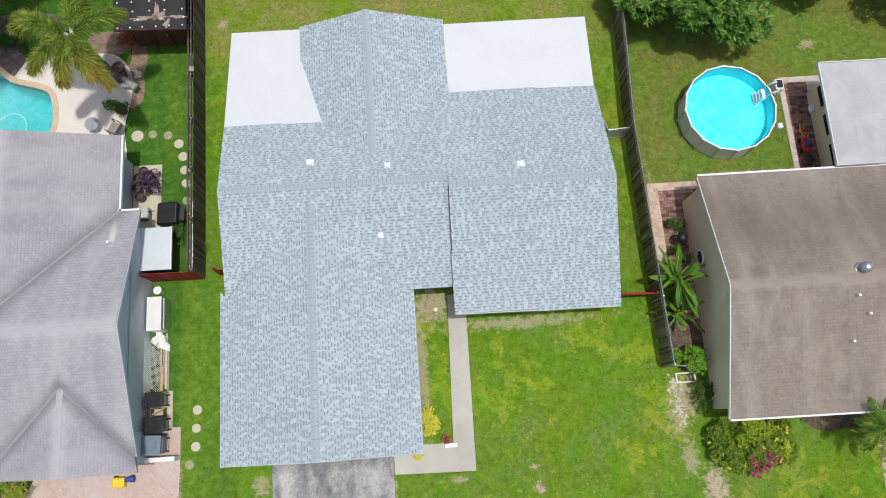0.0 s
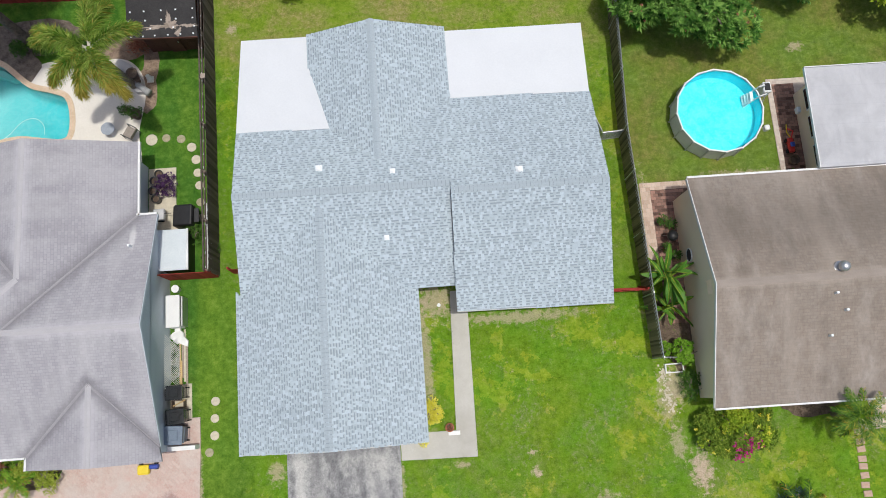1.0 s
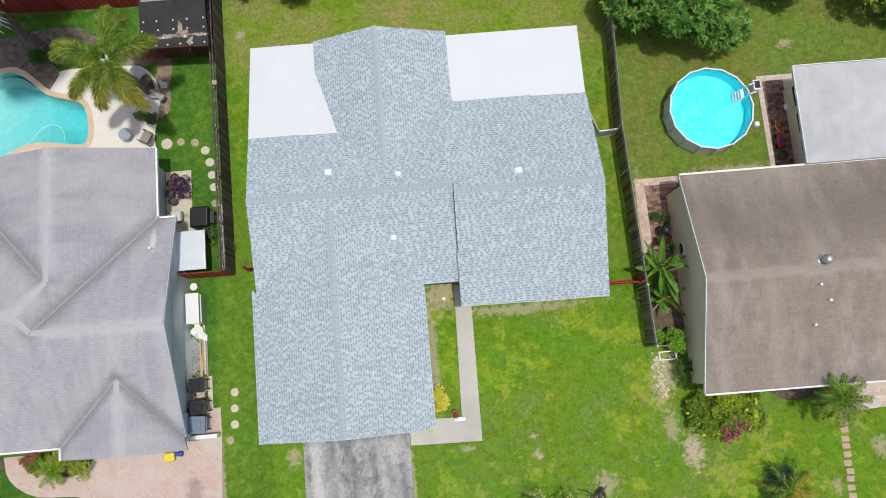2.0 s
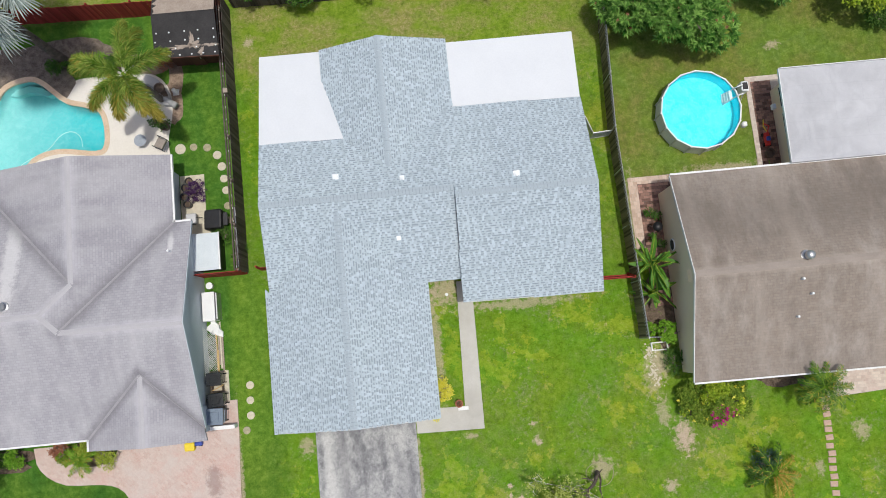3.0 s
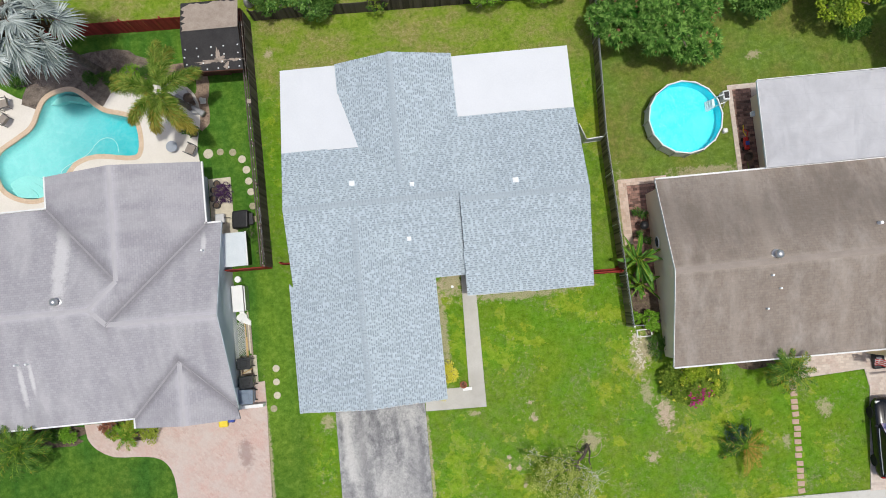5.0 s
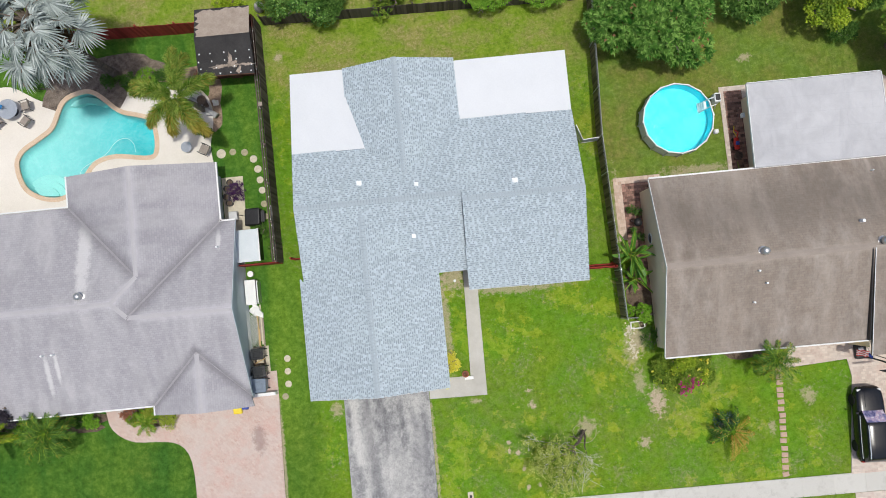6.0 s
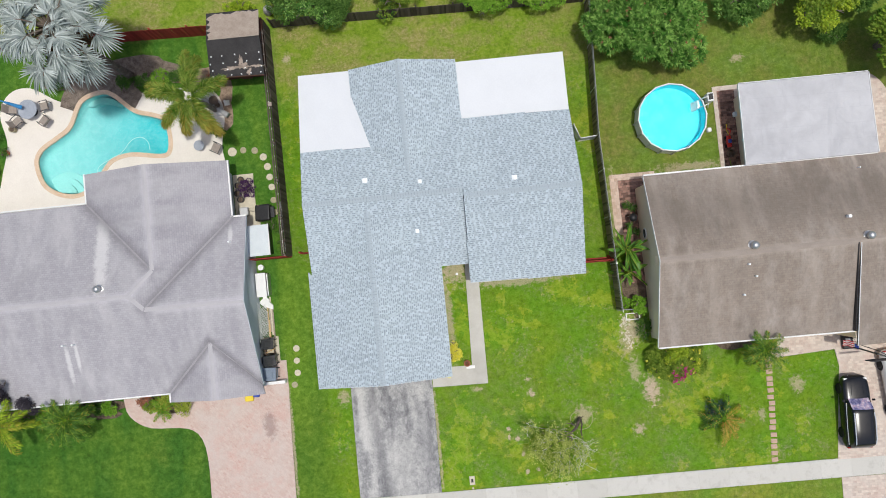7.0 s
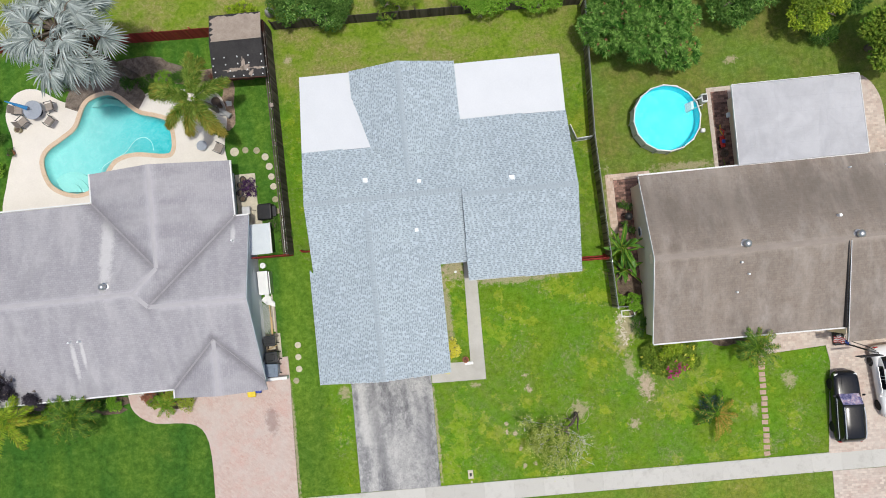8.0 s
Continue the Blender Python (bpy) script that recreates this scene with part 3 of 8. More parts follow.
WATER = water_material("pool_water", (0.72, 0.97, 0.97))
POOL_HOSE = plain("pale_hose_plastic", (0.50, 0.68, 0.68), (0.60, 0.76, 0.76), 2, 20, 0.5, 0)
POOL_STEP = plain("pale_aqua_plaster", (0.30, 0.62, 0.60), (0.36, 0.68, 0.66), 1.5, 12, 0.6, 0.002)
BASIN = basin_material("water_tinted_pool_plaster", (0.02, 0.46, 0.52), (0.26, 0.60, 0.60), -1.85, -0.85)
WATER_R = water_material("round_pool_water", (0.80, 0.98, 1.0))
LINER = basin_material("sky_blue_liner", (0.025, 0.76, 0.86), (0.04, 0.78, 0.88), 0.1, 1.2)


# ---------------------------------------------------------------- building helpers
def root_place(ob):
    p = Vector((0, 0, 0))
    while ob is not None:
        p += ob.location
        ob = ob.parent
    return p


def thing(name, label, category, at=(0, 0, 0), group="", kind=""):
    ob = new(name)
    ob.location = at
    ob.empty_display_size = 0.3
    return tagged(ob, label, category, group, kind)


def mesh_of(name, bm, material, smooth=False):
    me = bpy.data.meshes.new(name)
    bm.normal_update()
    bm.to_mesh(me)
    bm.free()
    me.materials.append(material)
    if smooth:
        for p in me.polygons:
            p.use_smooth = True
    return me


def part(name, bm, material, parent, label="", smooth=False):
    """Links a bmesh, in world coordinates, as one mesh under a thing or a part."""
    bmesh.ops.translate(bm, verts=bm.verts, vec=-root_place(parent))
    ob = new(name, mesh_of(name, bm, material, smooth))
    ob.parent = parent
    return tagged(ob, label)


def piece(name, me, parent, m):
    """One more object on a shared mesh, at the world pose m."""
    ob = new(name, me)
    ob.parent = parent
    ob.matrix_basis = Matrix.Translation(-root_place(parent)) @ m
    return ob


def lone(name, bm, material, label, category, group="", kind="", at=(0, 0, 0), smooth=False):
    bmesh.ops.translate(bm, verts=bm.verts, vec=-Vector(at))
    ob = new(name, mesh_of(name, bm, material, smooth))
    ob.location = at
    return tagged(ob, label, category, group, kind)


def box(x0, x1, y0, y1, z0, z1, bevel=0.0, bm=None, m=None, seg=1):
    own = bmesh.new()
    bmesh.ops.create_cube(own, size=1.0)
    bmesh.ops.scale(own, verts=own.verts, vec=(x1 - x0, y1 - y0, z1 - z0))
    bmesh.ops.translate(own, verts=own.verts, vec=((x0 + x1) / 2, (y0 + y1) / 2, (z0 + z1) / 2))
    if bevel:
        bmesh.ops.bevel(own, geom=list(own.edges), offset=bevel, segments=seg, profile=0.5, affect="EDGES")
    return joined(own, bm, m)


def joined(own, bm=None, m=None):
    if m is not None:
        bmesh.ops.transform(own, matrix=m, verts=own.verts)
    if bm is None:
        return own
    me = bpy.data.meshes.new("scratch")
    own.to_mesh(me)
    own.free()
    bm.from_mesh(me)
    bpy.data.meshes.remove(me)
    return bm


def tube(points, radii, sides=8, bm=None, caps=True):
    """A round bar along points; radii is one number or one for each point."""
    own = bmesh.new()
    pts = [Vector(p) for p in points]
    rr = radii if isinstance(radii, (list, tuple)) else [radii] * len(pts)
    rings = []
    for i, p in enumerate(pts):
        d = (pts[min(i + 1, len(pts) - 1)] - pts[max(i - 1, 0)]).normalized()
        a = d.orthogonal().normalized() if i == 0 else (a - d * a.dot(d)).normalized()
        b = d.cross(a)
        rings.append([own.verts.new(p + rr[i] * (math.cos(t) * a + math.sin(t) * b)) for t in (2 * math.pi * s / sides for s in range(sides))])
    for r0, r1 in zip(rings, rings[1:]):
        for s in range(sides):
            own.faces.new((r0[s], r0[(s + 1) % sides], r1[(s + 1) % sides], r1[s]))
    if caps:
        own.faces.new(rings[0][::-1])
        own.faces.new(rings[-1])
    return joined(own, bm)


def lathe(profile, sides=24, at=(0, 0, 0), bm=None):
    """A turned shape: profile rows of radius and height, from the bottom up."""
    own = bmesh.new()
    rings = [[own.verts.new((at[0] + r * math.cos(2 * math.pi * s / sides), at[1] + r * math.sin(2 * math.pi * s / sides), at[2] + z)) for s in range(sides)] for r, z in profile]
    for r0, r1 in zip(rings, rings[1:]):
        for s in range(sides):
            own.faces.new((r0[s], r0[(s + 1) % sides], r1[(s + 1) % sides], r1[s]))
    own.faces.new(rings[0][::-1])
    own.faces.new(rings[-1])
    return joined(own, bm)


def prism(points, top, bottom, bm=None):
    """A plate over a plan outline; top and bottom are heights or functions of x and y."""
    own = bmesh.new()
    f = top if callable(top) else lambda x, y: top
    g = bottom if callable(bottom) else lambda x, y: bottom
    area = sum(a[0] * b[1] - b[0] * a[1] for a, b in zip(points, points[1:] + points[:1]))
    pts = points if area > 0 else points[::-1]
    up = [own.verts.new((x, y, f(x, y))) for x, y in pts]
    lo = [own.verts.new((x, y, g(x, y))) for x, y in pts]
    own.faces.new(up)
    own.faces.new(lo[::-1])
    n = len(pts)
    for i in range(n):
        own.faces.new((lo[i], lo[(i + 1) % n], up[(i + 1) % n], up[i]))
    own.normal_update()
    bmesh.ops.triangulate(own, faces=[fc for fc in own.faces if len(fc.verts) > 4])
    return joined(own, bm)


def from_lists(name, verts, faces, material, parent=None, label="", smooth=False):
    me = bpy.data.meshes.new(name)
    me.from_pydata([tuple(v) for v in verts], [], faces)
    me.materials.append(material)
    if smooth:
        me.polygons.foreach_set("use_smooth", [True] * len(me.polygons))
    ob = new(name, me)
    if parent is not None:
        ob.parent = parent
    return tagged(ob, label)


def smooth_loop(points, steps=6):
    """A closed smooth curve through plan points."""
    n, out = len(points), []
    for i in range(n):
        p0, p1, p2, p3 = (Vector(points[(i + k) % n]) for k in (-1, 0, 1, 2))
        for s in range(steps):
            t = s / steps
            out.append(tuple(0.5 * ((2 * p1) + (p2 - p0) * t + (2 * p0 - 5 * p1 + 4 * p2 - p3) * t * t + (3 * p1 - p0 - 3 * p2 + p3) * t ** 3)))
    return out


def grown(points, d):
    """The closed outline moved outwards by d."""
    n = len(points)
    area = sum(a[0] * b[1] - b[0] * a[1] for a, b in zip(points, points[1:] + points[:1]))
    out = []
    for i in range(n):
        t = (Vector(points[(i + 1) % n]) - Vector(points[i - 1])).normalized()
        nrm = Vector((t.y, -t.x)) * (1 if area > 0 else -1)
        out.append(tuple(Vector(points[i]) + nrm * d))
    return out


def sheet(outer, holes, z):
    """A flat sheet with holes."""
    bm = bmesh.new()
    for loop in [outer] + holes:
        vs = [bm.verts.new((x, y, z)) for x, y in loop]
        for a, b in zip(vs, vs[1:] + vs[:1]):
            bm.edges.new((a, b))
    bmesh.ops.triangle_fill(bm, edges=bm.edges[:], use_beauty=True)
    for f in bm.faces:
        if f.normal.z < 0:
            f.normal_flip()
    return bm


def ragged(cx, cy, rx, ry, seed, n=22, rough=0.28, jag=0.08):
    """An uneven closed outline about a place."""
    rng = random.Random(seed)
    ph = [rng.uniform(0, 6.28) for _ in range(4)]
    out = []
    for i in range(n):
        a = 2 * math.pi * i / n
        k = 1 + rough * (0.5 * math.sin(2 * a + ph[0]) + 0.4 * math.sin(3 * a + ph[1]) + 0.4 * math.sin(5 * a + ph[2])) + rng.uniform(-jag, jag)
        out.append((cx + rx * k * math.cos(a), cy + ry * k * math.sin(a)))
    return out

# ---------------------------------------------------------------- ground and pavings
POOL = smooth_loop([(-27.35, 14.9), (-27.0, 15.8), (-25.9, 16.5), (-24.95, 17.2), (-24.15, 18.75), (-22.95, 19.22), (-22.1, 19.0), (-20.75, 17.8), (-19.6, 17.4),
                    (-18.85, 17.05), (-18.57, 16.2), (-18.6, 15.1), (-19.1, 14.78), (-21.1, 15.08), (-22.4, 14.8), (-23.1, 14.1), (-23.7, 13.2), (-25.2, 12.7), (-26.8, 13.4)], 5)
DECK_EDGE = smooth_loop([(-30.2, 11.4), (-29.85, 14.2), (-29.3, 16.4), (-29.65, 18.5), (-28.95, 19.85), (-27.5, 20.1), (-25.6, 19.0), (-24.7, 19.2), (-22.6, 20.1),
                         (-20.8, 19.0), (-19.4, 19.1), (-16.9, 19.05), (-15.6, 18.85), (-14.85, 17.9), (-14.75, 16.6), (-15.05, 14.9), (-14.95, 13.0), (-16.0, 11.0), (-22.0, 10.5), (-27.0, 10.5)], 5)
HOLE = grown(POOL, -0.02)

lone("ground", sheet([(-260, -260), (260, -260), (260, 260), (-260, 260)], [HOLE], 0.0), LAWN, "mown Florida lawn, green with dry tan patches", "lawn", kind="structure")


def ring(inner, outer, z, drop):
    """A flat band between two outlines of equal count, with edges that go down."""
    bm = bmesh.new()
    rows = [[bm.verts.new((x, y, h)) for x, y in line] for line, h in ((inner, z - drop), (inner, z), (outer, z), (outer, z - drop))]
    n = len(inner)
    for r0, r1 in zip(rows, rows[1:]):
        for i in range(n):
            bm.faces.new((r0[i], r0[(i + 1) % n], r1[(i + 1) % n], r1[i]))
    bmesh.ops.recalc_face_normals(bm, faces=bm.faces)
    return bm


deck = lone("pool_deck", sheet(DECK_EDGE, [grown(POOL, 0.23)], 0.05), DECK, "cream painted concrete deck round the free-form pool", "pool deck", kind="structure")
pool = thing("swimming_pool", "free-form in-ground pool with turquoise water and terracotta coping", "swimming pool", (-23, 16, 0), kind="structure")
part("coping", ring(grown(POOL, -0.04), grown(POOL, 0.25), 0.075, 0.12), COPING, pool, "terracotta brick coping")
bm = bmesh.new()
n = len(POOL)


def depth(x, y):
    return -0.85 - 1.05 * min(1.0, max(0.0, (x + 24.6) / 5.2))


top = [bm.verts.new((x, y, 0.06)) for x, y in POOL]
mid = [bm.verts.new((x, y, depth(x, y) + 0.25)) for x, y in grown(POOL, -0.05)]
low = [bm.verts.new((x, y, depth(x, y))) for x, y in grown(POOL, -0.3)]
for r0, r1 in ((top, mid), (mid, low)):
    for i in range(n):
        bm.faces.new((r0[(i + 1) % n], r0[i], r1[i], r1[(i + 1) % n]))
bmesh.ops.triangle_fill(bm, edges=[e for e in bm.edges if e.is_boundary and e.verts[0].co.z < -0.5], use_beauty=True)
bmesh.ops.recalc_face_normals(bm, faces=bm.faces)
part("basin", bm, BASIN, pool, "aqua plaster basin", smooth=True)
w = part("water", sheet(grown(POOL, 0.0), [], -0.06), WATER, pool, "clear turquoise water")
w.visible_shadow = False
start = min(range(n), key=lambda i: (Vector(POOL[i]) - Vector((-24.75, 18.3))).length)
stop = min(range(n), key=lambda i: (Vector(POOL[i]) - Vector((-20.6, 18.0))).length)
inner = [grown(POOL, 0.12)[i] for i in range(start, stop + 1)]
outer = [grown(POOL, 1.3 + 0.15 * math.sin(i))[i] for i in range(start, stop + 1)]
lone("mulch_bed", prism(inner + outer[::-1], 0.062, -0.02), MULCH_GREY, "brown mulch and stones right behind the pool coping", "mulch", kind="structure")
for k in range(3):
    r = 0.75 + 0.42 * k
    pts = [(-25.75 + r * math.cos(a), 12.75 + r * math.sin(a)) for a in (radians(-12 + 8 * i) for i in range(20))]
    inside = [(max(x, -27.0 + 0.1 * k), max(y, 12.85)) for x, y in pts] + [(-26.2, 12.95)]
    part("pool_step", prism(inside, -0.20 - 0.2 * k, -1.0), POOL_STEP, pool, "curved white plaster step")
part("pool_bench", prism([(-24.02, 18.62), (-23.6, 18.95), (-22.95, 19.12), (-22.2, 18.92), (-21.6, 18.45), (-21.9, 18.4), (-22.4, 18.62), (-23.0, 18.72), (-23.6, 18.55)], -0.5, -1.2), POOL_STEP, pool, "pale plaster bench")
bm = bmesh.new()
hose = [(-23.5, 13.8, 0), (-23.6, 14.4, 0), (-22.6, 14.9, 0), (-21.8, 15.2, 0), (-21.2, 16.0, 0), (-20.5, 16.2, 0), (-20.0, 15.8, 0), (-19.95, 15.2, 0)]
for _ in range(3):
    hose = [hose[0]] + [tuple(0.75 * u + 0.25 * v if q == 0 else 0.25 * u + 0.75 * v for u, v in zip(p0, p1)) for p0, p1 in zip(hose, hose[1:]) for q in (0, 1)] + [hose[-1]]
tube([(x, y, -0.24) for x, y, _ in hose], 0.022, 6, bm)
lone("pool_cleaner_hose", bm, POOL_HOSE, "pale pool cleaner hose lying in the water", "pool hose", at=(-21.5, 15, -0.13))

# front walk and driveway of the middle house
bm = prism([(0.08, 5.6), (0.88, 5.6), (0.88, 4.3), (0.80, -2.28), (-2.76, -2.2), (-2.76, -1.0), (-0.12, -1.02)], 0.05, -0.1)
lone("front_walkway", bm, WALK, "pale grey concrete front walk with hairline cracks", "walkway", kind="structure")
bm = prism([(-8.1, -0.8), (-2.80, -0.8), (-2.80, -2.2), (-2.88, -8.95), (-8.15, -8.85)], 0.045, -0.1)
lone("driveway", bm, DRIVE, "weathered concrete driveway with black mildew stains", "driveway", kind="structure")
# public sidewalk of single slabs, and the crossing strips
sidewalk = thing("sidewalk", "concrete sidewalk of square-jointed slabs", "sidewalk", (0, -9.6, 0), kind="structure")
slab_mesh = mesh_of("slab", box(-0.968, 0.968, -0.6, 0.6, -0.1, 0.04, 0.010), SLAB)
part("joint_bed", box(-38.0, 41.0, -0.57, 0.57, -0.1, 0.03, 0, None, pose(0, -9.58, 0, 0, 0, -0.66)), SLAB, sidewalk, "pale mortar in the slab joints")
for i in range(-20, 22):
    x = 0.93 + 1.95 * i
    y = -9.58 - 0.0115 * (x - 0.0)
    piece("slab", slab_mesh, sidewalk, pose(x, y, 0.002 * math.sin(i * 2.1), 0, 0, -0.66))

# soil, gravel and mulch patches
def patch(name, material, label, category, *spec):
    lone(name, prism(ragged(*spec), 0.010 + 0.004 * (spec[-1] - 18), -0.05), material, label, category, kind="structure")


patch("mulch_bed", MULCH_GREY, "brown mulch bed behind the pool", "mulch", -21.8, 20.5, 4.2, 1.05, 18)
patch("mulch_bed", MULCH_TAN, "tan bark mulch bed round the palm", "mulch", -16.2, 19.65, 1.9, 0.6, 19)
patch("mulch_bed", MULCH_TAN, "tan bark mulch strip beside the deck", "mulch", -14.6, 17.7, 0.55, 1.7, 20)
patch("mulch_bed", MULCH, "damp brown soil beside the beige wall", "soil", 11.0, 3.6, 0.75, 3.0, 21)
patch("mulch_bed", MULCH, "dark soil under the flowering bush", "soil", 12.8, -2.0, 1.35, 0.85, 22)
# this dark patch stands for soil and the eave's shade together
patch("mulch_bed", MULCH, "dark soil under the window palm", "soil", 17.0, -1.2, 1.5, 0.42, 23)
patch("mulch_bed", MULCH, "dark soil in the front bed", "soil", -20.1, -1.55, 1.75, 0.65, 24)
patch("mulch_bed", MULCH, "dark soil under the hedge plants", "soil", -26.5, -1.5, 3.6, 0.7, 25)
# neighbours' pavings
outline = [(-12.12, -1.2), (-12.18, -3.0), (-12.28, -9.0), (-17.75, -8.9), (-17.72, -6.2), (-17.85, -4.6), (-18.25, -3.7), (-18.95, -3.28), (-20.0, -3.14),
           (-21.3, -3.03), (-22.3, -2.5), (-22.82, -1.8), (-22.95, -1.0), (-21.5, -1.0), (-21.2, -1.75), (-20.6, -2.15), (-19.6, -2.2), (-18.7, -1.8), (-18.3, -1.0), (-18.3, 0.5), (-12.12, 0.5)]
outline = outline[:3] + [q for i in range(3, 20) for q in ((outline[i], tuple((-a + 9 * b + 9 * c - d) / 16 for a, b, c, d in zip(outline[i - 1], outline[i], outline[i + 1], outline[min(i + 2, 20)]))) if 4 <= i <= 16 and i not in (11, 12) else (outline[i],))] + outline[20:]
lone("paver_driveway", prism(outline, 0.05, -0.1), PAVE_L, "pinkish paver driveway with a curved path, faded and stained", "driveway", kind="structure")
lone("patio_slab", prism([(-14.55, 9.3), (-13.0, 9.3), (-13.0, 10.8), (-13.2, 10.8), (-13.2, 12.9), (-14.55, 12.9)], 0.04, -0.05), STONE, "sandy side patio slab", "patio", kind="structure")

curve_end = [(26.0 + 2.9 * math.sin(a) ** 0.7, 12.6 + 3.0 * math.cos(a)) for a in (radians(4 + 8.5 * i) for i in range(10))]
lone("paver_patio", prism([(17.35, 10.2), (17.35, 15.45), (18.0, 15.45)] + [(x, min(y, 15.45)) for x, y in curve_end] + [(28.9, 9.0), (17.35, 9.0)], 0.04, -0.05), PAVE_R, "tan and pink paver patio with a rounded corner", "patio", kind="structure")
lone("paver_strip", prism([(17.62, 9.5), (17.62, 15.15), (18.75, 15.15), (18.75, 9.5)], 0.048, -0.05), PAVE_DARK, "mottled dark red pavers along the sunroom wall", "patio", kind="structure")
lone("paver_edge", prism([(10.05, 6.4), (10.05, 10.35), (13.0, 10.35), (13.0, 9.0), (11.9, 9.0), (11.9, 6.4)], 0.03, -0.05), PAVE_EDGE, "pink paver edge beside the house", "paving", kind="structure")
lone("paver_strip", prism([(10.55, 3.2), (10.55, 9.95), (12.6, 9.95), (12.6, 3.2)], 0.04, -0.05), PAVE_DARK, "mottled dark red pavers beside the beige wall", "paving", kind="structure")
lone("paver_walk", prism([(18.95, -2.5), (18.95, -1.8), (19.6, -1.55), (19.6, 0.0), (23.2, 0.0), (23.2, -2.3)], 0.04, -0.05), PAVE_R, "tan paver front walk", "walkway", kind="structure")
lone("paver_driveway", prism([(23.2, -0.5), (23.2, -2.4), (23.35, -3.4), (22.55, -9.3), (40, -9.5), (40, -0.5)], 0.045, -0.05), PAVE_R, "tan and pink paver driveway", "driveway", kind="structure")
lone("paver_driveway", prism([(22.65, -10.45), (22.4, -16.5), (40, -16.5), (40, -10.75)], 0.04, -0.05), PAVE_R, "tan and pink paver driveway apron", "driveway", kind="structure")


# ---------------------------------------------------------------- roofs
def plane(x0, y0, z0, sx, sy):
    return lambda x, y: z0 + sx * (x - x0) + sy * (y - y0)


def roof_plate(parent, name, outline, f, material, thick=0.13, label=""):
    return part(name, prism(outline, f, lambda x, y: f(x, y) - thick), material, parent, label)


def cap_line(parent, name, a, b, width, drop, material, thick=0.03, label=""):
    """A folded cap along a ridge, hip or valley from a to b; drop: how far its sides fall (negative in a valley)."""
    a, b = Vector(a), Vector(b)
    d = (b - a).normalized()
    s = Vector((d.y, -d.x, 0)).normalized() * width
    bm = bmesh.new()
    rows = []
    for p in (a, b):
        rows.append([bm.verts.new(q) for q in (p - s - Vector((0, 0, drop)), p, p + s - Vector((0, 0, drop)), p + s - Vector((0, 0, drop + thick)), p - Vector((0, 0, thick)), p - s - Vector((0, 0, drop + thick)))])
    for i in range(6):
        bm.faces.new((rows[0][i], rows[0][(i + 1) % 6], rows[1][(i + 1) % 6], rows[1][i]))
    bm.faces.new(rows[0][::-1])
    bm.faces.new(rows[1])
    bmesh.ops.recalc_face_normals(bm, faces=bm.faces)
    return part(name, bm, material, parent, label)


def edge_board(parent, name, a, b, material, out=(0, 0), high=0.16, thick=0.03, lift=0.02, label=""):
    """A board along a roof edge."""
    a, b = Vector(a), Vector(b)
    d = (b - a)
    s = Vector((d.y, -d.x, 0)).normalized() * thick
    bm = bmesh.new()
    q = [a, b, b + s, a + s]
    up = [bm.verts.new(p + Vector((0, 0, lift))) for p in q]
    lo = [bm.verts.new(p - Vector((0, 0, high))) for p in q]
    bm.faces.new(up)
    bm.faces.new(lo[::-1])
    for i in range(4):
        bm.faces.new((lo[i], lo[(i + 1) % 4], up[(i + 1) % 4], up[i]))
    bmesh.ops.recalc_face_normals(bm, faces=bm.faces)
    return part(name, bm, material, parent, label)


# middle house
house = thing("house", "single-storey house with new blue-grey shingle roof and white flat patio roofs", "house", (-1, 8, 0))
N_SLOPE = plane(0, 9.42, 4.35, 0, -0.345)
S_RIGHT = plane(0, 9.54, 4.309, 0, 0.335)
S_LEFT = plane(0, 9.93, 4.174, 0, 0.345)
GAR_W = plane(-5.55, 0, 3.94, 0.35, 0)
GAR_E = plane(-5.55, 0, 3.94, -0.35, 0)
WING_W = plane(-2.8, 0, 3.67, 0.345, 0)
WING_E = plane(-2.8, 0, 3.67, -0.345, 0)
WHITE_W = plane(0, 18.33, 2.36, 0, -0.122)
WHITE_E = plane(0, 18.16, 2.30, 0, -0.05)
SHINGLED = [
    # outline, height, the way downhill
    ([(-9.32, 9.93), (0.36, 9.93), (0.36, 5.5), (-1.84, 5.5), (-5.55, 9.25), (-9.40, 5.55)], S_LEFT, (0, -1)),
    ([(0.36, 9.54), (7.44, 9.54), (7.42, 4.2), (0.32, 4.32)], S_RIGHT, (0, -1)),
    ([(-9.32, 9.93), (0.36, 9.93), (0.36, 9.54), (7.44, 9.54), (7.46, 14.40), (0.74, 14.53), (0.74, 14.87), (0.40, 14.55), (-2.8, 11.39), (-5.06, 13.25), (-9.37, 13.28)], N_SLOPE, (0, 1)),
    ([(-5.55, -1.24), (-9.66, -1.22), (-9.62, 5.92), (-9.40, 5.6), (-5.55, 9.25)], GAR_W, (-1, 0)),
    ([(-5.55, -1.24), (-1.40, -1.25), (-1.42, 5.5), (-1.84, 5.5), (-5.55, 9.25)], GAR_E, (1, 0)),
    ([(-2.8, 18.33), (-5.97, 18.31), (-5.98, 16.75), (-5.06, 13.25), (-2.8, 11.39)], WING_W, (-1, 0)),
    ([(-2.8, 18.33), (0.74, 18.33), (0.74, 14.9), (-2.8, 11.39)], WING_E, (1, 0)),
]
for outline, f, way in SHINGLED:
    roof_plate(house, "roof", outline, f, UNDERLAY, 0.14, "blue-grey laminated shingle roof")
roof_plate(house, "flat_roof", [(-9.20, 18.32), (-5.97, 18.31), (-5.98, 16.75), (-5.0, 13.2), (-9.38, 13.22)], WHITE_W, MEMBRANE, 0.12, "white membrane patio roof")
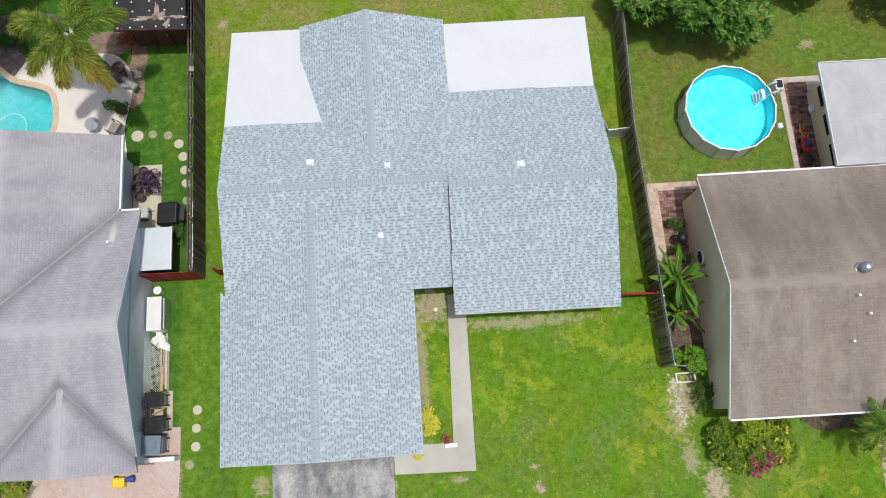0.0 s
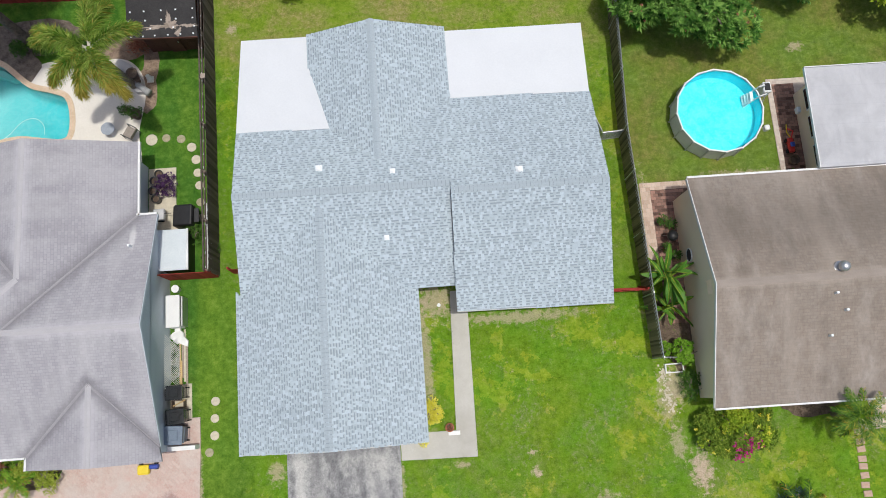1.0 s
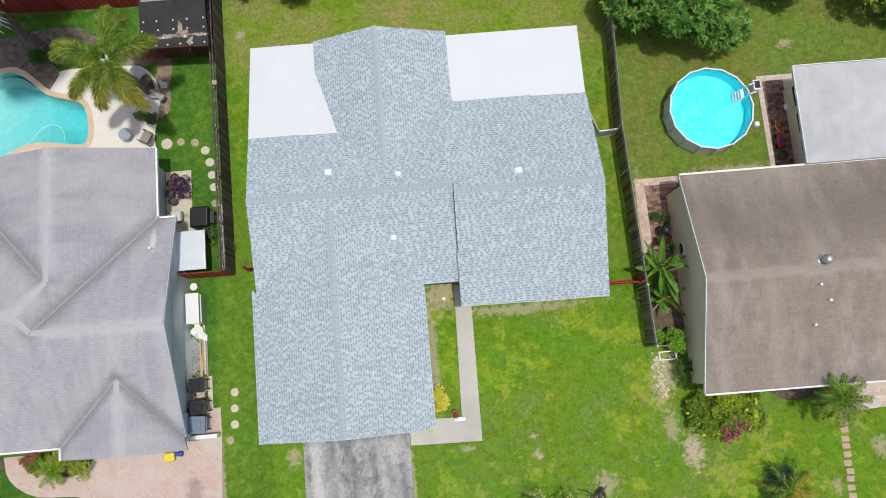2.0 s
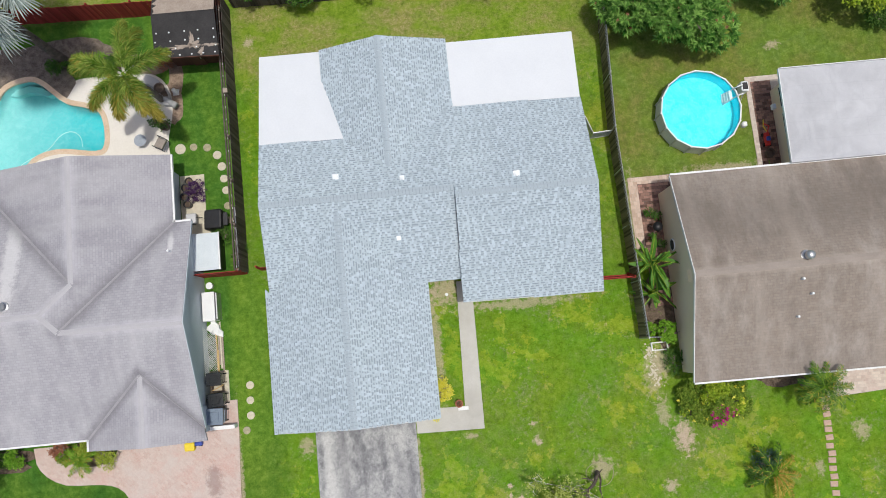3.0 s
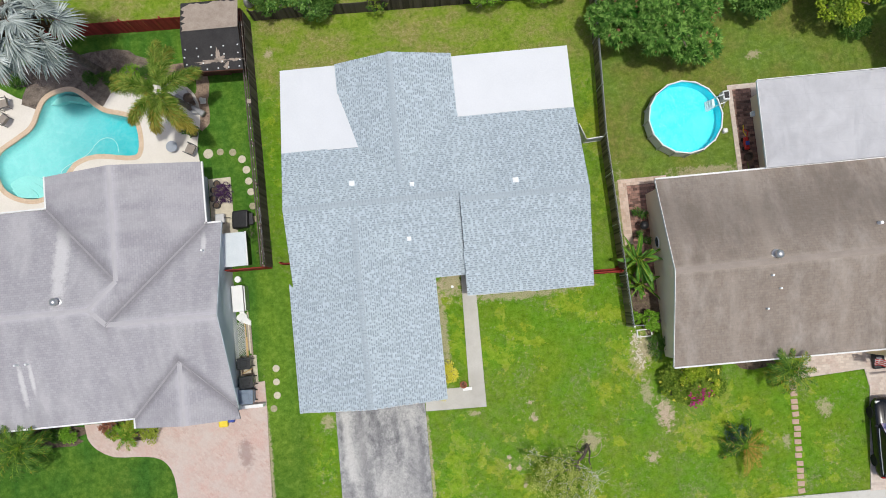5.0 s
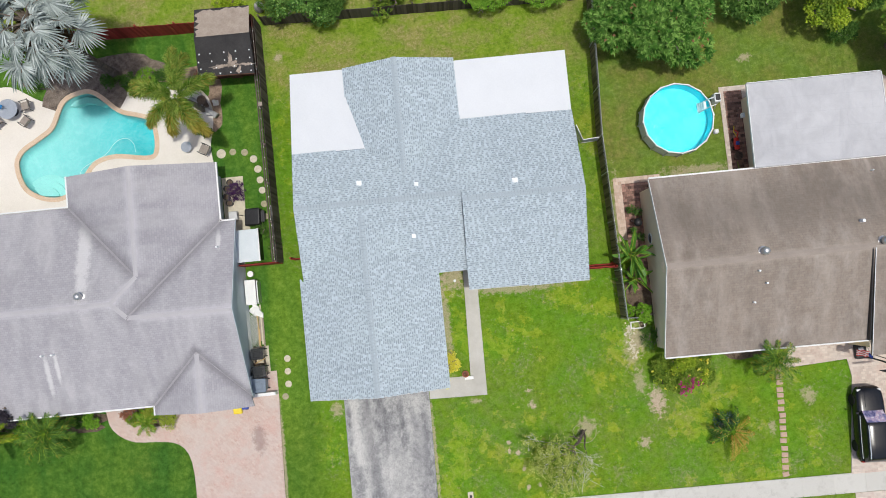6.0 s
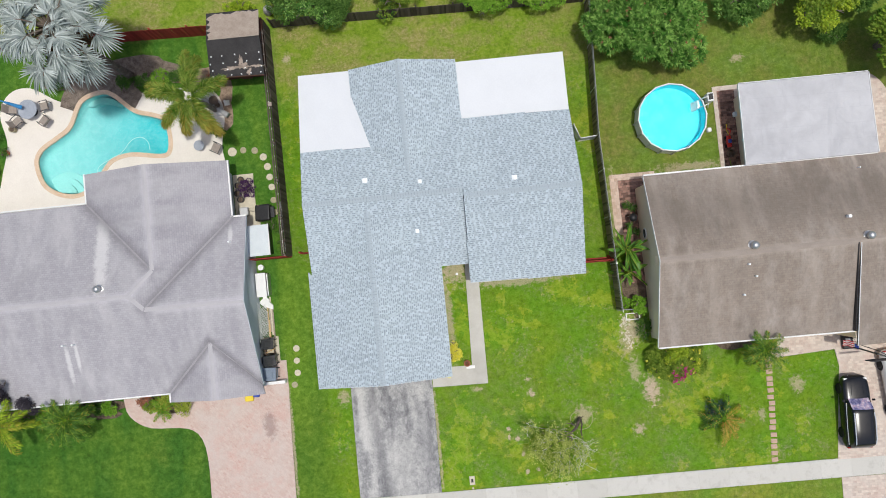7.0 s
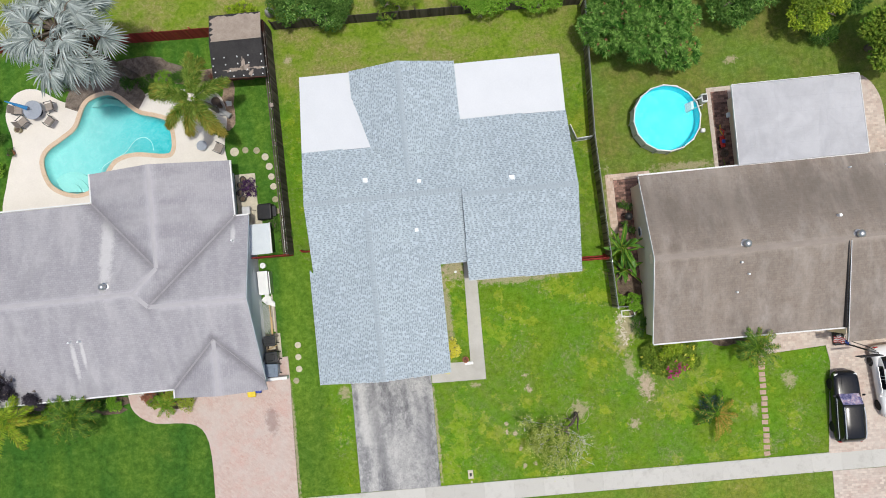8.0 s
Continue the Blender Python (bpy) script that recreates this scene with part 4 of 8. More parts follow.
roof_plate(house, "flat_roof", [(0.72, 18.18), (7.50, 18.14), (7.46, 14.34), (0.72, 14.48)], WHITE_E, MEMBRANE, 0.12, "white membrane patio roof")
for a, b in (((-9.66, -1.23), (-5.55, -1.25)), ((-5.55, -1.25), (-1.40, -1.26))):
    f = GAR_W if a[0] < -6 else GAR_E
    edge_board(house, "fascia", (*a, f(*a)), (*b, f(*b)), STUCCO_LIGHT, lift=-0.01)
edge_board(house, "fascia", (0.32, 4.32, S_RIGHT(0, 4.32)), (7.42, 4.2, S_RIGHT(0, 4.2)), STUCCO_LIGHT, lift=-0.01)
edge_board(house, "step_flashing", (0.375, 9.54, S_RIGHT(0, 9.54) - 0.01), (0.335, 4.32, S_RIGHT(0, 4.32) - 0.01), BLACK, high=0.14, lift=0.0, thick=0.03, label="dark metal flashing at the roof step")
bm = bmesh.new()
for x0, x1, y0, y1, h in ((-9.2, -1.95, -0.85, 6.4, 2.4), (-8.95, -0.15, 6.1, 13.0, 2.6), (0.85, 6.95, 4.75, 14.0, 2.45), (-0.3, 0.95, 6.4, 13.6, 2.5), (-5.55, 0.2, 12.8, 17.85, 2.42)):
    box(x0, x1, y0, y1, 0, h, 0, bm)
part("wall", bm, STUCCO_LIGHT, house, "pale stucco walls")
for x, y, h in ((-9.1, 18.1, 2.2), (-6.3, 18.1, 2.2), (7.3, 17.95, 2.15), (4.2, 17.95, 2.15), (1.0, 17.95, 2.15)):
    part("post", box(x - 0.05, x + 0.05, y - 0.05, y + 0.05, 0, h), WHITE, house, "white patio post")
bm = box(-8.0, -2.95, -0.93, -0.84, 0.03, 2.15, 0.01)
part("garage_door", bm, WHITE, house, "white garage door")
part("front_door", box(-0.62, 0.30, 6.28, 6.38, 0.05, 2.05, 0.01), SHED_RED, house)


def roof_vent(parent, x, y, z, s, name="roof_vent"):
    bm = box(x - s / 2, x + s / 2, y - s / 2, y + s / 2, z - 0.06, z + 0.05)
    v = part(name, bm, VENT, parent, "white roof vent")
    bm = lathe([(s * 0.36, 0.0), (s * 0.36, 0.08), (s * 0.42, 0.09), (s * 0.42, 0.13), (s * 0.25, 0.16)], 12, (x, y, z))
    part("vent_hood", bm, VENT, v)


roof_vent(house, -5.47, 11.08, N_SLOPE(0, 11.08), 0.30)
roof_vent(house, -2.17, 10.68, N_SLOPE(0, 10.68), 0.24)
roof_vent(house, 3.5, 10.30, N_SLOPE(0, 10.30), 0.32)
roof_vent(house, -2.63, 7.76, S_LEFT(0, 7.76), 0.22)

# west neighbour: grey hipped and gabled roof
west = thing("house", "single-storey house with a weathered grey shingle roof and blue-grey walls", "house", (-20, 5, 0))
L_S = plane(0, 5.57, 4.28, 0, 0.297)
L_AN = plane(0, 5.57, 4.28, 0, -0.297)
L_E = plane(-14.1, 0, 2.5, -0.29, 0)
L_W = plane(-23.1, 0, 2.5, 0.315, 0)
L_BN = plane(0, 4.68, 4.035, 0, -0.297)
L_FW = plane(-15.87, 0, 3.31, 0.285, 0)
L_FE = plane(-15.87, 0, 3.31, -0.285, 0)
roof_plate(west, "roof", [(-40, 5.57), (-20.22, 5.57), (-18.8, 7.0), (-23.1, 11.57), (-40, 11.57)], L_AN, ROOF_L_X, label="grey shingle slope")
roof_plate(west, "roof", [(-40, 5.57), (-20.22, 5.57), (-19.4, 4.68), (-13.40, 4.60), (-13.10, -0.6), (-13.15, -0.62), (-15.87, 2.3), (-18.86, -0.62), (-40, -0.6)], L_S, ROOF_L_X, label="grey shingle slope")
roof_plate(west, "roof", [(-19.4, 4.68), (-13.40, 4.68), (-13.22, 9.85), (-14.1, 9.85)], L_BN, ROOF_L_X, label="grey shingle slope")
roof_plate(west, "roof", [(-23.1, 11.57), (-18.8, 7.0), (-18.8, 13.47), (-23.1, 13.47)], L_W, ROOF_L_Y, label="grey shingle slope")
roof_plate(west, "roof", [(-18.8, 13.47), (-18.8, 7.0), (-20.22, 5.57), (-19.4, 4.68), (-14.1, 9.85), (-14.1, 13.45)], L_E, ROOF_L_Y, label="grey shingle slope")
roof_plate(west, "roof", [(-15.87, 2.3), (-15.87, -1.22), (-18.86, -1.18), (-18.86, -0.62)], L_FW, ROOF_L_Y, label="grey shingle gable over the garage")
roof_plate(west, "roof", [(-15.87, 2.3), (-13.1, -0.62), (-13.0, -1.22), (-15.87, -1.22)], L_FE, ROOF_L_Y, label="grey shingle gable over the garage")
for a, b in (((-40, 5.57, 4.285), (-20.22, 5.57, 4.29)), ((-20.22, 5.57, 4.29), (-18.8, 7.0, 3.87)), ((-18.8, 7.0, 3.87), (-18.8, 13.47, 3.87)), ((-20.22, 5.57, 4.29), (-19.4, 4.68, 4.05)), ((-19.4, 4.68, 4.05), (-13.40, 4.64, 4.04)), ((-15.87, 2.3, 3.32), (-15.87, -1.22, 3.32))):
    cap_line(west, "ridge_cap", a, b, 0.13, 0.032, CAP_L, 0.02)
for a, b in (((-23.1, 11.57, 2.51), (-18.8, 7.0, 3.86)), ((-19.4, 4.68, 4.05), (-14.1, 9.85, 2.51)), ((-15.87, 2.3, 3.32), (-18.86, -0.62, 2.46)), ((-15.87, 2.3, 3.32), (-13.1, -0.62, 2.47))):
    cap_line(west, "valley", a, b, 0.055, -0.016, VALLEY_L, label="dark stained roof valley")
for a, b in (((-14.1, 9.85, 2.5), (-14.1, 13.45, 2.5)), ((-18.86, -0.62, 2.44), (-18.86, -1.18, 2.44)), ((-40, -0.6, 2.44), (-18.9, -0.6, 2.44)), ((-23.1, 13.5, 2.48), (-40 + 16.9, 11.6, 2.48)), ((-13.2, 9.86, 2.5), (-14.15, 9.86, 2.5)), ((-23.1, 11.6, 2.5), (-40, 11.6, 2.5))):
    edge_board(west, "gutter", a, b, WHITE, thick=0.09, high=0.12, lift=0.03)
edge_board(west, "rake_board", (-13.21, 9.85, 2.5), (-13.39, 4.64, 4.03), STUCCO_GREY, thick=-0.03, lift=0.0)
edge_board(west, "rake_board", (-13.39, 4.64, 4.03), (-13.08, -0.6, 2.45), STUCCO_GREY, thick=-0.03, lift=0.0)
bm = bmesh.new()
box(-40, -13.52, 0.0, 9.3, 0, 2.5, 0, bm)
box(-22.6, -14.6, 9.0, 13.0, 0, 2.5, 0, bm)
box(-18.4, -13.42, -0.9, 0.4, 0, 2.4, 0, bm)
part("wall", bm, STUCCO_GREY, west, "blue-grey stucco walls")
bm = bmesh.new()
g = [bm.verts.new(p) for p in ((-13.52, 0.0, 2.45), (-13.52, 9.3, 2.45), (-13.52, 4.68, 3.84), (-13.8, 0.0, 2.45), (-13.8, 9.3, 2.45), (-13.8, 4.68, 3.84))]
for q in ((0, 1, 2), (5, 4, 3), (0, 2, 5, 3), (1, 4, 5, 2), (0, 3, 4, 1)):
    bm.faces.new([g[i] for i in q])
bmesh.ops.recalc_face_normals(bm, faces=bm.faces)
part("gable_wall", bm, STUCCO_GREY, west, "blue-grey stucco gable")


def turbine(parent, x, y, z, r=0.2, label="silver turbine vent"):
    v = part("turbine_vent", lathe([(r * 0.7, -0.1), (r * 0.7, 0.18), (r, 0.22), (r * 1.1, 0.36), (r * 0.9, 0.5), (r * 0.4, 0.56)], 16, (x, y, z)), STEEL, parent, label, smooth=True)
    part("vent_flange", lathe([(r * 1.35, -0.1), (r * 1.3, 0.03), (r * 0.72, 0.06)], 16, (x, y, z)), STEEL, v)


def pipe_vent(parent, x, y, z, r=0.05, h=0.35):
    part("vent_pipe", tube([(x, y, z - 0.1), (x, y, z + h)], r, 10), VENT, parent, "white plumbing vent pipe")


turbine(west, -21.93, 6.18, L_AN(0, 6.18))
turbine(west, -29.6, 6.1, L_AN(0, 6.1))
pipe_vent(west, -14.2, 8.3, L_BN(0, 8.3), 0.06)
pipe_vent(west, -24.6, 3.0, L_S(0, 3.0), 0.06)
pipe_vent(west, -24.0, 3.0, L_S(0, 3.0), 0.06)

# east neighbour: brown gabled roof, step to the garage roof, flat-roofed sunroom
east = thing("house", "single-storey house with a brown shingle roof, beige walls and white gutters", "house", (22, 4, 0))
R_N = plane(0, 4.5, 4.1, 0, -0.332)
R_S = plane(0, 4.5, 4.1, 0, 0.338)
R_GS = plane(0, 4.5, 4.125, 0, 0.282)
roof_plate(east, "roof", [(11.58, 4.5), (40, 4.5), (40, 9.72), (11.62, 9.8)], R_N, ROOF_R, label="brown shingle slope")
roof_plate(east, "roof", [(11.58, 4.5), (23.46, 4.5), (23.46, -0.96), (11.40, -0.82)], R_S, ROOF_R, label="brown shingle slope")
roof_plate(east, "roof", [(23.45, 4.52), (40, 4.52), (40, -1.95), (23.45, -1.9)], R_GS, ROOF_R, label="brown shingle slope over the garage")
cap_line(east, "ridge_cap", (11.58, 4.5, 4.115), (40, 4.5, 4.125), 0.17, 0.045, CAP_R)
edge_board(east, "rake_board", (11.57, 4.5, 4.1), (11.61, 9.8, 2.34), WHITE, thick=-0.035, lift=0.02)
edge_board(east, "rake_board", (11.39, -0.82, 2.30), (11.57, 4.5, 4.1), WHITE, thick=-0.035, lift=0.02)
edge_board(east, "gutter", (11.40, -0.83, 2.29), (23.45, -0.97, 2.27), WHITE, thick=0.08, high=0.12, lift=0.03)
edge_board(east, "gutter", (26.1, 9.74, 2.36), (11.62, 9.81, 2.34), WHITE, thick=0.09, high=0.12, lift=0.03)
edge_board(east, "step_flashing", (23.45, 4.4, 4.10), (23.45, -1.9, 2.32), WHITE, thick=-0.04, high=0.05, lift=0.03)
edge_board(east, "step_flashing", (23.36, 4.4, 4.10), (23.36, -0.97, 2.59), BLACK, thick=0.06, high=0.30, lift=0.0, label="dark metal flashing at the roof step")
bm = bmesh.new()
box(11.62, 23.4, -0.4, 9.3, 0, 2.3, 0, bm)
box(23.4, 40, -1.4, 9.3, 0, 2.35, 0, bm)
part("wall", bm, STUCCO_BEIGE, east, "beige stucco walls")
bm = bmesh.new()
g = [bm.verts.new(p) for p in ((11.62, -0.4, 2.3), (11.62, 9.3, 2.3), (11.62, 4.5, 3.92), (11.9, -0.4, 2.3), (11.9, 9.3, 2.3), (11.9, 4.5, 3.92))]
for q in ((0, 2, 1), (3, 4, 5), (0, 3, 5, 2), (1, 2, 5, 4), (0, 1, 4, 3)):
    bm.faces.new([g[i] for i in q])
bmesh.ops.recalc_face_normals(bm, faces=bm.faces)
part("gable_wall", bm, STUCCO_BEIGE, east, "beige stucco gable")
louvre = part("gable_louvre", box(11.60, 11.62, 4.15, 4.85, 2.85, 3.35), STUCCO_BEIGE, east, "beige gable louvre")
for q in range(6):
    part("slat", box(11.585, 11.60, 4.2, 4.8, 2.89 + 0.075 * q, 2.93 + 0.075 * q), STUCCO_BEIGE, louvre)
part("roof", prism([(18.08, 14.9), (26.1, 14.85), (26.05, 9.8), (17.93, 9.8)], lambda x, y: 2.62 - 0.03 * (y - 9.9) , 2.32), PATIO_ROOF, east, "grey roll-roofed sunroom top with stains")
for a, b in (((18.07, 14.9, 2.5), (17.92, 9.8, 2.62)), ((26.1, 14.87, 2.49), (18.07, 14.92, 2.49)), ((26.06, 9.8, 2.62), (26.11, 14.85, 2.5))):
    edge_board(east, "roof_trim", a, b, WHITE, thick=0.04, high=0.14, lift=0.012)
sr = part("sunroom_wall", box(18.65, 25.6, 9.3, 14.5, 0.0, 2.35), STUCCO_BEIGE, east, "beige sunroom walls")
for y0 in (10.25, 11.75, 13.2):
    wdw = part("window", box(18.61, 18.65, y0, y0 + 1.15, 1.05, 2.15), WHITE, east, "white framed sunroom window")
    part("pane", box(18.595, 18.62, y0 + 0.06, y0 + 1.09, 1.11, 2.09), GLASS_DARK, wdw)
turbine(east, 17.15, 4.85, R_N(0, 4.85), 0.22)
turbine(east, 23.95, 4.75, R_N(0, 4.75), 0.22)
pipe_vent(east, 23.1, 6.0, R_N(0, 6.0), 0.10)
for x, y in ((16.8, 3.75), (17.25, 3.0), (16.55, 1.95)):
    pipe_vent(east, x, y, R_S(0, y), 0.06, 0.25)
for x, y in ((24.65, 8.95), (26.95, 8.9)):
    pipe_vent(east, x, y, R_N(0, y), 0.045, 0.28)
on_wall = Matrix.Translation((11.61, 6.3, 1.35)) @ pose(0, 0, 0, 0, -90, 0)
dial = part("wall_dial", joined(lathe([(0.30, 0.0), (0.30, 0.05), (0.24, 0.06)], 24), None, on_wall), CHARCOAL, east, "round dark wall fan")
part("dial_rim", joined(tube([(0.31 * math.cos(a), 0.31 * math.sin(a), 0.03) for a in (2 * math.pi * i / 24 for i in range(25))], 0.035, 6), None, on_wall), WHITE, dial, "white rim")

# ---------------------------------------------------------------- plants
class Leaves:
    """Collects leaves; every leaf is an island of its own."""

    def __init__(self):
        self.v, self.f, self.slot = [], [], {}

    def kite(self, p, d, up, length, width, droop=0.0, belly=0.4, slot=0):
        """One leaf: folded along its middle, hanging at the tip by droop."""
        d = d.normalized()
        s = d.cross(up)
        s = s.normalized() if s.length > 1e-4 else d.orthogonal().normalized()
        n = s.cross(d)
        i = len(self.v)
        m = p + d * length * belly + n * width * 0.10
        tip = p + d * length + Vector((0, 0, -droop * length))
        self.v += [p, m + s * width / 2, tip, m - s * width / 2]
        if slot:
            self.slot[len(self.f)] = slot
        self.f.append((i, i + 1, i + 2, i + 3))

    def rib(self, pts, width, slot):
        """A three-sided rib along points."""
        for k in range(len(pts) - 1):
            a, b = pts[k], pts[k + 1]
            d = (b - a).normalized()
            s = d.cross(Vector((0, 0, 1)))
            s = (s.normalized() if s.length > 1e-4 else Vector((1, 0, 0))) * width * (1 - 0.8 * k / len(pts))
            h = Vector((0, 0, 1)) * width * (1 - 0.8 * k / len(pts))
            i = len(self.v)
            self.v += [a - s, a + h, a + s, b - s, b + h, b + s]
            for q in ((i, i + 1, i + 4, i + 3), (i + 1, i + 2, i + 5, i + 4), (i + 2, i, i + 3, i + 5)):
                self.slot[len(self.f)] = slot
                self.f.append(q)

    def blade(self, p, d, up, length, width, droop, fold=0.25):
        """A longer leaf in three spans with a midrib crease."""
        d = d.normalized()
        s = d.cross(up)
        s = s.normalized() if s.length > 1e-4 else d.orthogonal().normalized()
        n = s.cross(d)
        i = len(self.v)
        for t, w in ((0.0, 0.12), (0.3, 0.95), (0.65, 1.0), (0.9, 0.5), (1.0, 0.06)):
            c = p + d * length * t + Vector((0, 0, -droop * length * t * t))
            self.v += [c + s * w * width / 2 + n * fold * w * width / 2, c, c - s * w * width / 2 + n * fold * w * width / 2]
        for k in range(4):
            a = i + 3 * k
            self.f += [(a, a + 1, a + 4, a + 3), (a + 1, a + 2, a + 5, a + 4)]

    def made(self, name, material, parent, label="", more=(), stuff=False):
        ob = from_lists(name, self.v, self.f, material, parent, label)
        for m in more:
            ob.data.materials.append(m)
        for i, s in self.slot.items():
            ob.data.polygons[i].material_index = s
        return tagged(ob, kind="stuff" if stuff else "")


def on_dome(rng, low=-0.15):
    while True:
        v = Vector((rng.gauss(0, 1), rng.gauss(0, 1), rng.gauss(0, 1))).normalized()
        if v.z > low:
            return v


def limbs(rng, height, spread, r, count=6, base=(0, 0, 0), lean=(0, 0)):
    bm = bmesh.new()
    b = Vector(base)
    fork = b + Vector((lean[0], lean[1], height * 0.42))
    tube([b + Vector((0, 0, -0.05)), b + Vector((lean[0] * 0.4, lean[1] * 0.4, height * 0.22)), fork], [r * 1.25, r, r * 0.8], 8, bm)
    for i in range(count):
        a = 2 * math.pi * i / count + rng.uniform(-0.4, 0.4)
        e = fork + Vector((math.cos(a) * spread * 0.75, math.sin(a) * spread * 0.75, height * rng.uniform(0.25, 0.45)))
        m = fork.lerp(e, 0.5) + Vector((rng.uniform(-.15, .15), rng.uniform(-.15, .15), rng.uniform(0, 0.2)))
        tube([fork, m, e], [r * 0.55, r * 0.36, r * 0.14], 6, bm)
        for k in range(2):
            q = m.lerp(e, 0.3 + 0.3 * k)
            w = q + Vector((rng.uniform(-.6, .6), rng.uniform(-.6, .6), rng.uniform(0.1, 0.5))) * spread * 0.4
            tube([q, q.lerp(w, 0.5), w], [r * 0.22, r * 0.14, r * 0.06], 5, bm)
    return bm


def tree(name, label, category, at, height, rx, ry, leaf, seed, clumps=500, per=9, size=0.22, width=0.09, flowers=None, group="", base=0.25, bark=BARK, lump=0.28, leaf2=None, rosette=False):
    """A broadleaf tree or bush: trunk with limbs, crown of leaf tufts on lumpy lobes with gaps."""
    rng = random.Random(seed)
    root = thing(name, label, category, (0, 0, 0), group)
    part("trunk", limbs(rng, height, (rx + ry) / 2, 0.05 + 0.03 * height), bark, root)
    lobes = []
    for i in range(int(7 + 3 * (rx + ry))):
        a, q = rng.uniform(0, 6.283), math.sqrt(rng.random())
        lobes.append((Vector((math.cos(a) * q * rx * 0.78, math.sin(a) * q * ry * 0.78, height * (base + 0.12 + (0.72 - base) * (1 - q * q * 0.75) * rng.uniform(0.8, 1.05)))), rng.uniform(0.75, 1.3) * lump * (rx + ry) / 2 + 0.12))
    sets = [Leaves(), Leaves(), Leaves()]
    for i in range(clumps):
        c, r = lobes[rng.randrange(len(lobes))]
        d = on_dome(rng, -0.35)
        p = c + Vector((d.x * r, d.y * r, d.z * r * 0.75)) * rng.uniform(0.75, 1.08)
        which = sets[1] if leaf2 and noise.noise(p * 0.9 + Vector((seed, 0, 0))) > 0.12 else sets[0]
        if flowers and rng.random() < flowers[1]:
            which = sets[2]
            for k in range(per + 2):
                which.kite(p + on_dome(rng) * 0.05, on_dome(rng, -0.2), Vector((0, 0, 1)), size * flowers[2], size * flowers[2] * 0.7, 0.1)
            continue
        if rosette:
            turn = rng.uniform(0, 6.28)
            for k in range(per):
                a = turn + 2.4 * k
                dd = Vector((math.cos(a), math.sin(a), rng.uniform(0.05, 0.9))) + d * 0.5
                which.kite(p, dd, Vector((0, 0, 1)), size * rng.uniform(0.75, 1.15), width * rng.uniform(0.8, 1.2), 0.15)
        else:
            for k in range(per):
                dd = on_dome(rng, -0.5) + d * 0.4
                dd.z *= 0.55
                which.kite(p + on_dome(rng, -1) * size * 0.7, dd, Vector((0, 0, 1)) + on_dome(rng, -1) * 0.55, size * rng.uniform(0.6, 1.2), width * rng.uniform(0.7, 1.25), 0.15)
    sets[0].made("foliage", leaf, root, stuff=True)
    if leaf2:
        sets[1].made("foliage", leaf2, root, stuff=True)
    if flowers and sets[2].f:
        sets[2].made("flowers", flowers[0], root, stuff=True)
    root.matrix_basis = Matrix.Translation(at)
    return root


def frond(rng, base, az, rise, length, count, leaf_len, sag, plume=0.35, width=0.045, rows=1, heat=0.5, fluffy=False):
    """A feather leaf: an arching rib with leaflets on both sides; slot 1: yellowing, slot 2: the rib."""
    lv = Leaves()
    pts, p, e = [], Vector(base), rise
    steps = 14
    for i in range(steps + 1):
        pts.append(p.copy())
        d = Vector((math.cos(az) * math.cos(e), math.sin(az) * math.cos(e), math.sin(e)))
        p = p + d * length / steps
        e -= sag / steps * (0.6 + 0.8 * i / steps)
    lv.rib(pts, 0.045 if fluffy else 0.03, 2)
    yellow = heat if fluffy else rng.uniform(0.0, heat)
    for i in range(count):
        t = 0.10 + 0.90 * i / (count - 1)
        x = t * steps
        k = min(int(x), steps - 1)
        q = pts[k].lerp(pts[k + 1], x - k)
        d = (pts[k + 1] - pts[k]).normalized()
        side = d.cross(Vector((0, 0, 1))).normalized()
        up = side.cross(d)
        for r in range(rows):
            ll = leaf_len * (math.sin(math.pi * (0.18 + 0.70 * t)) ** 0.7) * (rng.uniform(0.45, 1.2) if fluffy else rng.uniform(0.8, 1.1))
            if fluffy:
                for s in range(2):
                    phi = rng.uniform(-0.9, math.pi + 0.9)
                    dd = side * math.cos(phi) + up * math.sin(phi) * 0.8 + d * (0.55 + 0.7 * t)
                    lv.kite(q, dd + on_dome(rng, -1) * 0.35, on_dome(rng, -0.2), ll, width, 0.15 + 0.5 * rng.random(), 0.45, 1 if rng.random() < yellow * (0.08 + 1.5 * t * t) else 0)
                continue
            for s in (-1, 1):
                roll = rng.uniform(-plume, plume) * 2
                dd = side * s * 0.9 + d * (0.45 + 0.6 * t) + up * roll
                lv.kite(q, dd, up + side * roll, ll, width, (0.22 + 0.15 * rng.random()) * (1 + plume), 0.4, 1 if rng.random() < yellow * (0.35 + 0.9 * t) else 0)
    return lv


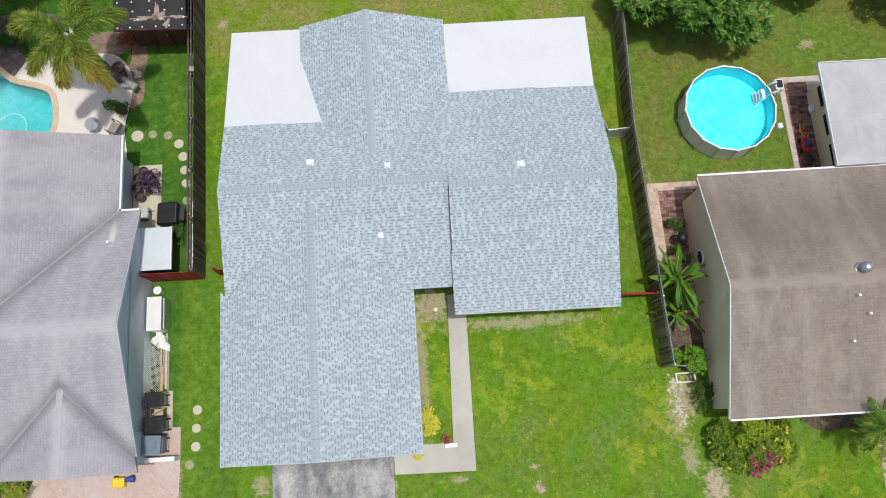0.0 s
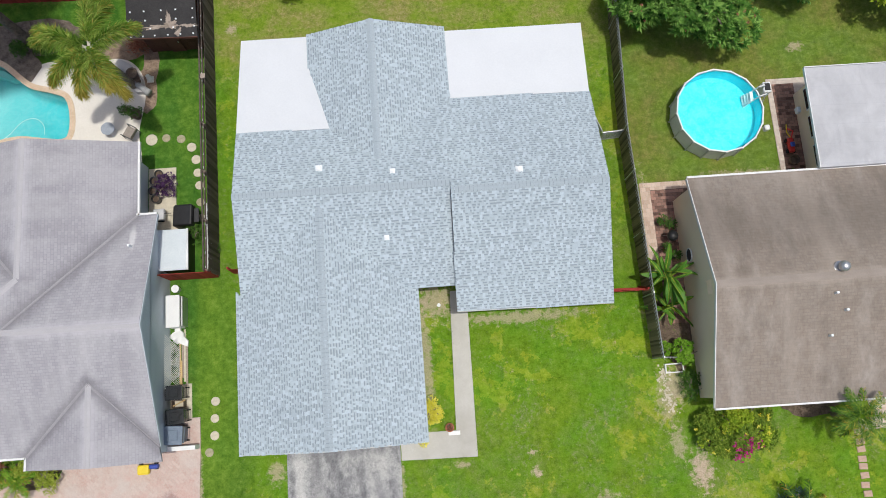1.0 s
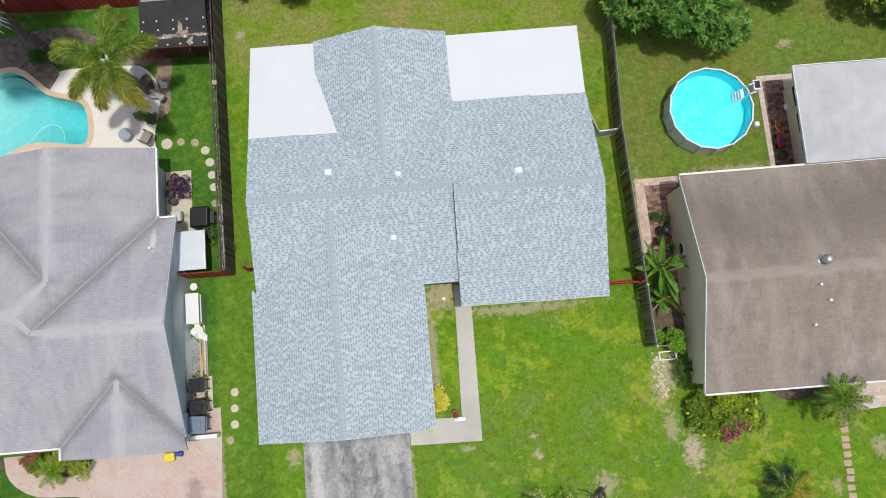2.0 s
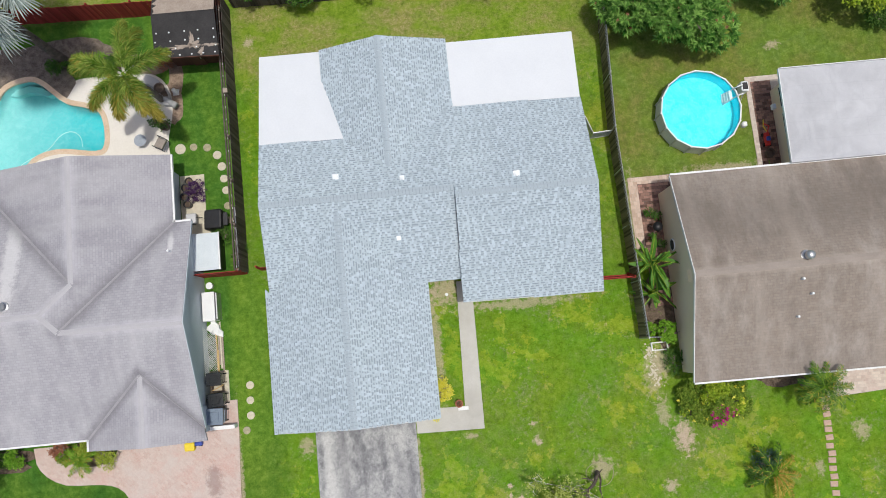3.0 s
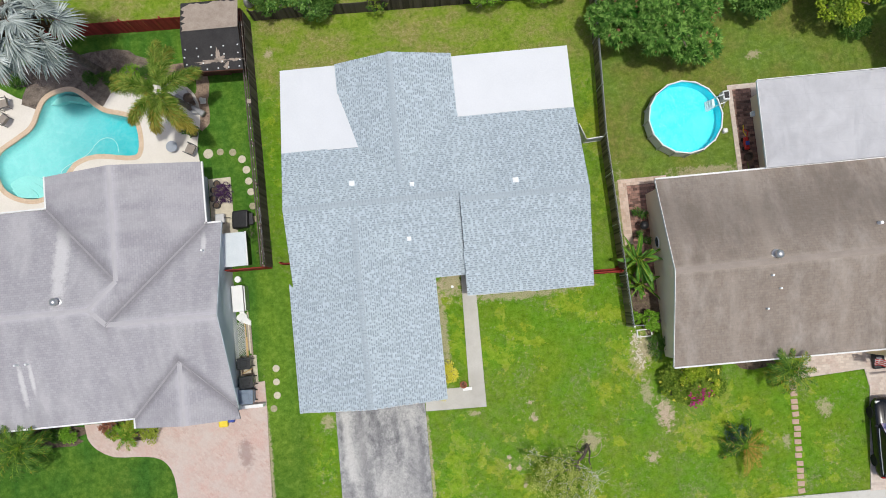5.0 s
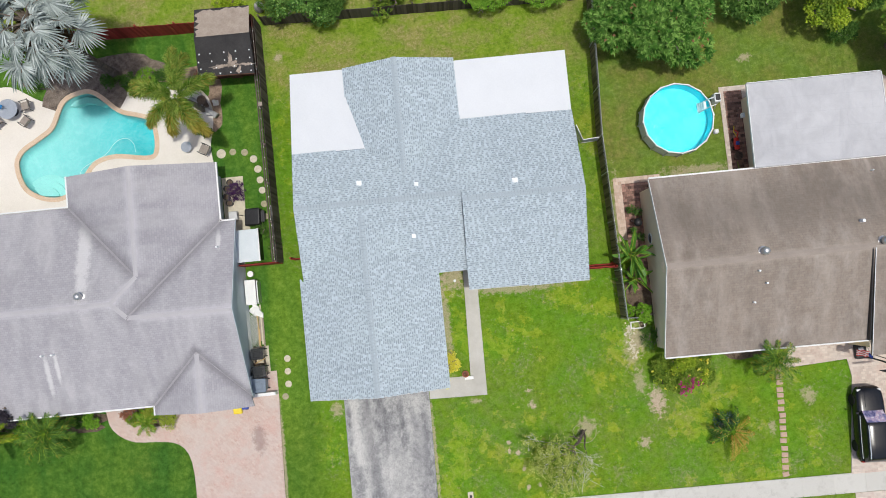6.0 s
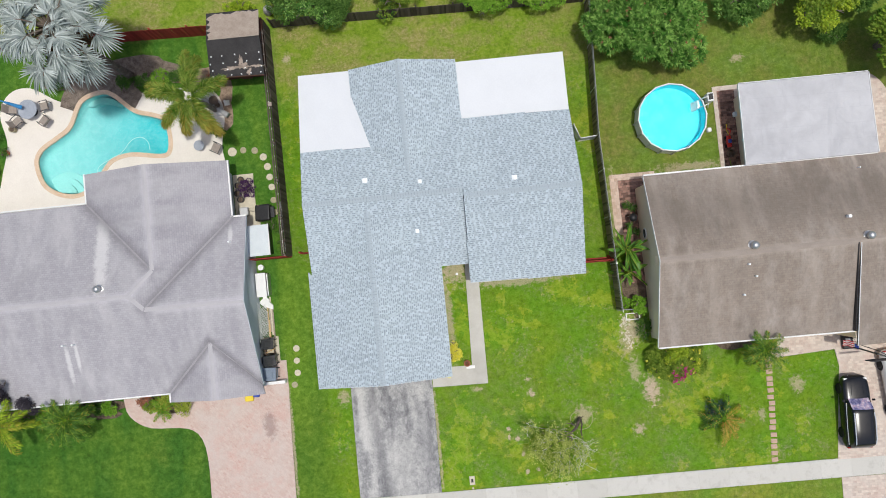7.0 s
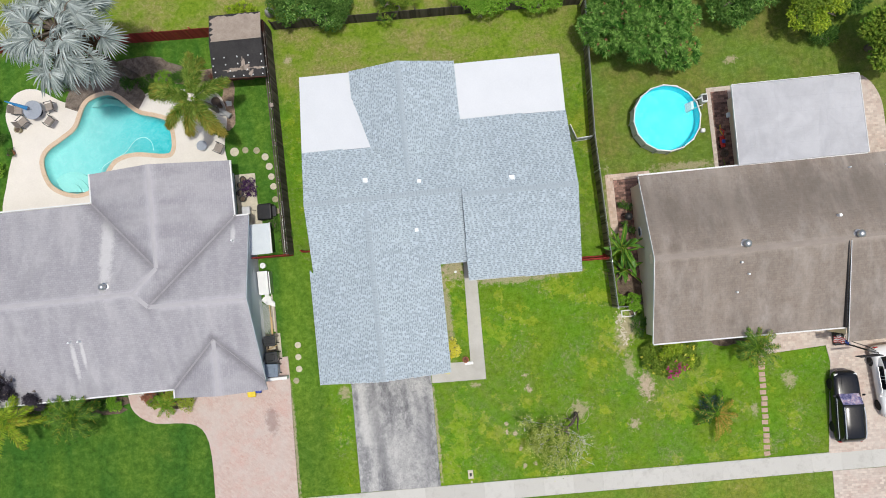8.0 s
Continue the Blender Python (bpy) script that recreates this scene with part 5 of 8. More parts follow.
def feather_palm(name, label, at, height, fronds, length, leaf_len, seed, lean=(0, 0), sag=1.5, green=None, dry=None, count=44, rises=(0.2, 1.15), trunk_r=0.13, width=0.045, plume=0.35, rows=1, heat=0.5, fluffy=False, gold=(), around=()):
    rng = random.Random(seed)
    root = thing(name, label, "palm", (0, 0, 0))
    bm = bmesh.new()
    top = Vector((lean[0], lean[1], height))
    seg = 12
    pts = [Vector((lean[0] * (i / seg) ** 1.5, lean[1] * (i / seg) ** 1.5, height * i / seg - (0.05 if i == 0 else 0))) for i in range(seg + 1)]
    tube(pts[:-1] if fluffy else pts, [trunk_r * (1.15 if i % 2 else 1.0) * (1.3 - 0.4 * i / seg) * (0.3 if i == seg else 1) for i in range(seg + (0 if fluffy else 1))], 9, bm)
    part("trunk", bm, BARK, root)
    if fluffy:
        part("crownshaft", lathe([(trunk_r * 0.95, -0.7), (trunk_r * 1.5, -0.4), (trunk_r * 1.3, 0.0), (0.02, 0.16)], 10, tuple(top)), LEAF_FERN, root, "smooth green crownshaft")
    for i in range(fronds):
        az = radians(around[i]) if around else 2.39996 * i + rng.uniform(-0.2, 0.2)
        k = (i * 0.37 + 0.3) % 1.0 if around else (i + 0.5) / fronds
        lv = frond(rng, top, az, rises[1] + (rises[0] - rises[1]) * k, length * rng.uniform(0.88, 1.08) * (0.8 if fluffy and 3.7 < az < 4.7 else 1.0), count, leaf_len, sag * rng.uniform(0.85, 1.15), plume, width, rows, (0.20 + 0.60 * max(0.0, -math.sin(az)) if fluffy else heat), fluffy)
        lv.made("frond", (dry or LEAF_GOLD) if i in gold else green or LEAF_PALM, root, more=(dry or LEAF_PALM_TIP, PALE_BARK if fluffy else LEAF_PALM))
    root.matrix_basis = Matrix.Translation(at)
    return root


def fan_palm(at, height, seed):
    rng = random.Random(seed)
    root = thing("fan_palm", "large silver-blue fan palm with stiff pleated leaves", "palm", (0, 0, 0))
    bm = bmesh.new()
    tube([(0.66, -0.39, -0.1), (0.56, -0.33, height * 0.25), (0.25, -0.15, height * 0.6), (0, 0, height)], [0.30, 0.22, 0.21, 0.26], 12, bm)
    # dark bark here, with the shade beneath the crown put into the colour
    part("trunk", bm, DARK_BARK, root)
    part("leaf_bases", lathe([(0.26, -0.7), (0.5, -0.35), (0.52, -0.1), (0.3, 0.12), (0.08, 0.2)], 12, (0, 0, height)), BARK, root, "brown old leaf bases")
    dead = Leaves()
    for i in range(420):
        az, ln = rng.uniform(0, 6.283), rng.uniform(0.7, 2.5)
        dead.blade(Vector((0, 0, height - rng.uniform(0.2, 1.0))), Vector((math.cos(az), math.sin(az), rng.uniform(-0.5, 0.25))), Vector((0, 0, 1)), ln, 0.09, 0.35, 0.5)
    dead.made("dead_leaf_skirt", DEAD_FROND, root, "brown dead leaf stalks", stuff=True)
    top = Vector((0, 0, height))
    count = 54
    for i in range(count):
        az = 2.39996 * i + rng.uniform(-0.25, 0.25)
        k = (i + 0.5) / count
        rise = 1.0 - 1.3 * k + rng.uniform(-0.1, 0.1)
        ln = 0.75 + 1.75 * math.sqrt(k) + rng.uniform(-0.35, 0.35)
        out = Vector((math.cos(az) * math.cos(rise), math.sin(az) * math.cos(rise), math.sin(rise)))
        e = top + out * ln + Vector((0, 0, 0.1))
        lv = Leaves()
        side = out.cross(Vector((0, 0, 1))).normalized()
        # blades lie flatter than their stems and hang outwards, each with a turn of its own
        tilt = Vector((out.x, out.y, 0)).normalized() * 0.92 + Vector((0, 0, 0.35 - 0.95 * k + rng.uniform(-0.25, 0.25)))
        tilt.normalize()
        nrm = side.cross(tilt)
        side = (side + nrm * rng.uniform(-1.4, 1.4)).normalized()
        nrm = side.cross(tilt)
        size = rng.uniform(1.05, 1.45)
        segs = 29
        for j in range(segs):
            a = radians(-112 + 224 * j / (segs - 1))
            d = tilt * math.cos(a) + side * math.sin(a) + nrm * (0.16 * abs(math.sin(a)) + (0.04 if j % 2 else -0.04))
            r = size * (1.0 - 0.25 * abs(a) / 2.1) * rng.uniform(0.88, 1.08)
            lv.blade(e, d, nrm, r, 0.088, 0.18 + 0.4 * rng.random(), 0.9)
        lv.rib([top, top.lerp(e, 0.5) + Vector((0, 0, 0.08)), e, e + tilt * 0.35], 0.05, 1)
        lv.made("fan_leaf", LEAF_SILVER, root, more=(BARK,))
    root.matrix_basis = Matrix.Translation(at)
    return root


def banana(at, seed, stems=((0, 0, 1.7, 19), (0.2, -1.35, 0.8, 11))):
    rng = random.Random(seed)
    root = thing("banana_plant", "banana plant with long arching bright green leaves", "banana plant", (0, 0, 0))
    for x, y, h, nleaf in stems:
        part("stem", tube([(x, y, -0.05), (x, y, h)], [0.11, 0.07], 8), LEAF_LIME, root)
        for i in range(nleaf):
            lv = Leaves()
            az = 2.39996 * i + rng.uniform(-0.3, 0.3)
            az += rng.uniform(-0.5, 0.5)
            rise = rng.uniform(0.0, 1.2)
            L = rng.uniform(1.1, 2.45) * (0.65 + 0.26 * h) * (0.6 if math.cos(az) < -0.7 else 1.0)
            d = Vector((math.cos(az) * math.cos(rise), math.sin(az) * math.cos(rise), math.sin(rise)))
            p = Vector((x + rng.uniform(-0.22, 0.22), y + rng.uniform(-0.22, 0.22), h + rng.uniform(-0.25, 0.1)))
            lv.blade(p, d, Vector((rng.uniform(-0.9, 0.9), rng.uniform(-0.9, 0.9), 1)), L, (0.19 + 0.07 * h) * rng.uniform(0.45, 1.4), 0.45, 0.7)
            lv.rib([p + d * L * t + Vector((0, 0, -0.45 * L * t * t + 0.008)) for t in (0, 0.2, 0.4, 0.6, 0.8, 0.95)], 0.024, 1)
            lv.made("leaf", LEAF_BANANA, root, more=(LEAF_OLIVE,))
    root.matrix_basis = Matrix.Translation(at)
    return root


# back yard trees
tree("broadleaf_tree", "large round tree with dark glossy leaf rosettes and red blossoms", "tree", (13.25, 19.75, 0), 4.0, 4.25, 3.3, LEAF_RUBBER, 3, 2300, 11, 0.42, 0.115, (FLOWER_RED, 0.18, 0.16), rosette=True, lump=0.25)
tree("broadleaf_tree", "leafy green tree at the back boundary", "tree", (19.4, 21.2, 0), 3.4, 2.6, 2.0, LEAF_MID, 4, 1500, 11, 0.24, 0.10, leaf2=LEAF_RUBBER)
tree("broadleaf_tree", "lime-green leafy tree in the back yard", "tree", (24.1, 19.6, 0), 3.8, 2.0, 1.5, LEAF_BACK, 5, 1200, 10, 0.20, 0.11, leaf2=LEAF_LIME, base=0.4)
tree("broadleaf_tree", "yellow-green tree with large rounded leaves", "tree", (28.3, 17.0, 0), 4.6, 1.9, 2.3, LEAF_BACK, 6, 1200, 10, 0.27, 0.15, leaf2=LEAF_FERN, base=0.45)
tree("bush", "grey-green shrub between the back trees", "bush", (25.25, 18.2, 0), 1.2, 0.9, 0.9, LEAF_MID, 14, 230, 9, 0.16, 0.07, leaf2=LEAF_BACK)
tree("broadleaf_tree", "dark green tree in the back corner", "tree", (22.0, 22.6, 0), 3.4, 2.2, 1.8, LEAF_MID, 12, 700, 10, 0.26, 0.12)
tree("broadleaf_tree", "dark green tree by the patio corner", "tree", (26.3, 21.0, 0), 2.9, 1.9, 2.0, LEAF_MID, 13, 700, 10, 0.26, 0.12)
tree("bush", "dense green shrub behind the back fence", "bush", (-7.9, 23.25, 0), 3.0, 2.5, 1.65, LEAF_MID, 7, 1500, 10, 0.18, 0.09, leaf2=LEAF_RUBBER)
tree("bush", "pale green feathery shrub behind the back fence", "bush", (-2.6, 23.3, 0), 2.6, 1.75, 1.45, LEAF_BACK, 8, 900, 10, 0.13, 0.05, leaf2=LEAF_MID)
tree("hedge", "bright green clipped hedge along the back fence", "hedge", (3.5, 22.6, 0), 2.1, 3.1, 0.85, LEAF_BRIGHT, 9, 1300, 10, 0.13, 0.065, base=0.35)
tree("hedge", "bright green hedge along the back fence", "hedge", (7.0, 22.35, 0), 2.0, 1.8, 0.8, LEAF_BRIGHT, 10, 600, 10, 0.13, 0.065, base=0.35)
tree("bush", "round dark green shrub by the shed corner", "bush", (-10.2, 23.7, 0), 2.1, 0.95, 0.9, LEAF_MID, 11, 350, 9, 0.14, 0.07)
lone("boulder", lathe([(0.24, -0.05), (0.34, 0.2), (0.3, 0.5), (0.2, 0.72), (0.06, 0.8)], 9, (-11.15, 23.55, 0)), STONE_OLD2, "pale grey weathered boulder at the fence corner", "rock", at=(-11.15, 23.55, 0))

# front lawn tree: leaning dark trunk, thin crown in loose tufts, bleached bare twigs to the south-east
rng = random.Random(21)
ftree = thing("small_tree", "small sparse olive-leaved tree with bleached bare twigs", "tree", (0, 0, 0))
bm = bmesh.new()
tube([(0.42, 0.62, -0.05), (0.36, 0.56, 0.2), (0.22, 0.42, 0.5), (0.16, 0.3, 0.62), (-0.05, 0.12, 0.82), (-0.25, 0.02, 0.95), (-0.5, -0.3, 1.15)], [0.12, 0.095, 0.11, 0.085, 0.09, 0.075, 0.035], 9, bm)
tube([(0.5, 0.52, -0.05), (0.48, 0.3, 0.4), (0.3, -0.1, 0.85), (0.34, -0.5, 1.15)], [0.07, 0.055, 0.045, 0.02], 7, bm)
tube([(0.24, 0.45, 0.45), (0.42, 0.75, 0.75), (0.5, 0.95, 1.1)], [0.05, 0.035, 0.018], 6, bm)
tube([(0.1, 0.28, 0.66), (-0.25, 0.5, 0.9), (-0.6, 0.62, 1.2)], [0.05, 0.035, 0.016], 6, bm)
part("trunk", bm, DARK_BARK, ftree)
lv = Leaves()
# tufts: place, spread, share of leaves
TUFTS = ((-3.0, 0.62, 1.3, 0.42, 0.5), (-2.2, -0.4, 1.5, 0.6, 0.9), (-2.5, -1.05, 1.45, 0.55, 0.9), (-0.75, -0.8, 1.7, 0.65, 1.0), (-1.45, -1.45, 1.6, 0.65, 0.9), (-1.7, -2.35, 1.3, 0.5, 0.5), (-0.75, -2.3, 1.35, 0.5, 0.45),
         (-1.45, 0.1, 1.6, 0.55, 0.6), (0.05, -1.9, 1.5, 0.55, 0.12), (0.45, -0.8, 1.5, 0.5, 0.05), (0.55, -1.3, 1.4, 0.45, 0.06), (-0.1, -1.2, 1.7, 0.5, 0.4))
for x, y, z, spread, full in TUFTS:
    c = Vector((x, y, z))
    fork = Vector((-0.25, 0.02, 0.95)).lerp(Vector((-0.5, -0.3, 1.15)), rng.random())
    bough = bmesh.new()
    mid = fork.lerp(c, 0.5) + Vector((rng.uniform(-.2, .2), rng.uniform(-.2, .2), 0.12))
    tube([fork, mid, c], [0.026, 0.017, 0.009], 5, bough)
    part("bough", bough, PALE_BARK if full < 0.3 else BARK, ftree, "bleached bough" if full < 0.3 else "")
    for q in range(5 if full > 0.3 else 11):
        twig = bmesh.new()
        b = mid.lerp(c, rng.uniform(0.3, 1.0))
        e = c + Vector((rng.gauss(0, spread * 0.7), rng.gauss(0, spread * 0.7), rng.uniform(-0.1, 0.3)))
        m = b.lerp(e, 0.5) + Vector((rng.uniform(-.14, .14), rng.uniform(-.14, .14), 0.05))
        tube([b, m, e], [0.011, 0.008, 0.005], 4, twig)
        for r in range(3):
            o = m.lerp(e, 0.3 * r)
            tube([o, o + Vector((rng.uniform(-.25, .25), rng.uniform(-.25, .25), rng.uniform(-.02, .12)))], [0.008, 0.004], 4, twig)
        part("twig", twig, PALE_BARK, ftree, "bleached forked twig")
    for q in range(int(2100 * full * spread)):
        sub = Vector((rng.gauss(0, 1), rng.gauss(0, 1), rng.gauss(0, 0.45))) * spread * 0.58
        if noise.noise((c + sub) * 3.0) < 0.02:
            continue
        lv.kite(c + sub, Vector((rng.gauss(0, 1), rng.gauss(0, 1), rng.gauss(0, 0.3))), Vector((0, 0, 1)) + on_dome(rng, -1) * 0.4, rng.uniform(0.07, 0.15), 0.06, 0.05)
lv.made("foliage", LEAF_SOFT, ftree, stuff=True)
ftree.matrix_basis = Matrix.Translation((6.0, -5.7, 0))
bm = bmesh.new()
ringpts = [(6.55 + 0.72 * math.cos(a) * (1 + 0.05 * math.sin(3 * a)), -5.2 + 0.62 * math.sin(a), 0.03) for a in (2 * math.pi * i / 28 for i in range(29))]
tube(ringpts, 0.014, 6, bm)
lone("garden_edging", bm, STONE_OLD, "low round garden edging at the tree's foot", "edging", at=(6.5, -5.2, 0))

# west plot
feather_palm("foxtail_palm", "foxtail palm with bushy plumed fronds yellowing at the tips", (-15.2, 17.3, 0), 5.4, 9, 2.75, 0.66, 31, lean=(0.1, -0.5), sag=1.25, count=150, rises=(0.15, 0.7), width=0.036, rows=6, fluffy=True, around=(20, 92, 159, 222, 256, 297, 305, 80, 170), green=LEAF_PLUME, dry=LEAF_GOLD)
fan_palm((-21.2, 20.5, 0), 8.6, 32)
feather_palm("pygmy_palm", "young pygmy date palm with fine green fronds", (-25.6, -1.65, 0), 2.2, 30, 1.9, 0.42, 33, count=46, width=0.035, green=LEAF_DEEP, heat=0.12, trunk_r=0.08, rises=(-0.1, 1.1))
feather_palm("queen_palm", "palm with bright yellow-green arching fronds", (-29.5, -1.6, 0), 2.6, 14, 2.2, 0.46, 34, count=46, width=0.045, green=LEAF_LIME)
feather_palm("pygmy_palm", "small palm in the front bed", (-20.2, -1.75, 0), 0.7, 12, 0.95, 0.26, 35, count=26, width=0.03, trunk_r=0.06, green=LEAF_BRIGHT)
for i, (x, y, r, m, lab) in enumerate([(-18.9, -1.75, 0.6, LEAF_OLIVE, "yellow-green shrub beside the garage"), (-20.9, -1.4, 0.6, LEAF_BACK, "olive shrub by the path"), (-21.4, -1.2, 0.35, FLOWER_RED, "red-flowered shrub by the path"), (-19.9, -1.35, 0.5, LEAF_OLIVE, "yellow-green shrub in the front bed"), (-23.7, -1.35, 0.5, LEAF_BRIGHT, "bright green shrub under the eave"), (-24.4, -1.3, 0.45, LEAF_MID, "green shrub under the eave"), (-26.6, -1.45, 0.6, LEAF_BRIGHT, "lime green shrub under the eave"), (-27.9, -1.5, 0.65, LEAF_BRIGHT, "bright green shrub under the eave"), (-29.2, -1.6, 0.6, LEAF_MID, "dark green shrub under the eave")]):
    tree("bush", lab, "bush", (x, y, 0), 0.95, r, r * 0.8, m, 50 + i, 130, 8, 0.13, 0.06, base=0.1)
tree("broadleaf_tree", "dark dusky-leaved tree beside the eave", "tree", (-29.4, 0.9, 0), 4.9, 1.3, 1.1, LEAF_DUSK, 58, 520, 9, 0.15, 0.07)
tree("broadleaf_tree", "low dusky-leaved tree over the eave", "tree", (-27.8, -0.3, 0), 3.5, 1.05, 0.6, LEAF_DUSK, 59, 360, 9, 0.13, 0.06)
for i, (x, y, r, m, lab) in enumerate([(-20.9, 19.8, 0.55, LEAF_MID, "green shrub behind the pool"), (-19.7, 19.6, 0.45, LEAF_MID, "dark green shrub behind the pool"), (-18.6, 19.8, 0.5, LEAF_BRIGHT, "bright green shrub behind the pool"), (-14.9, 19.4, 0.55, FLOWER_RED, "red-leaved shrub beside the palm"), (-17.6, 19.8, 0.4, LEAF_MID, "green shrub in the mulch bed"), (-25.4, 20.0, 0.5, LEAF_MID, "green shrub under the fan palm"), (-30.2, 17.0, 0.7, LEAF_MID, "dark green shrub beside the deck"), (-30.3, 19.4, 0.7, LEAF_MID, "dark green shrub beside the deck"), (-30.4, 14.8, 0.5, LEAF_BRIGHT, "green shrub beside the deck")]):
    tree("bush", lab, "bush", (x, y, 0), 0.9, r, r * 0.85, m, 70 + i, 130, 8, 0.13, 0.055, base=0.1)
tree("bush", "purple-leaved shrub beside the wall", "bush", (-13.6, 11.85, 0), 0.9, 0.48, 0.6, LEAF_PURPLE, 84, 150, 9, 0.09, 0.05, base=0.1)
tree("bush", "green shrub between bin and fence", "bush", (-12.2, 9.35, 0), 0.8, 0.35, 0.5, LEAF_MID, 85, 90, 8, 0.1, 0.05, base=0.1)
tree("bush", "green tangled weeds along the fence foot", "bush", (-11.5, 8.3, 0), 0.5, 0.25, 0.9, LEAF_MID, 86, 90, 8, 0.1, 0.05, base=0.1)
tree("palm_shrub", "bright green cycad behind the shed", "palm", (-13.0, 23.7, 0), 0.8, 1.2, 0.5, LEAF_LIME, 87, 160, 8, 0.24, 0.05, base=0.1, rosette=True)

# middle house planting
tree("croton_shrub", "yellow-leaved croton shrub at the garage corner", "bush", (-1.15, -0.15, 0), 0.8, 0.30, 0.70, LEAF_YELLOW, 90, 170, 8, 0.10, 0.055, base=0.1)
tree("croton_shrub", "small yellow croton at the garage corner", "bush", (-1.75, -1.25, 0), 0.4, 0.3, 0.22, LEAF_YELLOW, 91, 50, 8, 0.09, 0.05, base=0.1)

# east plot
banana((10.25, 5.35, 0), 95)
tree("bush", "bright green shrub against the beige wall", "bush", (10.98, 1.8, 0), 1.3, 0.5, 0.6, LEAF_BRIGHT, 96, 150, 9, 0.15, 0.05, rosette=True, base=0.15)
tree("bush", "small bright green shrub at the fence end", "bush", (10.15, 2.0, 0), 0.7, 0.3, 0.3, LEAF_BRIGHT, 97, 60, 8, 0.14, 0.045, rosette=True, base=0.1)
tree("bush", "trailing green shrub by the wall corner", "bush", (11.1, 0.1, 0), 0.7, 0.4, 0.8, LEAF_MID, 98, 110, 8, 0.11, 0.05, base=0.1)
tree("bougainvillea", "rounded bush with lime leaves and magenta bracts", "bush", (12.95, -1.95, 0), 1.6, 1.95, 1.1, LEAF_BACK, 99, 1700, 10, 0.13, 0.07, (LEAF_YELLOW, 0.035, 0.8), base=0.08, leaf2=LEAF_LIME)
rng = random.Random(7)
bl = Leaves()
for i in range(70):
    u_ = rng.gauss(0, 0.33)
    c = Vector((13.0 + u_, -2.6 + 0.5 * u_ + rng.gauss(0, 0.25), 1.3 + rng.uniform(-0.2, 0.25)))
    for k in range(9):
        bl.kite(c + on_dome(rng) * 0.05, on_dome(rng, -0.1), on_dome(rng), 0.10, 0.08, 0.0)
bt = thing("bougainvillea_spray", "magenta bougainvillea spray on the lime bush", "flowers", (0, 0, 0))
bl.made("bract_cluster", FLOWER_PINK, bt, stuff=True)
tw = bmesh.new()
tube([(13.2, -2.1, 0.1), (13.5, -2.5, 0.85)], [0.02, 0.01], 5, tw)
part("stem", tw, BARK, bt)
feather_palm("pygmy_palm", "pygmy date palm with fine green fronds under the eave", (17.8, -1.65, 0), 2.3, 22, 1.55, 0.32, 101, count=40, width=0.032, trunk_r=0.08, rises=(-0.1, 1.1), green=LEAF_DEEP, heat=0.32)
feather_palm("pygmy_palm", "half-dry young palm standing in the lawn", (15.35, -5.85, 0), 0.8, 10, 1.75, 0.32, 102, count=38, width=0.034, trunk_r=0.09, green=LEAF_MID, dry=LEAF_DRY, rises=(0.05, 0.6), heat=0.25, gold=(0, 1, 2, 3, 7, 9), around=(-12, -38, -62, -95, 205, 165, 70, 25, 120, -78))
tree("bush", "dark blue-green strap-leaved plant beneath the young palm", "bush", (15.2, -5.35, 0), 0.55, 0.62, 0.6, LEAF_BLUE, 103, 42, 8, 0.34, 0.045, base=0.1, rosette=True)
tree("bush", "low dark green shrub beneath the young palm", "bush", (14.75, -5.85, 0), 0.45, 0.48, 0.6, LEAF_MID, 104, 75, 8, 0.13, 0.05, base=0.1)


# ---------------------------------------------------------------- fences
def board_fence(name, label, x0, y0, x1, y1, high, board, rails, parent_kind="fence", w=0.145, gap=0.003, seed=1, rail_side=1, post_material=None, lean=0.0):
    """Boards on rails and posts, from one end to the other."""
    rng = random.Random(seed)
    a, b = Vector((x0, y0, 0)), Vector((x1, y1, 0))
    d = b - a
    L = d.length
    ang = math.degrees(math.atan2(d.y, d.x))
    root = thing(name, label, "fence", tuple(a))
    me = mesh_of("board", box(-w / 2, w / 2, -0.011, 0.011, 0.03, high, 0.004), board)
    n = int(L / (w + gap))
    for i in range(n):
        t = (i + 0.5) / n
        p = a + d * t
        p = p + Vector((-d.y, d.x, 0)).normalized() * rng.uniform(-0.012, 0.012)
        piece("board", me, root, pose(p.x, p.y, rng.uniform(-0.02, 0.012), rng.uniform(-0.4, 0.4), lean + rng.uniform(-0.08, 0.08), ang + rng.uniform(-0.6, 0.6)))
    nrm = Vector((-d.y, d.x, 0)).normalized() * rail_side
    for z in (0.35, high - 0.3):
        o = nrm * 0.04
        part("rail", tube([a + o + Vector((0, 0, z)), b + o + Vector((0, 0, z))], 0.035, 4), rails, root)
    for i in range(int(L / 2.4) + 1):
        p = a + d * min(1.0, i * 2.4 / L) + nrm * 0.09
        part("post", box(p.x - 0.045, p.x + 0.045, p.y - 0.045, p.y + 0.045, 0, high + 0.04, 0.008), post_material or rails, root)
    return root


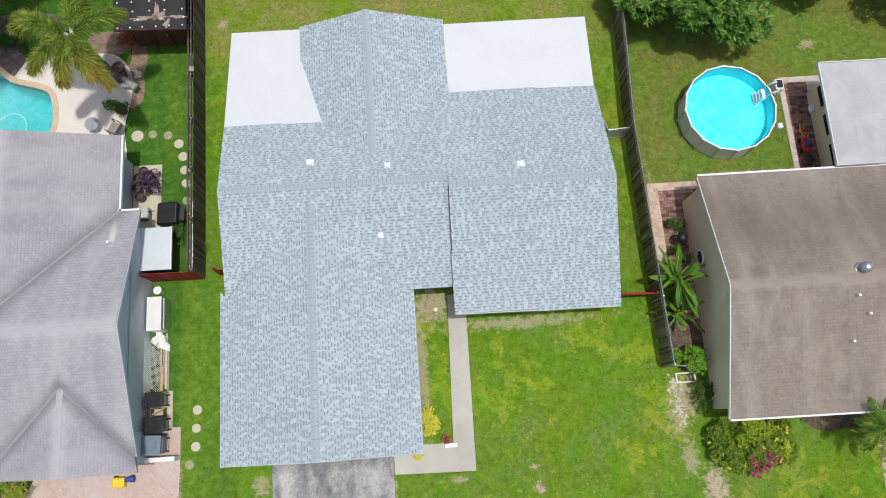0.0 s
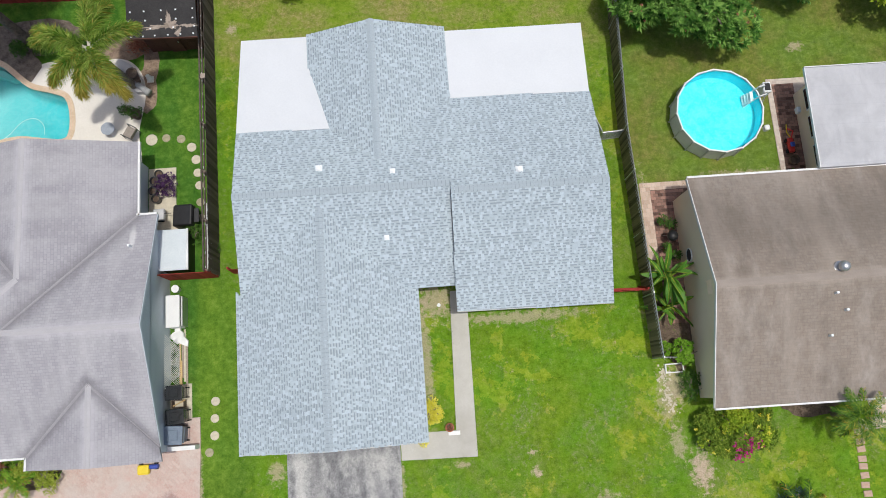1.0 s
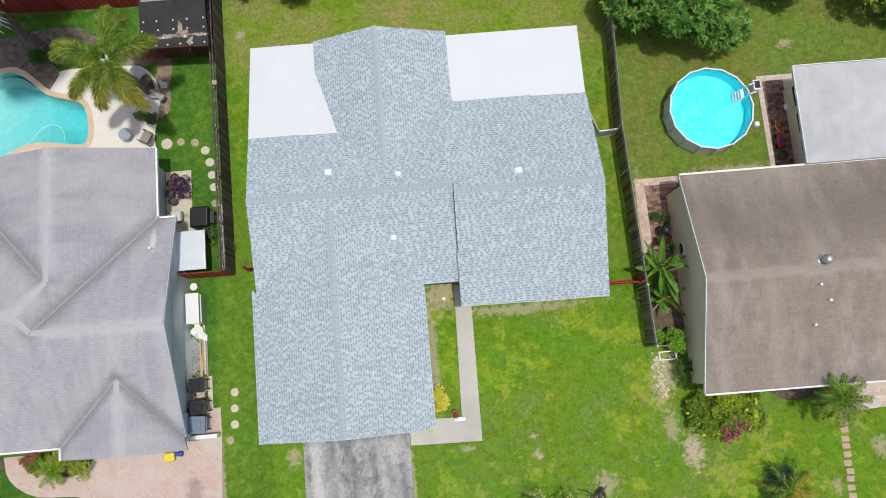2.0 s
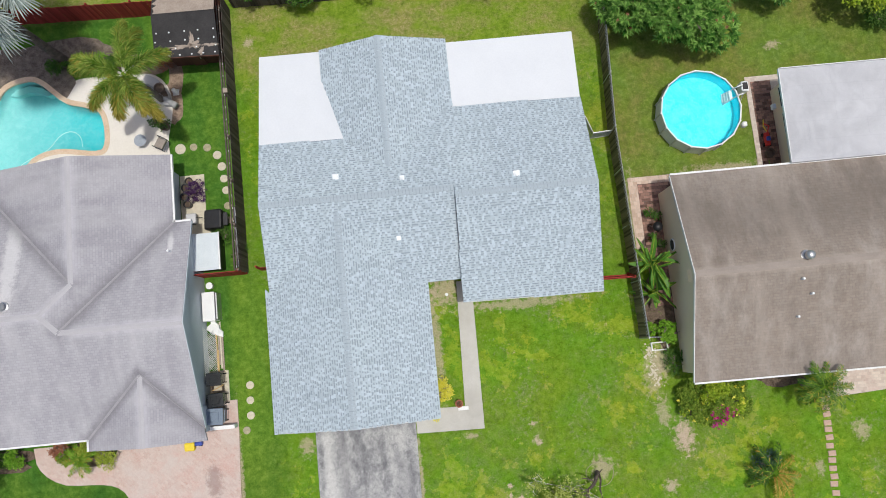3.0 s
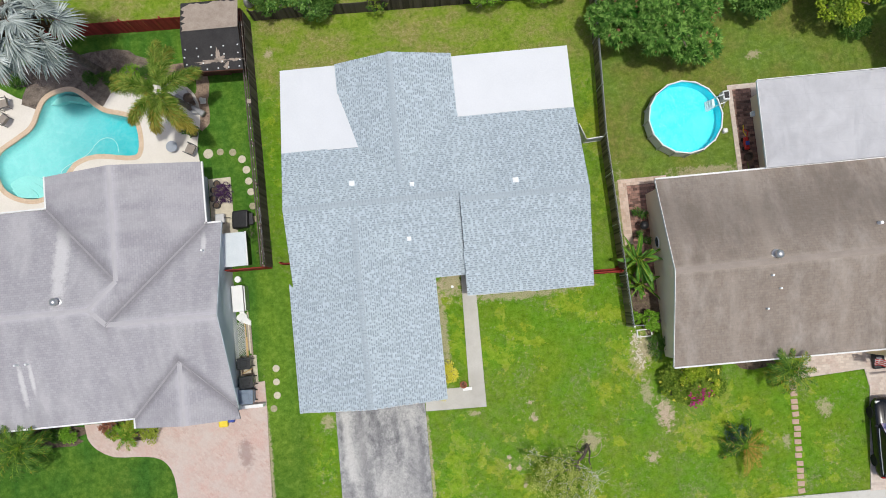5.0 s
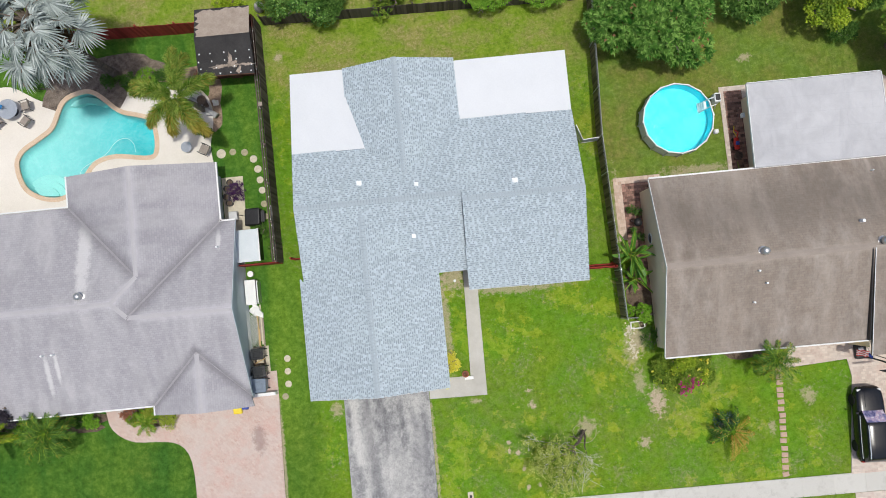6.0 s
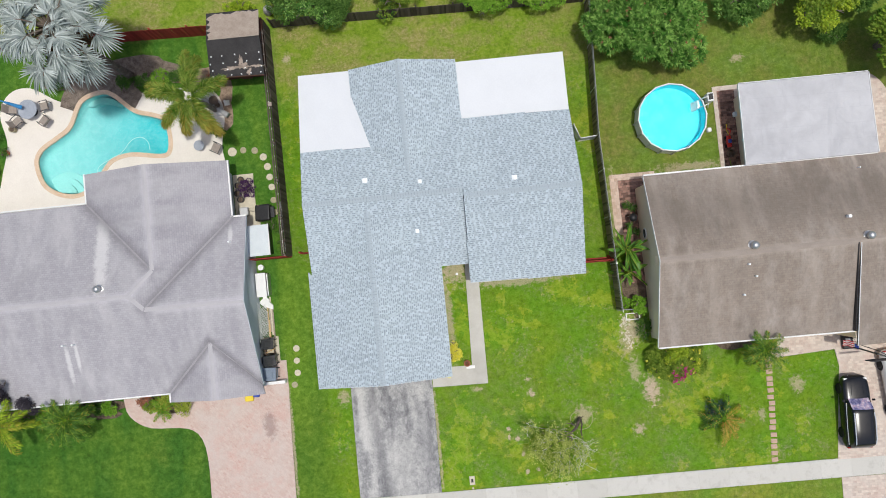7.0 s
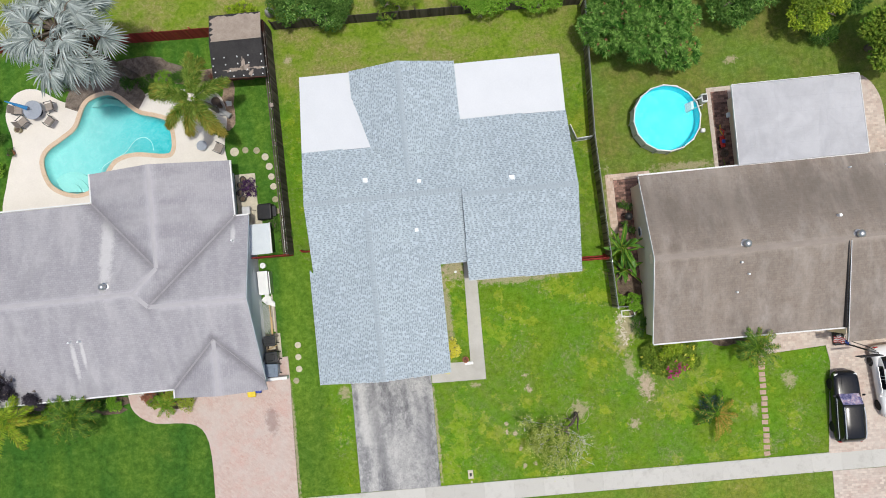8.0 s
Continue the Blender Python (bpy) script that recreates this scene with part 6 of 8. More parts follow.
board_fence("fence", "weathered dark board fence between the side yards", -11.08, 7.2, -11.22, 22.4, 1.8, FENCE_GREY, BARK, seed=2)
board_fence("fence", "weathered dark board fence along the back", -11.0, 22.45, 9.6, 22.0, 1.5, FENCE_GREY, FENCE_GREY, seed=3)
board_fence("fence", "red-stained board fence beside the grey house", -13.6, 7.15, -11.1, 7.12, 1.75, FENCE_RED, FENCE_RED, seed=4)
board_fence("fence", "red-stained board fence behind the pool garden", -33.0, 22.9, -14.75, 22.4, 1.75, FENCE_RED, FENCE_RED, seed=5)
sagging = board_fence("gate", "sagging red-stained board gate beside the blue-grey roof", 6.98, 5.12, 9.4, 5.05, 1.5, FENCE_RED, FENCE_RED, seed=6)
sagging.matrix_basis = sagging.matrix_basis @ Matrix.Rotation(radians(11), 4, "X")
board_fence("gate", "short red-stained gate stub at the garage side", -10.4, 7.25, -9.0, 7.22, 1.2, FENCE_RED, FENCE_RED, seed=8)
side = bpy.data.objects["fence"]
rail_me = mesh_of("back_rail", box(-0.035, 0.035, -1.2, 1.2, 0.0, 0.09, 0.008), DARK_BARK)
clip_me = mesh_of("rail_clip", box(-0.012, 0.012, -0.05, 0.05, 0.0, 0.02, 0.004), STEEL)
for i in range(6):
    y = 8.45 + 2.42 * i
    x = -11.08 - 0.0092 * (y - 7.2)
    for dx, z in ((-0.13, 1.70), (-0.25, 1.74)):
        piece("back_rail", rail_me, side, pose(x + dx, y, z + 0.01 * math.sin(3 * i + 9 * dx), 0, 0, 0.53 + 0.5 * math.sin(2.3 * i + 5 * dx)))
    for q in range(7):
        piece("rail_clip", clip_me, side, pose(x - 0.13 - 0.12 * (q % 2), y - 1.1 + 0.34 * q, 1.80, 0, 0, 0))
    part("back_post", box(x - 0.29, x - 0.11, y - 1.26, y - 1.16, 0, 1.78, 0.01), DARK_BARK, side)
part("post_cap", box(-11.36, -11.12, 16.75, 17.0, 1.80, 1.9, 0.02), SHED_TAN, bpy.data.objects["fence"], "tan post cap")


def slat_fence(x0, y0, x1, y1, high, seed, label):
    """Chain-link with woven dark slats, a steel top rail and twisted wire ends."""
    rng = random.Random(seed)
    a, b = Vector((x0, y0, 0)), Vector((x1, y1, 0))
    d, L = b - a, (b - a).length
    ang = math.degrees(math.atan2(d.y, d.x))
    root = thing("slatted_fence", label, "fence", tuple(a))
    me = mesh_of("slat", box(-0.048, 0.048, -0.006, 0.006, 0.04, high, 0.003), SLAT)
    n = int(L / 0.092)
    for i in range(n):
        p = a + d * (i + 0.5) / n
        piece("slat", me, root, pose(p.x, p.y, rng.uniform(-0.04, 0.02), rng.uniform(-1, 1), rng.uniform(-0.12, 0.12), ang + 9 + rng.uniform(-3, 3)))
    wires = bmesh.new()
    s = Vector((-d.y, d.x, 0)).normalized()
    for i in range(int(L / 0.16)):
        p = a + d * (i * 0.16 / L)
        for q in (1, -1):
            u = p + s * (0.04 * q)
            tube([u + Vector((0, 0, high - 0.24)), u - s * (0.03 * q) + d.normalized() * 0.13 * q + Vector((0, 0, high + 0.05 + rng.uniform(-.02, .03)))], 0.017, 3, wires, False)
    part("chain_link", wires, GREY_STEEL, root, "galvanised wire ends")
    part("top_rail", tube([a + Vector((0, 0, high)), b + Vector((0, 0, high))], 0.022, 6), STEEL, root)
    for i in range(int(L / 3.0) + 1):
        p = a + d * min(1, i * 3.0 / L)
        part("post", tube([p, p + Vector((0, 0, high + 0.08))], 0.032, 8), STEEL, root)
    return root


slat_fence(9.58, 1.6, 9.32, 12.9, 1.8, 11, "dark slatted chain-link fence beside the lawn")
slat_fence(9.32, 12.9, 9.68, 21.9, 1.8, 12, "dark slatted chain-link fence beside the back lawn")
slat_fence(9.60, 1.62, 10.75, 1.55, 0.9, 13, "dark slatted fence end by the beige house")


def link_gate(name, label, x0, y0, x1, y1, high):
    """A tubed steel frame filled with crossed wires."""
    root = thing(name, label, "gate", (x0, y0, 0))
    a, b = Vector((x0, y0, 0)), Vector((x1, y1, 0))
    d, up = b - a, Vector((0, 0, 1))
    part("frame", tube([a + up * 0.06, a + up * high, b + up * high, b + up * 0.06, a + up * 0.06], 0.028, 6), STEEL, root)
    part("brace", tube([a + up * (high * 0.8), b + up * (high * 0.8)], 0.018, 6), STEEL, root)
    wires = bmesh.new()
    span, step = d.length, 0.065
    tall = high - 0.06
    for i in range(int((span + tall) / step)):
        o = i * step
        # rising and falling wires, cut at the tubes
        for flip in (False, True):
            u0, z0 = (o, 0.0) if o < span else (span, o - span)
            u1, z1 = (o - tall, tall) if o > tall else (0.0, o)
            p, q = ((span - u0, z0), (span - u1, z1)) if flip else ((u0, z0), (u1, z1))
            tube([a + d * (p[0] / span) + up * (p[1] + 0.06), a + d * (q[0] / span) + up * (q[1] + 0.06)], 0.006, 3, wires, False)
    part("chain_link", wires, STEEL, root, "grey chain-link wires")
    return root


link_gate("chain_link_gate", "shut steel chain-link side gate", 8.26, 12.80, 9.33, 12.86, 1.13)
link_gate("gate_leaf", "swung-back steel chain-link gate leaf beside the house", 8.24, 12.84, 7.93, 13.76, 1.13)
box_gate = thing("bed_frame", "small white wooden planter frame on the sand", "planter", (10.55, 1.0, 0))
for x0, x1, y0, y1 in ((10.1, 11.0, 1.25, 1.31), (10.1, 11.0, 0.85, 0.91), (10.1, 10.16, 0.91, 1.25), (10.94, 11.0, 0.91, 1.25)):
    part("board", box(x0, x1, y0, y1, 0, 0.14, 0.005), WHITE, box_gate)

# ---------------------------------------------------------------- round pool
RX, RY, PR, PZ = 14.21, 13.50, 2.17, 1.22
rp = thing("above_ground_pool", "round above-ground pool with pale steel walls and bright blue water", "swimming pool", (RX, RY, 0))
seg = 16
for i in range(seg):
    a0, a1 = 2 * math.pi * i / seg, 2 * math.pi * (i + 1) / seg
    bm = bmesh.new()
    r0, r1 = PR, PR - 0.03
    turn = (a0, a1)
    q = [(RX + r0 * math.cos(a), RY + r0 * math.sin(a)) for a in turn] + [(RX + r1 * math.cos(a), RY + r1 * math.sin(a)) for a in reversed(turn)]
    prism(q, PZ - 0.02, 0.0, bm)
    part("wall_panel", bm, PALE_PANEL, rp)
    q = [(RX + (PR + 0.04) * math.cos(a), RY + (PR + 0.04) * math.sin(a)) for a in turn] + [(RX + (PR - 0.03) * math.cos(a), RY + (PR - 0.03) * math.sin(a)) for a in reversed(turn)]
    part("rim", prism(q, PZ + 0.03, PZ - 0.03), WHITE, rp, "white top rim")
    c, s = math.cos(a0), math.sin(a0)
    part("upright", tube([(RX + (PR + 0.03) * c, RY + (PR + 0.03) * s, 0), (RX + (PR + 0.03) * c, RY + (PR + 0.03) * s, PZ)], 0.045, 6), GREY_STEEL, rp, "grey steel upright")
bm = lathe([(PR - 0.085, 0.12), (PR - 0.075, PZ - 0.025)], 48, (RX, RY, 0))
bmesh.ops.delete(bm, geom=[f for f in bm.faces if len(f.verts) > 4 and f.calc_center_median().z > 0.6], context="FACES_ONLY")
bmesh.ops.reverse_faces(bm, faces=bm.faces)
part("liner", bm, LINER, rp, "bright blue vinyl liner")
w = part("water", sheet([(RX + (PR - 0.078) * math.cos(2 * math.pi * i / 48), RY + (PR - 0.078) * math.sin(2 * math.pi * i / 48)) for i in range(48)], [], PZ - 0.16), WATER_R, rp, "clear bright blue water")
w.visible_shadow = False
lad = thing("pool_ladder", "white plastic pool ladder over the rim", "ladder", (16.3, 14.2, 0))
for dy in (-0.24, 0.24):
    part("rail", tube([(16.95, 14.35 + dy, 0.0), (16.55, 14.3 + dy, 1.2), (16.45, 14.28 + dy, 1.6), (16.15, 14.2 + dy, 1.6), (16.05, 14.2 + dy, 1.2), (15.75, 14.1 + dy, 0.2)], 0.035, 6), WHITE, lad)
for k in range(4):
    t = 0.1 + 0.24 * k
    part("tread", box(16.05 - 0.12 - t * 0.3, 16.05 + 0.05 - t * 0.3, 13.92, 14.45, 1.1 - t, 1.14 - t, 0.01), WHITE, lad)
pump = thing("skimmer_filter", "black and white skimmer filter hung on the pool rim", "pool filter", (16.65, 14.55, 0))
part("body", box(16.58, 16.98, 14.3, 14.85, 0.55, 1.2, 0.04), VENT, pump)
part("lid", box(16.64, 16.92, 14.38, 14.77, 1.2, 1.23, 0.01), BLACK, pump, "black lid")
part("stand", box(16.65, 16.9, 14.4, 14.75, 0, 0.55, 0.02), BLACK, pump)
part("return_fitting", box(16.35, 16.62, 12.35, 12.62, 0.8, 1.15, 0.05), WHITE, rp, "white return fitting")


# ---------------------------------------------------------------- west yard clutter
def bin_thing(name, label, x, y, w, d, h, body, lid, turn=0.0):
    root = thing(name, label, "bin")
    bm = bmesh.new()
    bmesh.ops.create_cube(bm, size=1.0)
    for v in bm.verts:
        k = 0.82 if v.co.z < 0 else 1.0
        v.co = Vector((v.co.x * w * k, v.co.y * d * k, (v.co.z + 0.5) * h + 0.04))
    bmesh.ops.bevel(bm, geom=list(bm.edges), offset=0.035, segments=2, affect="EDGES")
    part("body", bm, body, root)
    lidp = part("lid", box(-w * 0.54, w * 0.54, -d * 0.54, d * 0.54, h + 0.03, h + 0.10, 0.035, seg=2), lid, root)
    part("lid_ridge", box(-w * 0.3, w * 0.3, -d * 0.3, d * 0.3, h + 0.10, h + 0.13, 0.02), lid, lidp)
    part("handle", tube([(w * 0.35, -d * 0.4, h + 0.0), (w * 0.62, -d * 0.4, h + 0.05), (w * 0.62, d * 0.4, h + 0.05), (w * 0.35, d * 0.4, h + 0.0)], 0.018, 6), lid, root)
    for s in (-1, 1):
        wh = part("wheel", lathe([(0.10, -0.025), (0.11, 0.0), (0.10, 0.025)], 14, (0, 0, 0)), TYRE, root)
        wh.matrix_basis = pose(w * 0.42, s * d * 0.36, 0.11, 90, 0, 0)
    root.matrix_basis = pose(x, y, 0, 0, 0, turn)
    return root


bin_thing("wheeled_bin", "black wheeled rubbish bin beside the grey wall", -13.0, 1.7, 0.72, 0.62, 0.98, BIN_BLACK, BIN_BLACK)
bin_thing("wheeled_bin", "black wheeled rubbish bin with shiny lid", -12.95, 0.62, 0.78, 0.66, 1.0, BIN_BLACK, BIN_BLACK, 4)
bin_thing("wheeled_bin", "blue-grey wheeled recycling bin", -13.05, -0.2, 0.86, 0.78, 1.05, BLUE_BIN, BLUE_BIN, -3)
crate = thing("wood_crate", "open wooden crate with scrap boards", "crate", (-13.05, 1.18, 0))
for i, (x0, x1, y0, y1) in enumerate(((-13.35, -12.75, 1.0, 1.04), (-13.35, -12.75, 1.33, 1.37), (-13.35, -13.31, 1.04, 1.33), (-12.79, -12.75, 1.04, 1.33))):
    part("side", box(x0, x1, y0, y1, 0, 0.4, 0.005), BROWN, crate)
part("loose_board", tube([(-13.3, 1.1, 0.3), (-12.65, 1.35, 0.55)], 0.035, 4), LUMBER, crate, "pale scrap board")
lone("wall_stub", box(-13.62, -12.15, -0.92, -0.72, 0, 0.7, 0.01), WHITE, "low white garden wall at the garage corner", "wall", kind="structure")
lone("bin_pad", box(-13.6, -12.5, -0.7, 2.1, -0.05, 0.035, 0.01), STONE, "sandy concrete pad under the bins", "slab", kind="structure")
toy = thing("toy_scooter", "yellow and blue plastic toy on the pink pavers", "toy", (-14.6, -1.55, 0))
part("body", box(-14.95, -14.4, -1.9, -1.45, 0.12, 0.38, 0.08, seg=2), YELLOW, toy)
part("seat", box(-14.4, -14.0, -1.66, -1.46, 0.1, 0.4, 0.06, seg=2), BLUE, toy)
for x in (-14.85, -14.15):
    part("wheel", tube([(x, -1.7, 0.1), (x, -1.4, 0.1)], 0.1, 12), BLACK, toy)

chest = thing("storage_chest", "white chest freezer beside the grey wall", "chest", (-13.1, 5.45, 0))
part("body", box(-13.4, -12.78, 4.75, 6.25, 0.03, 0.85, 0.03, seg=2), WHITE, chest)
part("lid", box(-13.42, -12.76, 4.73, 6.27, 0.86, 0.93, 0.025, seg=2), WHITE, chest)
part("side_panel", box(-12.74, -12.66, 4.8, 6.2, 0.03, 0.8, 0.01), STEEL, chest, "grey side panel")
lone("white_tarp", prism(ragged(-13.05, 4.35, 0.34, 0.42, 61, 16, 0.5), lambda x, y: 0.30 - 0.35 * abs(x + 13.1) + 0.08 * math.sin(9 * y), 0.0), WHITE, "bundled white tarp on the ground", "tarp", at=(-13.05, 4.35, 0))
bucket = thing("bucket", "white plastic bucket at the red fence", "bucket", (-13.15, 6.65, 0))
part("body", lathe([(0.15, 0.0), (0.18, 0.38)], 18, (-13.15, 6.65, 0)), WHITE, bucket)
part("lid", lathe([(0.19, 0.38), (0.19, 0.41)], 18, (-13.15, 6.65, 0)), VENT, bucket)
tr = thing("lattice_panel", "white lattice panel leaning on the grey wall", "lattice", (-13.4, 3.2, 0))
for s in (1, -1):
    for i in range(26):
        y0 = 1.9 + 0.1 * i
        if 1.85 < y0 + s * 0.7 < 4.5:
            part("lath", tube([(-13.05, y0, 0.05), (-13.38, y0 + s * 0.7, 1.15)], 0.013, 4), WHITE, tr)
for i, (x, y0, y1, m) in enumerate(((-13.05, 2.1, 4.2, LUMBER), (-12.92, 2.4, 4.4, SHED_TAN), (-12.82, 2.2, 4.7, STONE), (-12.72, 2.0, 3.9, SHED_TAN), (-12.98, 2.0, 3.2, LUMBER))):
    lone("plank", box(x - 0.045, x + 0.045, y0, y1, 0.0 + 0.05 * (i == 4), 0.05 + 0.05 * (i == 4), 0.004), m, "long plank lying along the wall", "plank", "planks along the wall", at=(x, y0, 0))
box_shed = thing("equipment_cabinet", "pale grey-topped equipment cabinet against the wall", "cabinet", (-12.9, 8.3, 0))
part("body", box(-13.55, -12.3, 7.45, 9.25, 0.0, 1.42, 0.01), BLACK, box_shed)
part("lid", prism([(-13.6, 7.35), (-12.25, 7.35), (-12.2, 9.32), (-13.6, 9.32)], lambda x, y: 1.55 - 0.05 * (x + 13.6), lambda x, y: 1.5 - 0.05 * (x + 13.6)), CABINET_TOP, box_shed, "pale blue-grey metal top")
part("rail", box(-12.24, -12.16, 7.35, 9.35, 1.36, 1.46, 0.005), WHITE, box_shed, "white edge rail")
ac = thing("covered_grill", "barbecue under a black fitted cover", "grill", (-12.55, 10.1, 0))
bm = box(-13.05, -12.08, 9.62, 10.66, 0.02, 1.05, 0.09, seg=3)
for v in bm.verts:
    v.co += Vector((0.03 * math.sin(9 * v.co.y), 0.03 * math.sin(11 * v.co.x + 5 * v.co.z), 0.05 * math.sin(4 * v.co.x)))
part("cover", bm, BLACK, ac, "black wrinkled cover", smooth=False)
part("side_shelf", box(-12.1, -11.85, 9.8, 10.5, 0.7, 0.78, 0.02), CHARCOAL, ac)
cond = thing("garden_cart", "grey garden cart with black tools by the wall", "cart", (-13.5, 10.4, 0))
part("tray", box(-14.15, -13.6, 10.1, 10.65, 0.3, 0.6, 0.04), GREY_STEEL, cond)
part("handle", tube([(-13.6, 10.4, 0.55), (-13.15, 10.3, 0.9)], 0.02, 6), BLACK, cond)
for s in (10.15, 10.6):
    part("wheel", tube([(-13.9, s - 0.03, 0.16), (-13.9, s + 0.03, 0.16)], 0.16, 14), TYRE, cond)
for k, (x, y, h) in enumerate(((-14.1, 12.1, 0.6), (-14.05, 11.2, 0.5), (-14.2, 11.6, 0.55), (-13.95, 12.5, 0.4))):
    pot = thing("plant_pot", "dark plastic pot beside the wall", "pot", (x, y, 0), "pots beside the wall")
    part("body", lathe([(0.14, 0.0), (0.2, h * 0.9), (0.22, h), (0.17, h), (0.16, h * 0.85)], 16, (x, y, 0)), BLACK if k % 2 else CHARCOAL, pot)
    part("soil", lathe([(0.165, h * 0.8), (0.165, h * 0.86)], 16, (x, y, 0)), MULCH, pot)
ladder2 = thing("aluminium_ladder", "white ladder lying on edge along the fence", "ladder", (-11.45, 8.9, 0))
for z in (0.1, 0.45):
    part("rail", box(-11.56, -11.46, 7.5, 10.8, z, z + 0.08), WHITE, ladder2)
for i in range(10):
    part("rung", tube([(-11.495, 7.7 + 0.32 * i, 0.14), (-11.495, 7.7 + 0.32 * i, 0.49)], 0.015, 6), WHITE, ladder2)

# shed
shed = thing("garden_shed", "brown-red wooden shed with torn black and tan roof felt", "shed", (-13.2, 20.8, 0))
part("wall", box(-14.35, -11.6, 19.3, 22.5, 0, 2.52), SHED_RED, shed, "brown-red board walls")
for x0, x1 in ((-14.35, -13.35), (-12.55, -11.6)):
    for k in range(int((x1 - x0) / 0.16)):
        part("cladding_board", box(x0 + 0.16 * k, x0 + 0.16 * k + 0.15, 19.265, 19.3, 0.05, 2.45, 0.004), SHED_RED, shed)
door = part("door", box(-13.3, -12.6, 19.2, 19.26, 0.05, 2.1, 0.01), SHED_RED, shed)
part("door_handle", box(-12.72, -12.68, 19.16, 19.2, 1.0, 1.15, 0.005), STEEL, door)
SH_S = plane(0, 20.93, 3.0, 0, 0.17)
SH_N = plane(0, 20.93, 3.0, 0, -0.25)
roof_plate(shed, "roof", [(-14.58, 20.95), (-11.24, 20.89), (-11.24, 18.58), (-14.62, 18.68)], SH_S, SHED_TAR, 0.06, "black roof felt")
roof_plate(shed, "roof", [(-14.58, 20.95), (-11.24, 20.89), (-11.28, 22.8), (-14.58, 22.85)], SH_N, SHED_TAR, 0.06, "black roof felt")
rng = random.Random(9)
west_edge = [(-14.42 + rng.uniform(-0.16, 0.18), 20.95 + 1.6 * i / 12) for i in range(1, 13)]
north_edge = [(-14.0 + 2.75 * i / 14, 22.72 + rng.uniform(-0.1, 0.1)) for i in range(15)]
ridge_edge = [(-11.26, 20.94), (-12.4, 20.95), (-13.5, 20.96), (-14.5, 20.97)]
part("felt_sheet", prism(ridge_edge + west_edge + north_edge, lambda x, y: SH_N(x, y) + 0.022, lambda x, y: SH_N(x, y) + 0.004), SHED_TAN, shed, "torn tan felt sheet")
for k, (cx, cy, rx, ry) in enumerate(((-13.1, 19.17, 0.62, 0.10), (-12.62, 19.5, 0.10, 0.36), (-12.5, 19.2, 0.42, 0.13), (-12.15, 18.85, 0.12, 0.2), (-11.65, 19.15, 0.3, 0.08))):
    part("felt_scrap", prism(ragged(cx, cy, rx, ry, 200 + k, 44, 0.5, 0.42), lambda x, y: SH_S(x, y) + 0.012, lambda x, y: SH_S(x, y) + 0.002), SHED_TAN, shed, "torn tan felt scrap")
for ry_, cnt in ((18.75, 6), (19.1, 4), (19.5, 5), (19.95, 5)):
    for i in range(cnt):
        x = -14.45 + 3.05 * i / (cnt - 1) + rng.uniform(-.06, .06)
        part("nail_cap", lathe([(0.045, 0), (0.04, 0.02)], 8, (x, ry_, SH_S(0, ry_) + 0.005)), VENT, shed, "white nail cap")
edge_board(shed, "fascia", (-14.62, 18.68, SH_S(0, 18.68)), (-11.24, 18.58, SH_S(0, 18.58)), SHED_RED, high=0.12)
lean = thing("lean_to_boards", "red-brown boards stacked beside the shed", "boards", (-11.35, 20.8, 0))
for i in range(3):
    part("board", box(-11.62 + 0.1 * i, -11.56 + 0.1 * i, 19.3, 22.6, 0, 1.9 - 0.1 * i, 0.005), SHED_RED, lean)

# deck furniture
table = thing("patio_table", "round grey-blue glass patio table", "table", (-27.39, 18.5, 0.05))
part("tabletop", lathe([(0.62, 0.70), (0.64, 0.72), (0.62, 0.74)], 28, (-27.39, 18.5, 0.05)), TABLE_TOP, table)
part("pedestal", lathe([(0.3, 0.0), (0.28, 0.04), (0.06, 0.08), (0.06, 0.7)], 14, (-27.39, 18.5, 0.05)), CHARCOAL, table)
umb = thing("closed_umbrella", "closed bright blue patio umbrella leaning over the table", "umbrella", (-27.39, 18.5, 0.05))
part("pole", tube([(-27.39, 18.5, 0.8), (-28.29, 18.85, 1.75)], 0.02, 8), STEEL, umb)
part("canopy", tube([(-27.6, 18.58, 1.02), (-28.0, 18.74, 1.42), (-28.5, 18.92, 1.95)], [0.14, 0.10, 0.03], 10), UMBRELLA, umb)


def sling_chair(x, y, turn):
    root = thing("patio_chair", "taupe sling patio chair round the table", "chair", (0, 0, 0), "patio chairs")
    part("seat", box(-0.27, 0.27, -0.25, 0.27, 0.40, 0.43, 0.012), TAUPE, root)
    part("backrest", box(-0.27, 0.27, -0.02, 0.02, 0, 0.55, 0.012, m=pose(0, -0.27, 0.42, 18, 0, 0)), TAUPE, root)
    for s in (-1, 1):
        part("armrest", tube([(s * 0.31, -0.3, 0.62), (s * 0.32, 0.05, 0.64), (s * 0.31, 0.28, 0.60)], 0.025, 6), CHARCOAL, root)
        for yy in (-0.26, 0.26):
            part("leg", tube([(s * 0.3, yy, 0.0), (s * 0.3, yy, 0.62)], 0.018, 6), CHARCOAL, root)
    root.matrix_basis = pose(x, y, 0.05, 0, 0, turn)
    return root


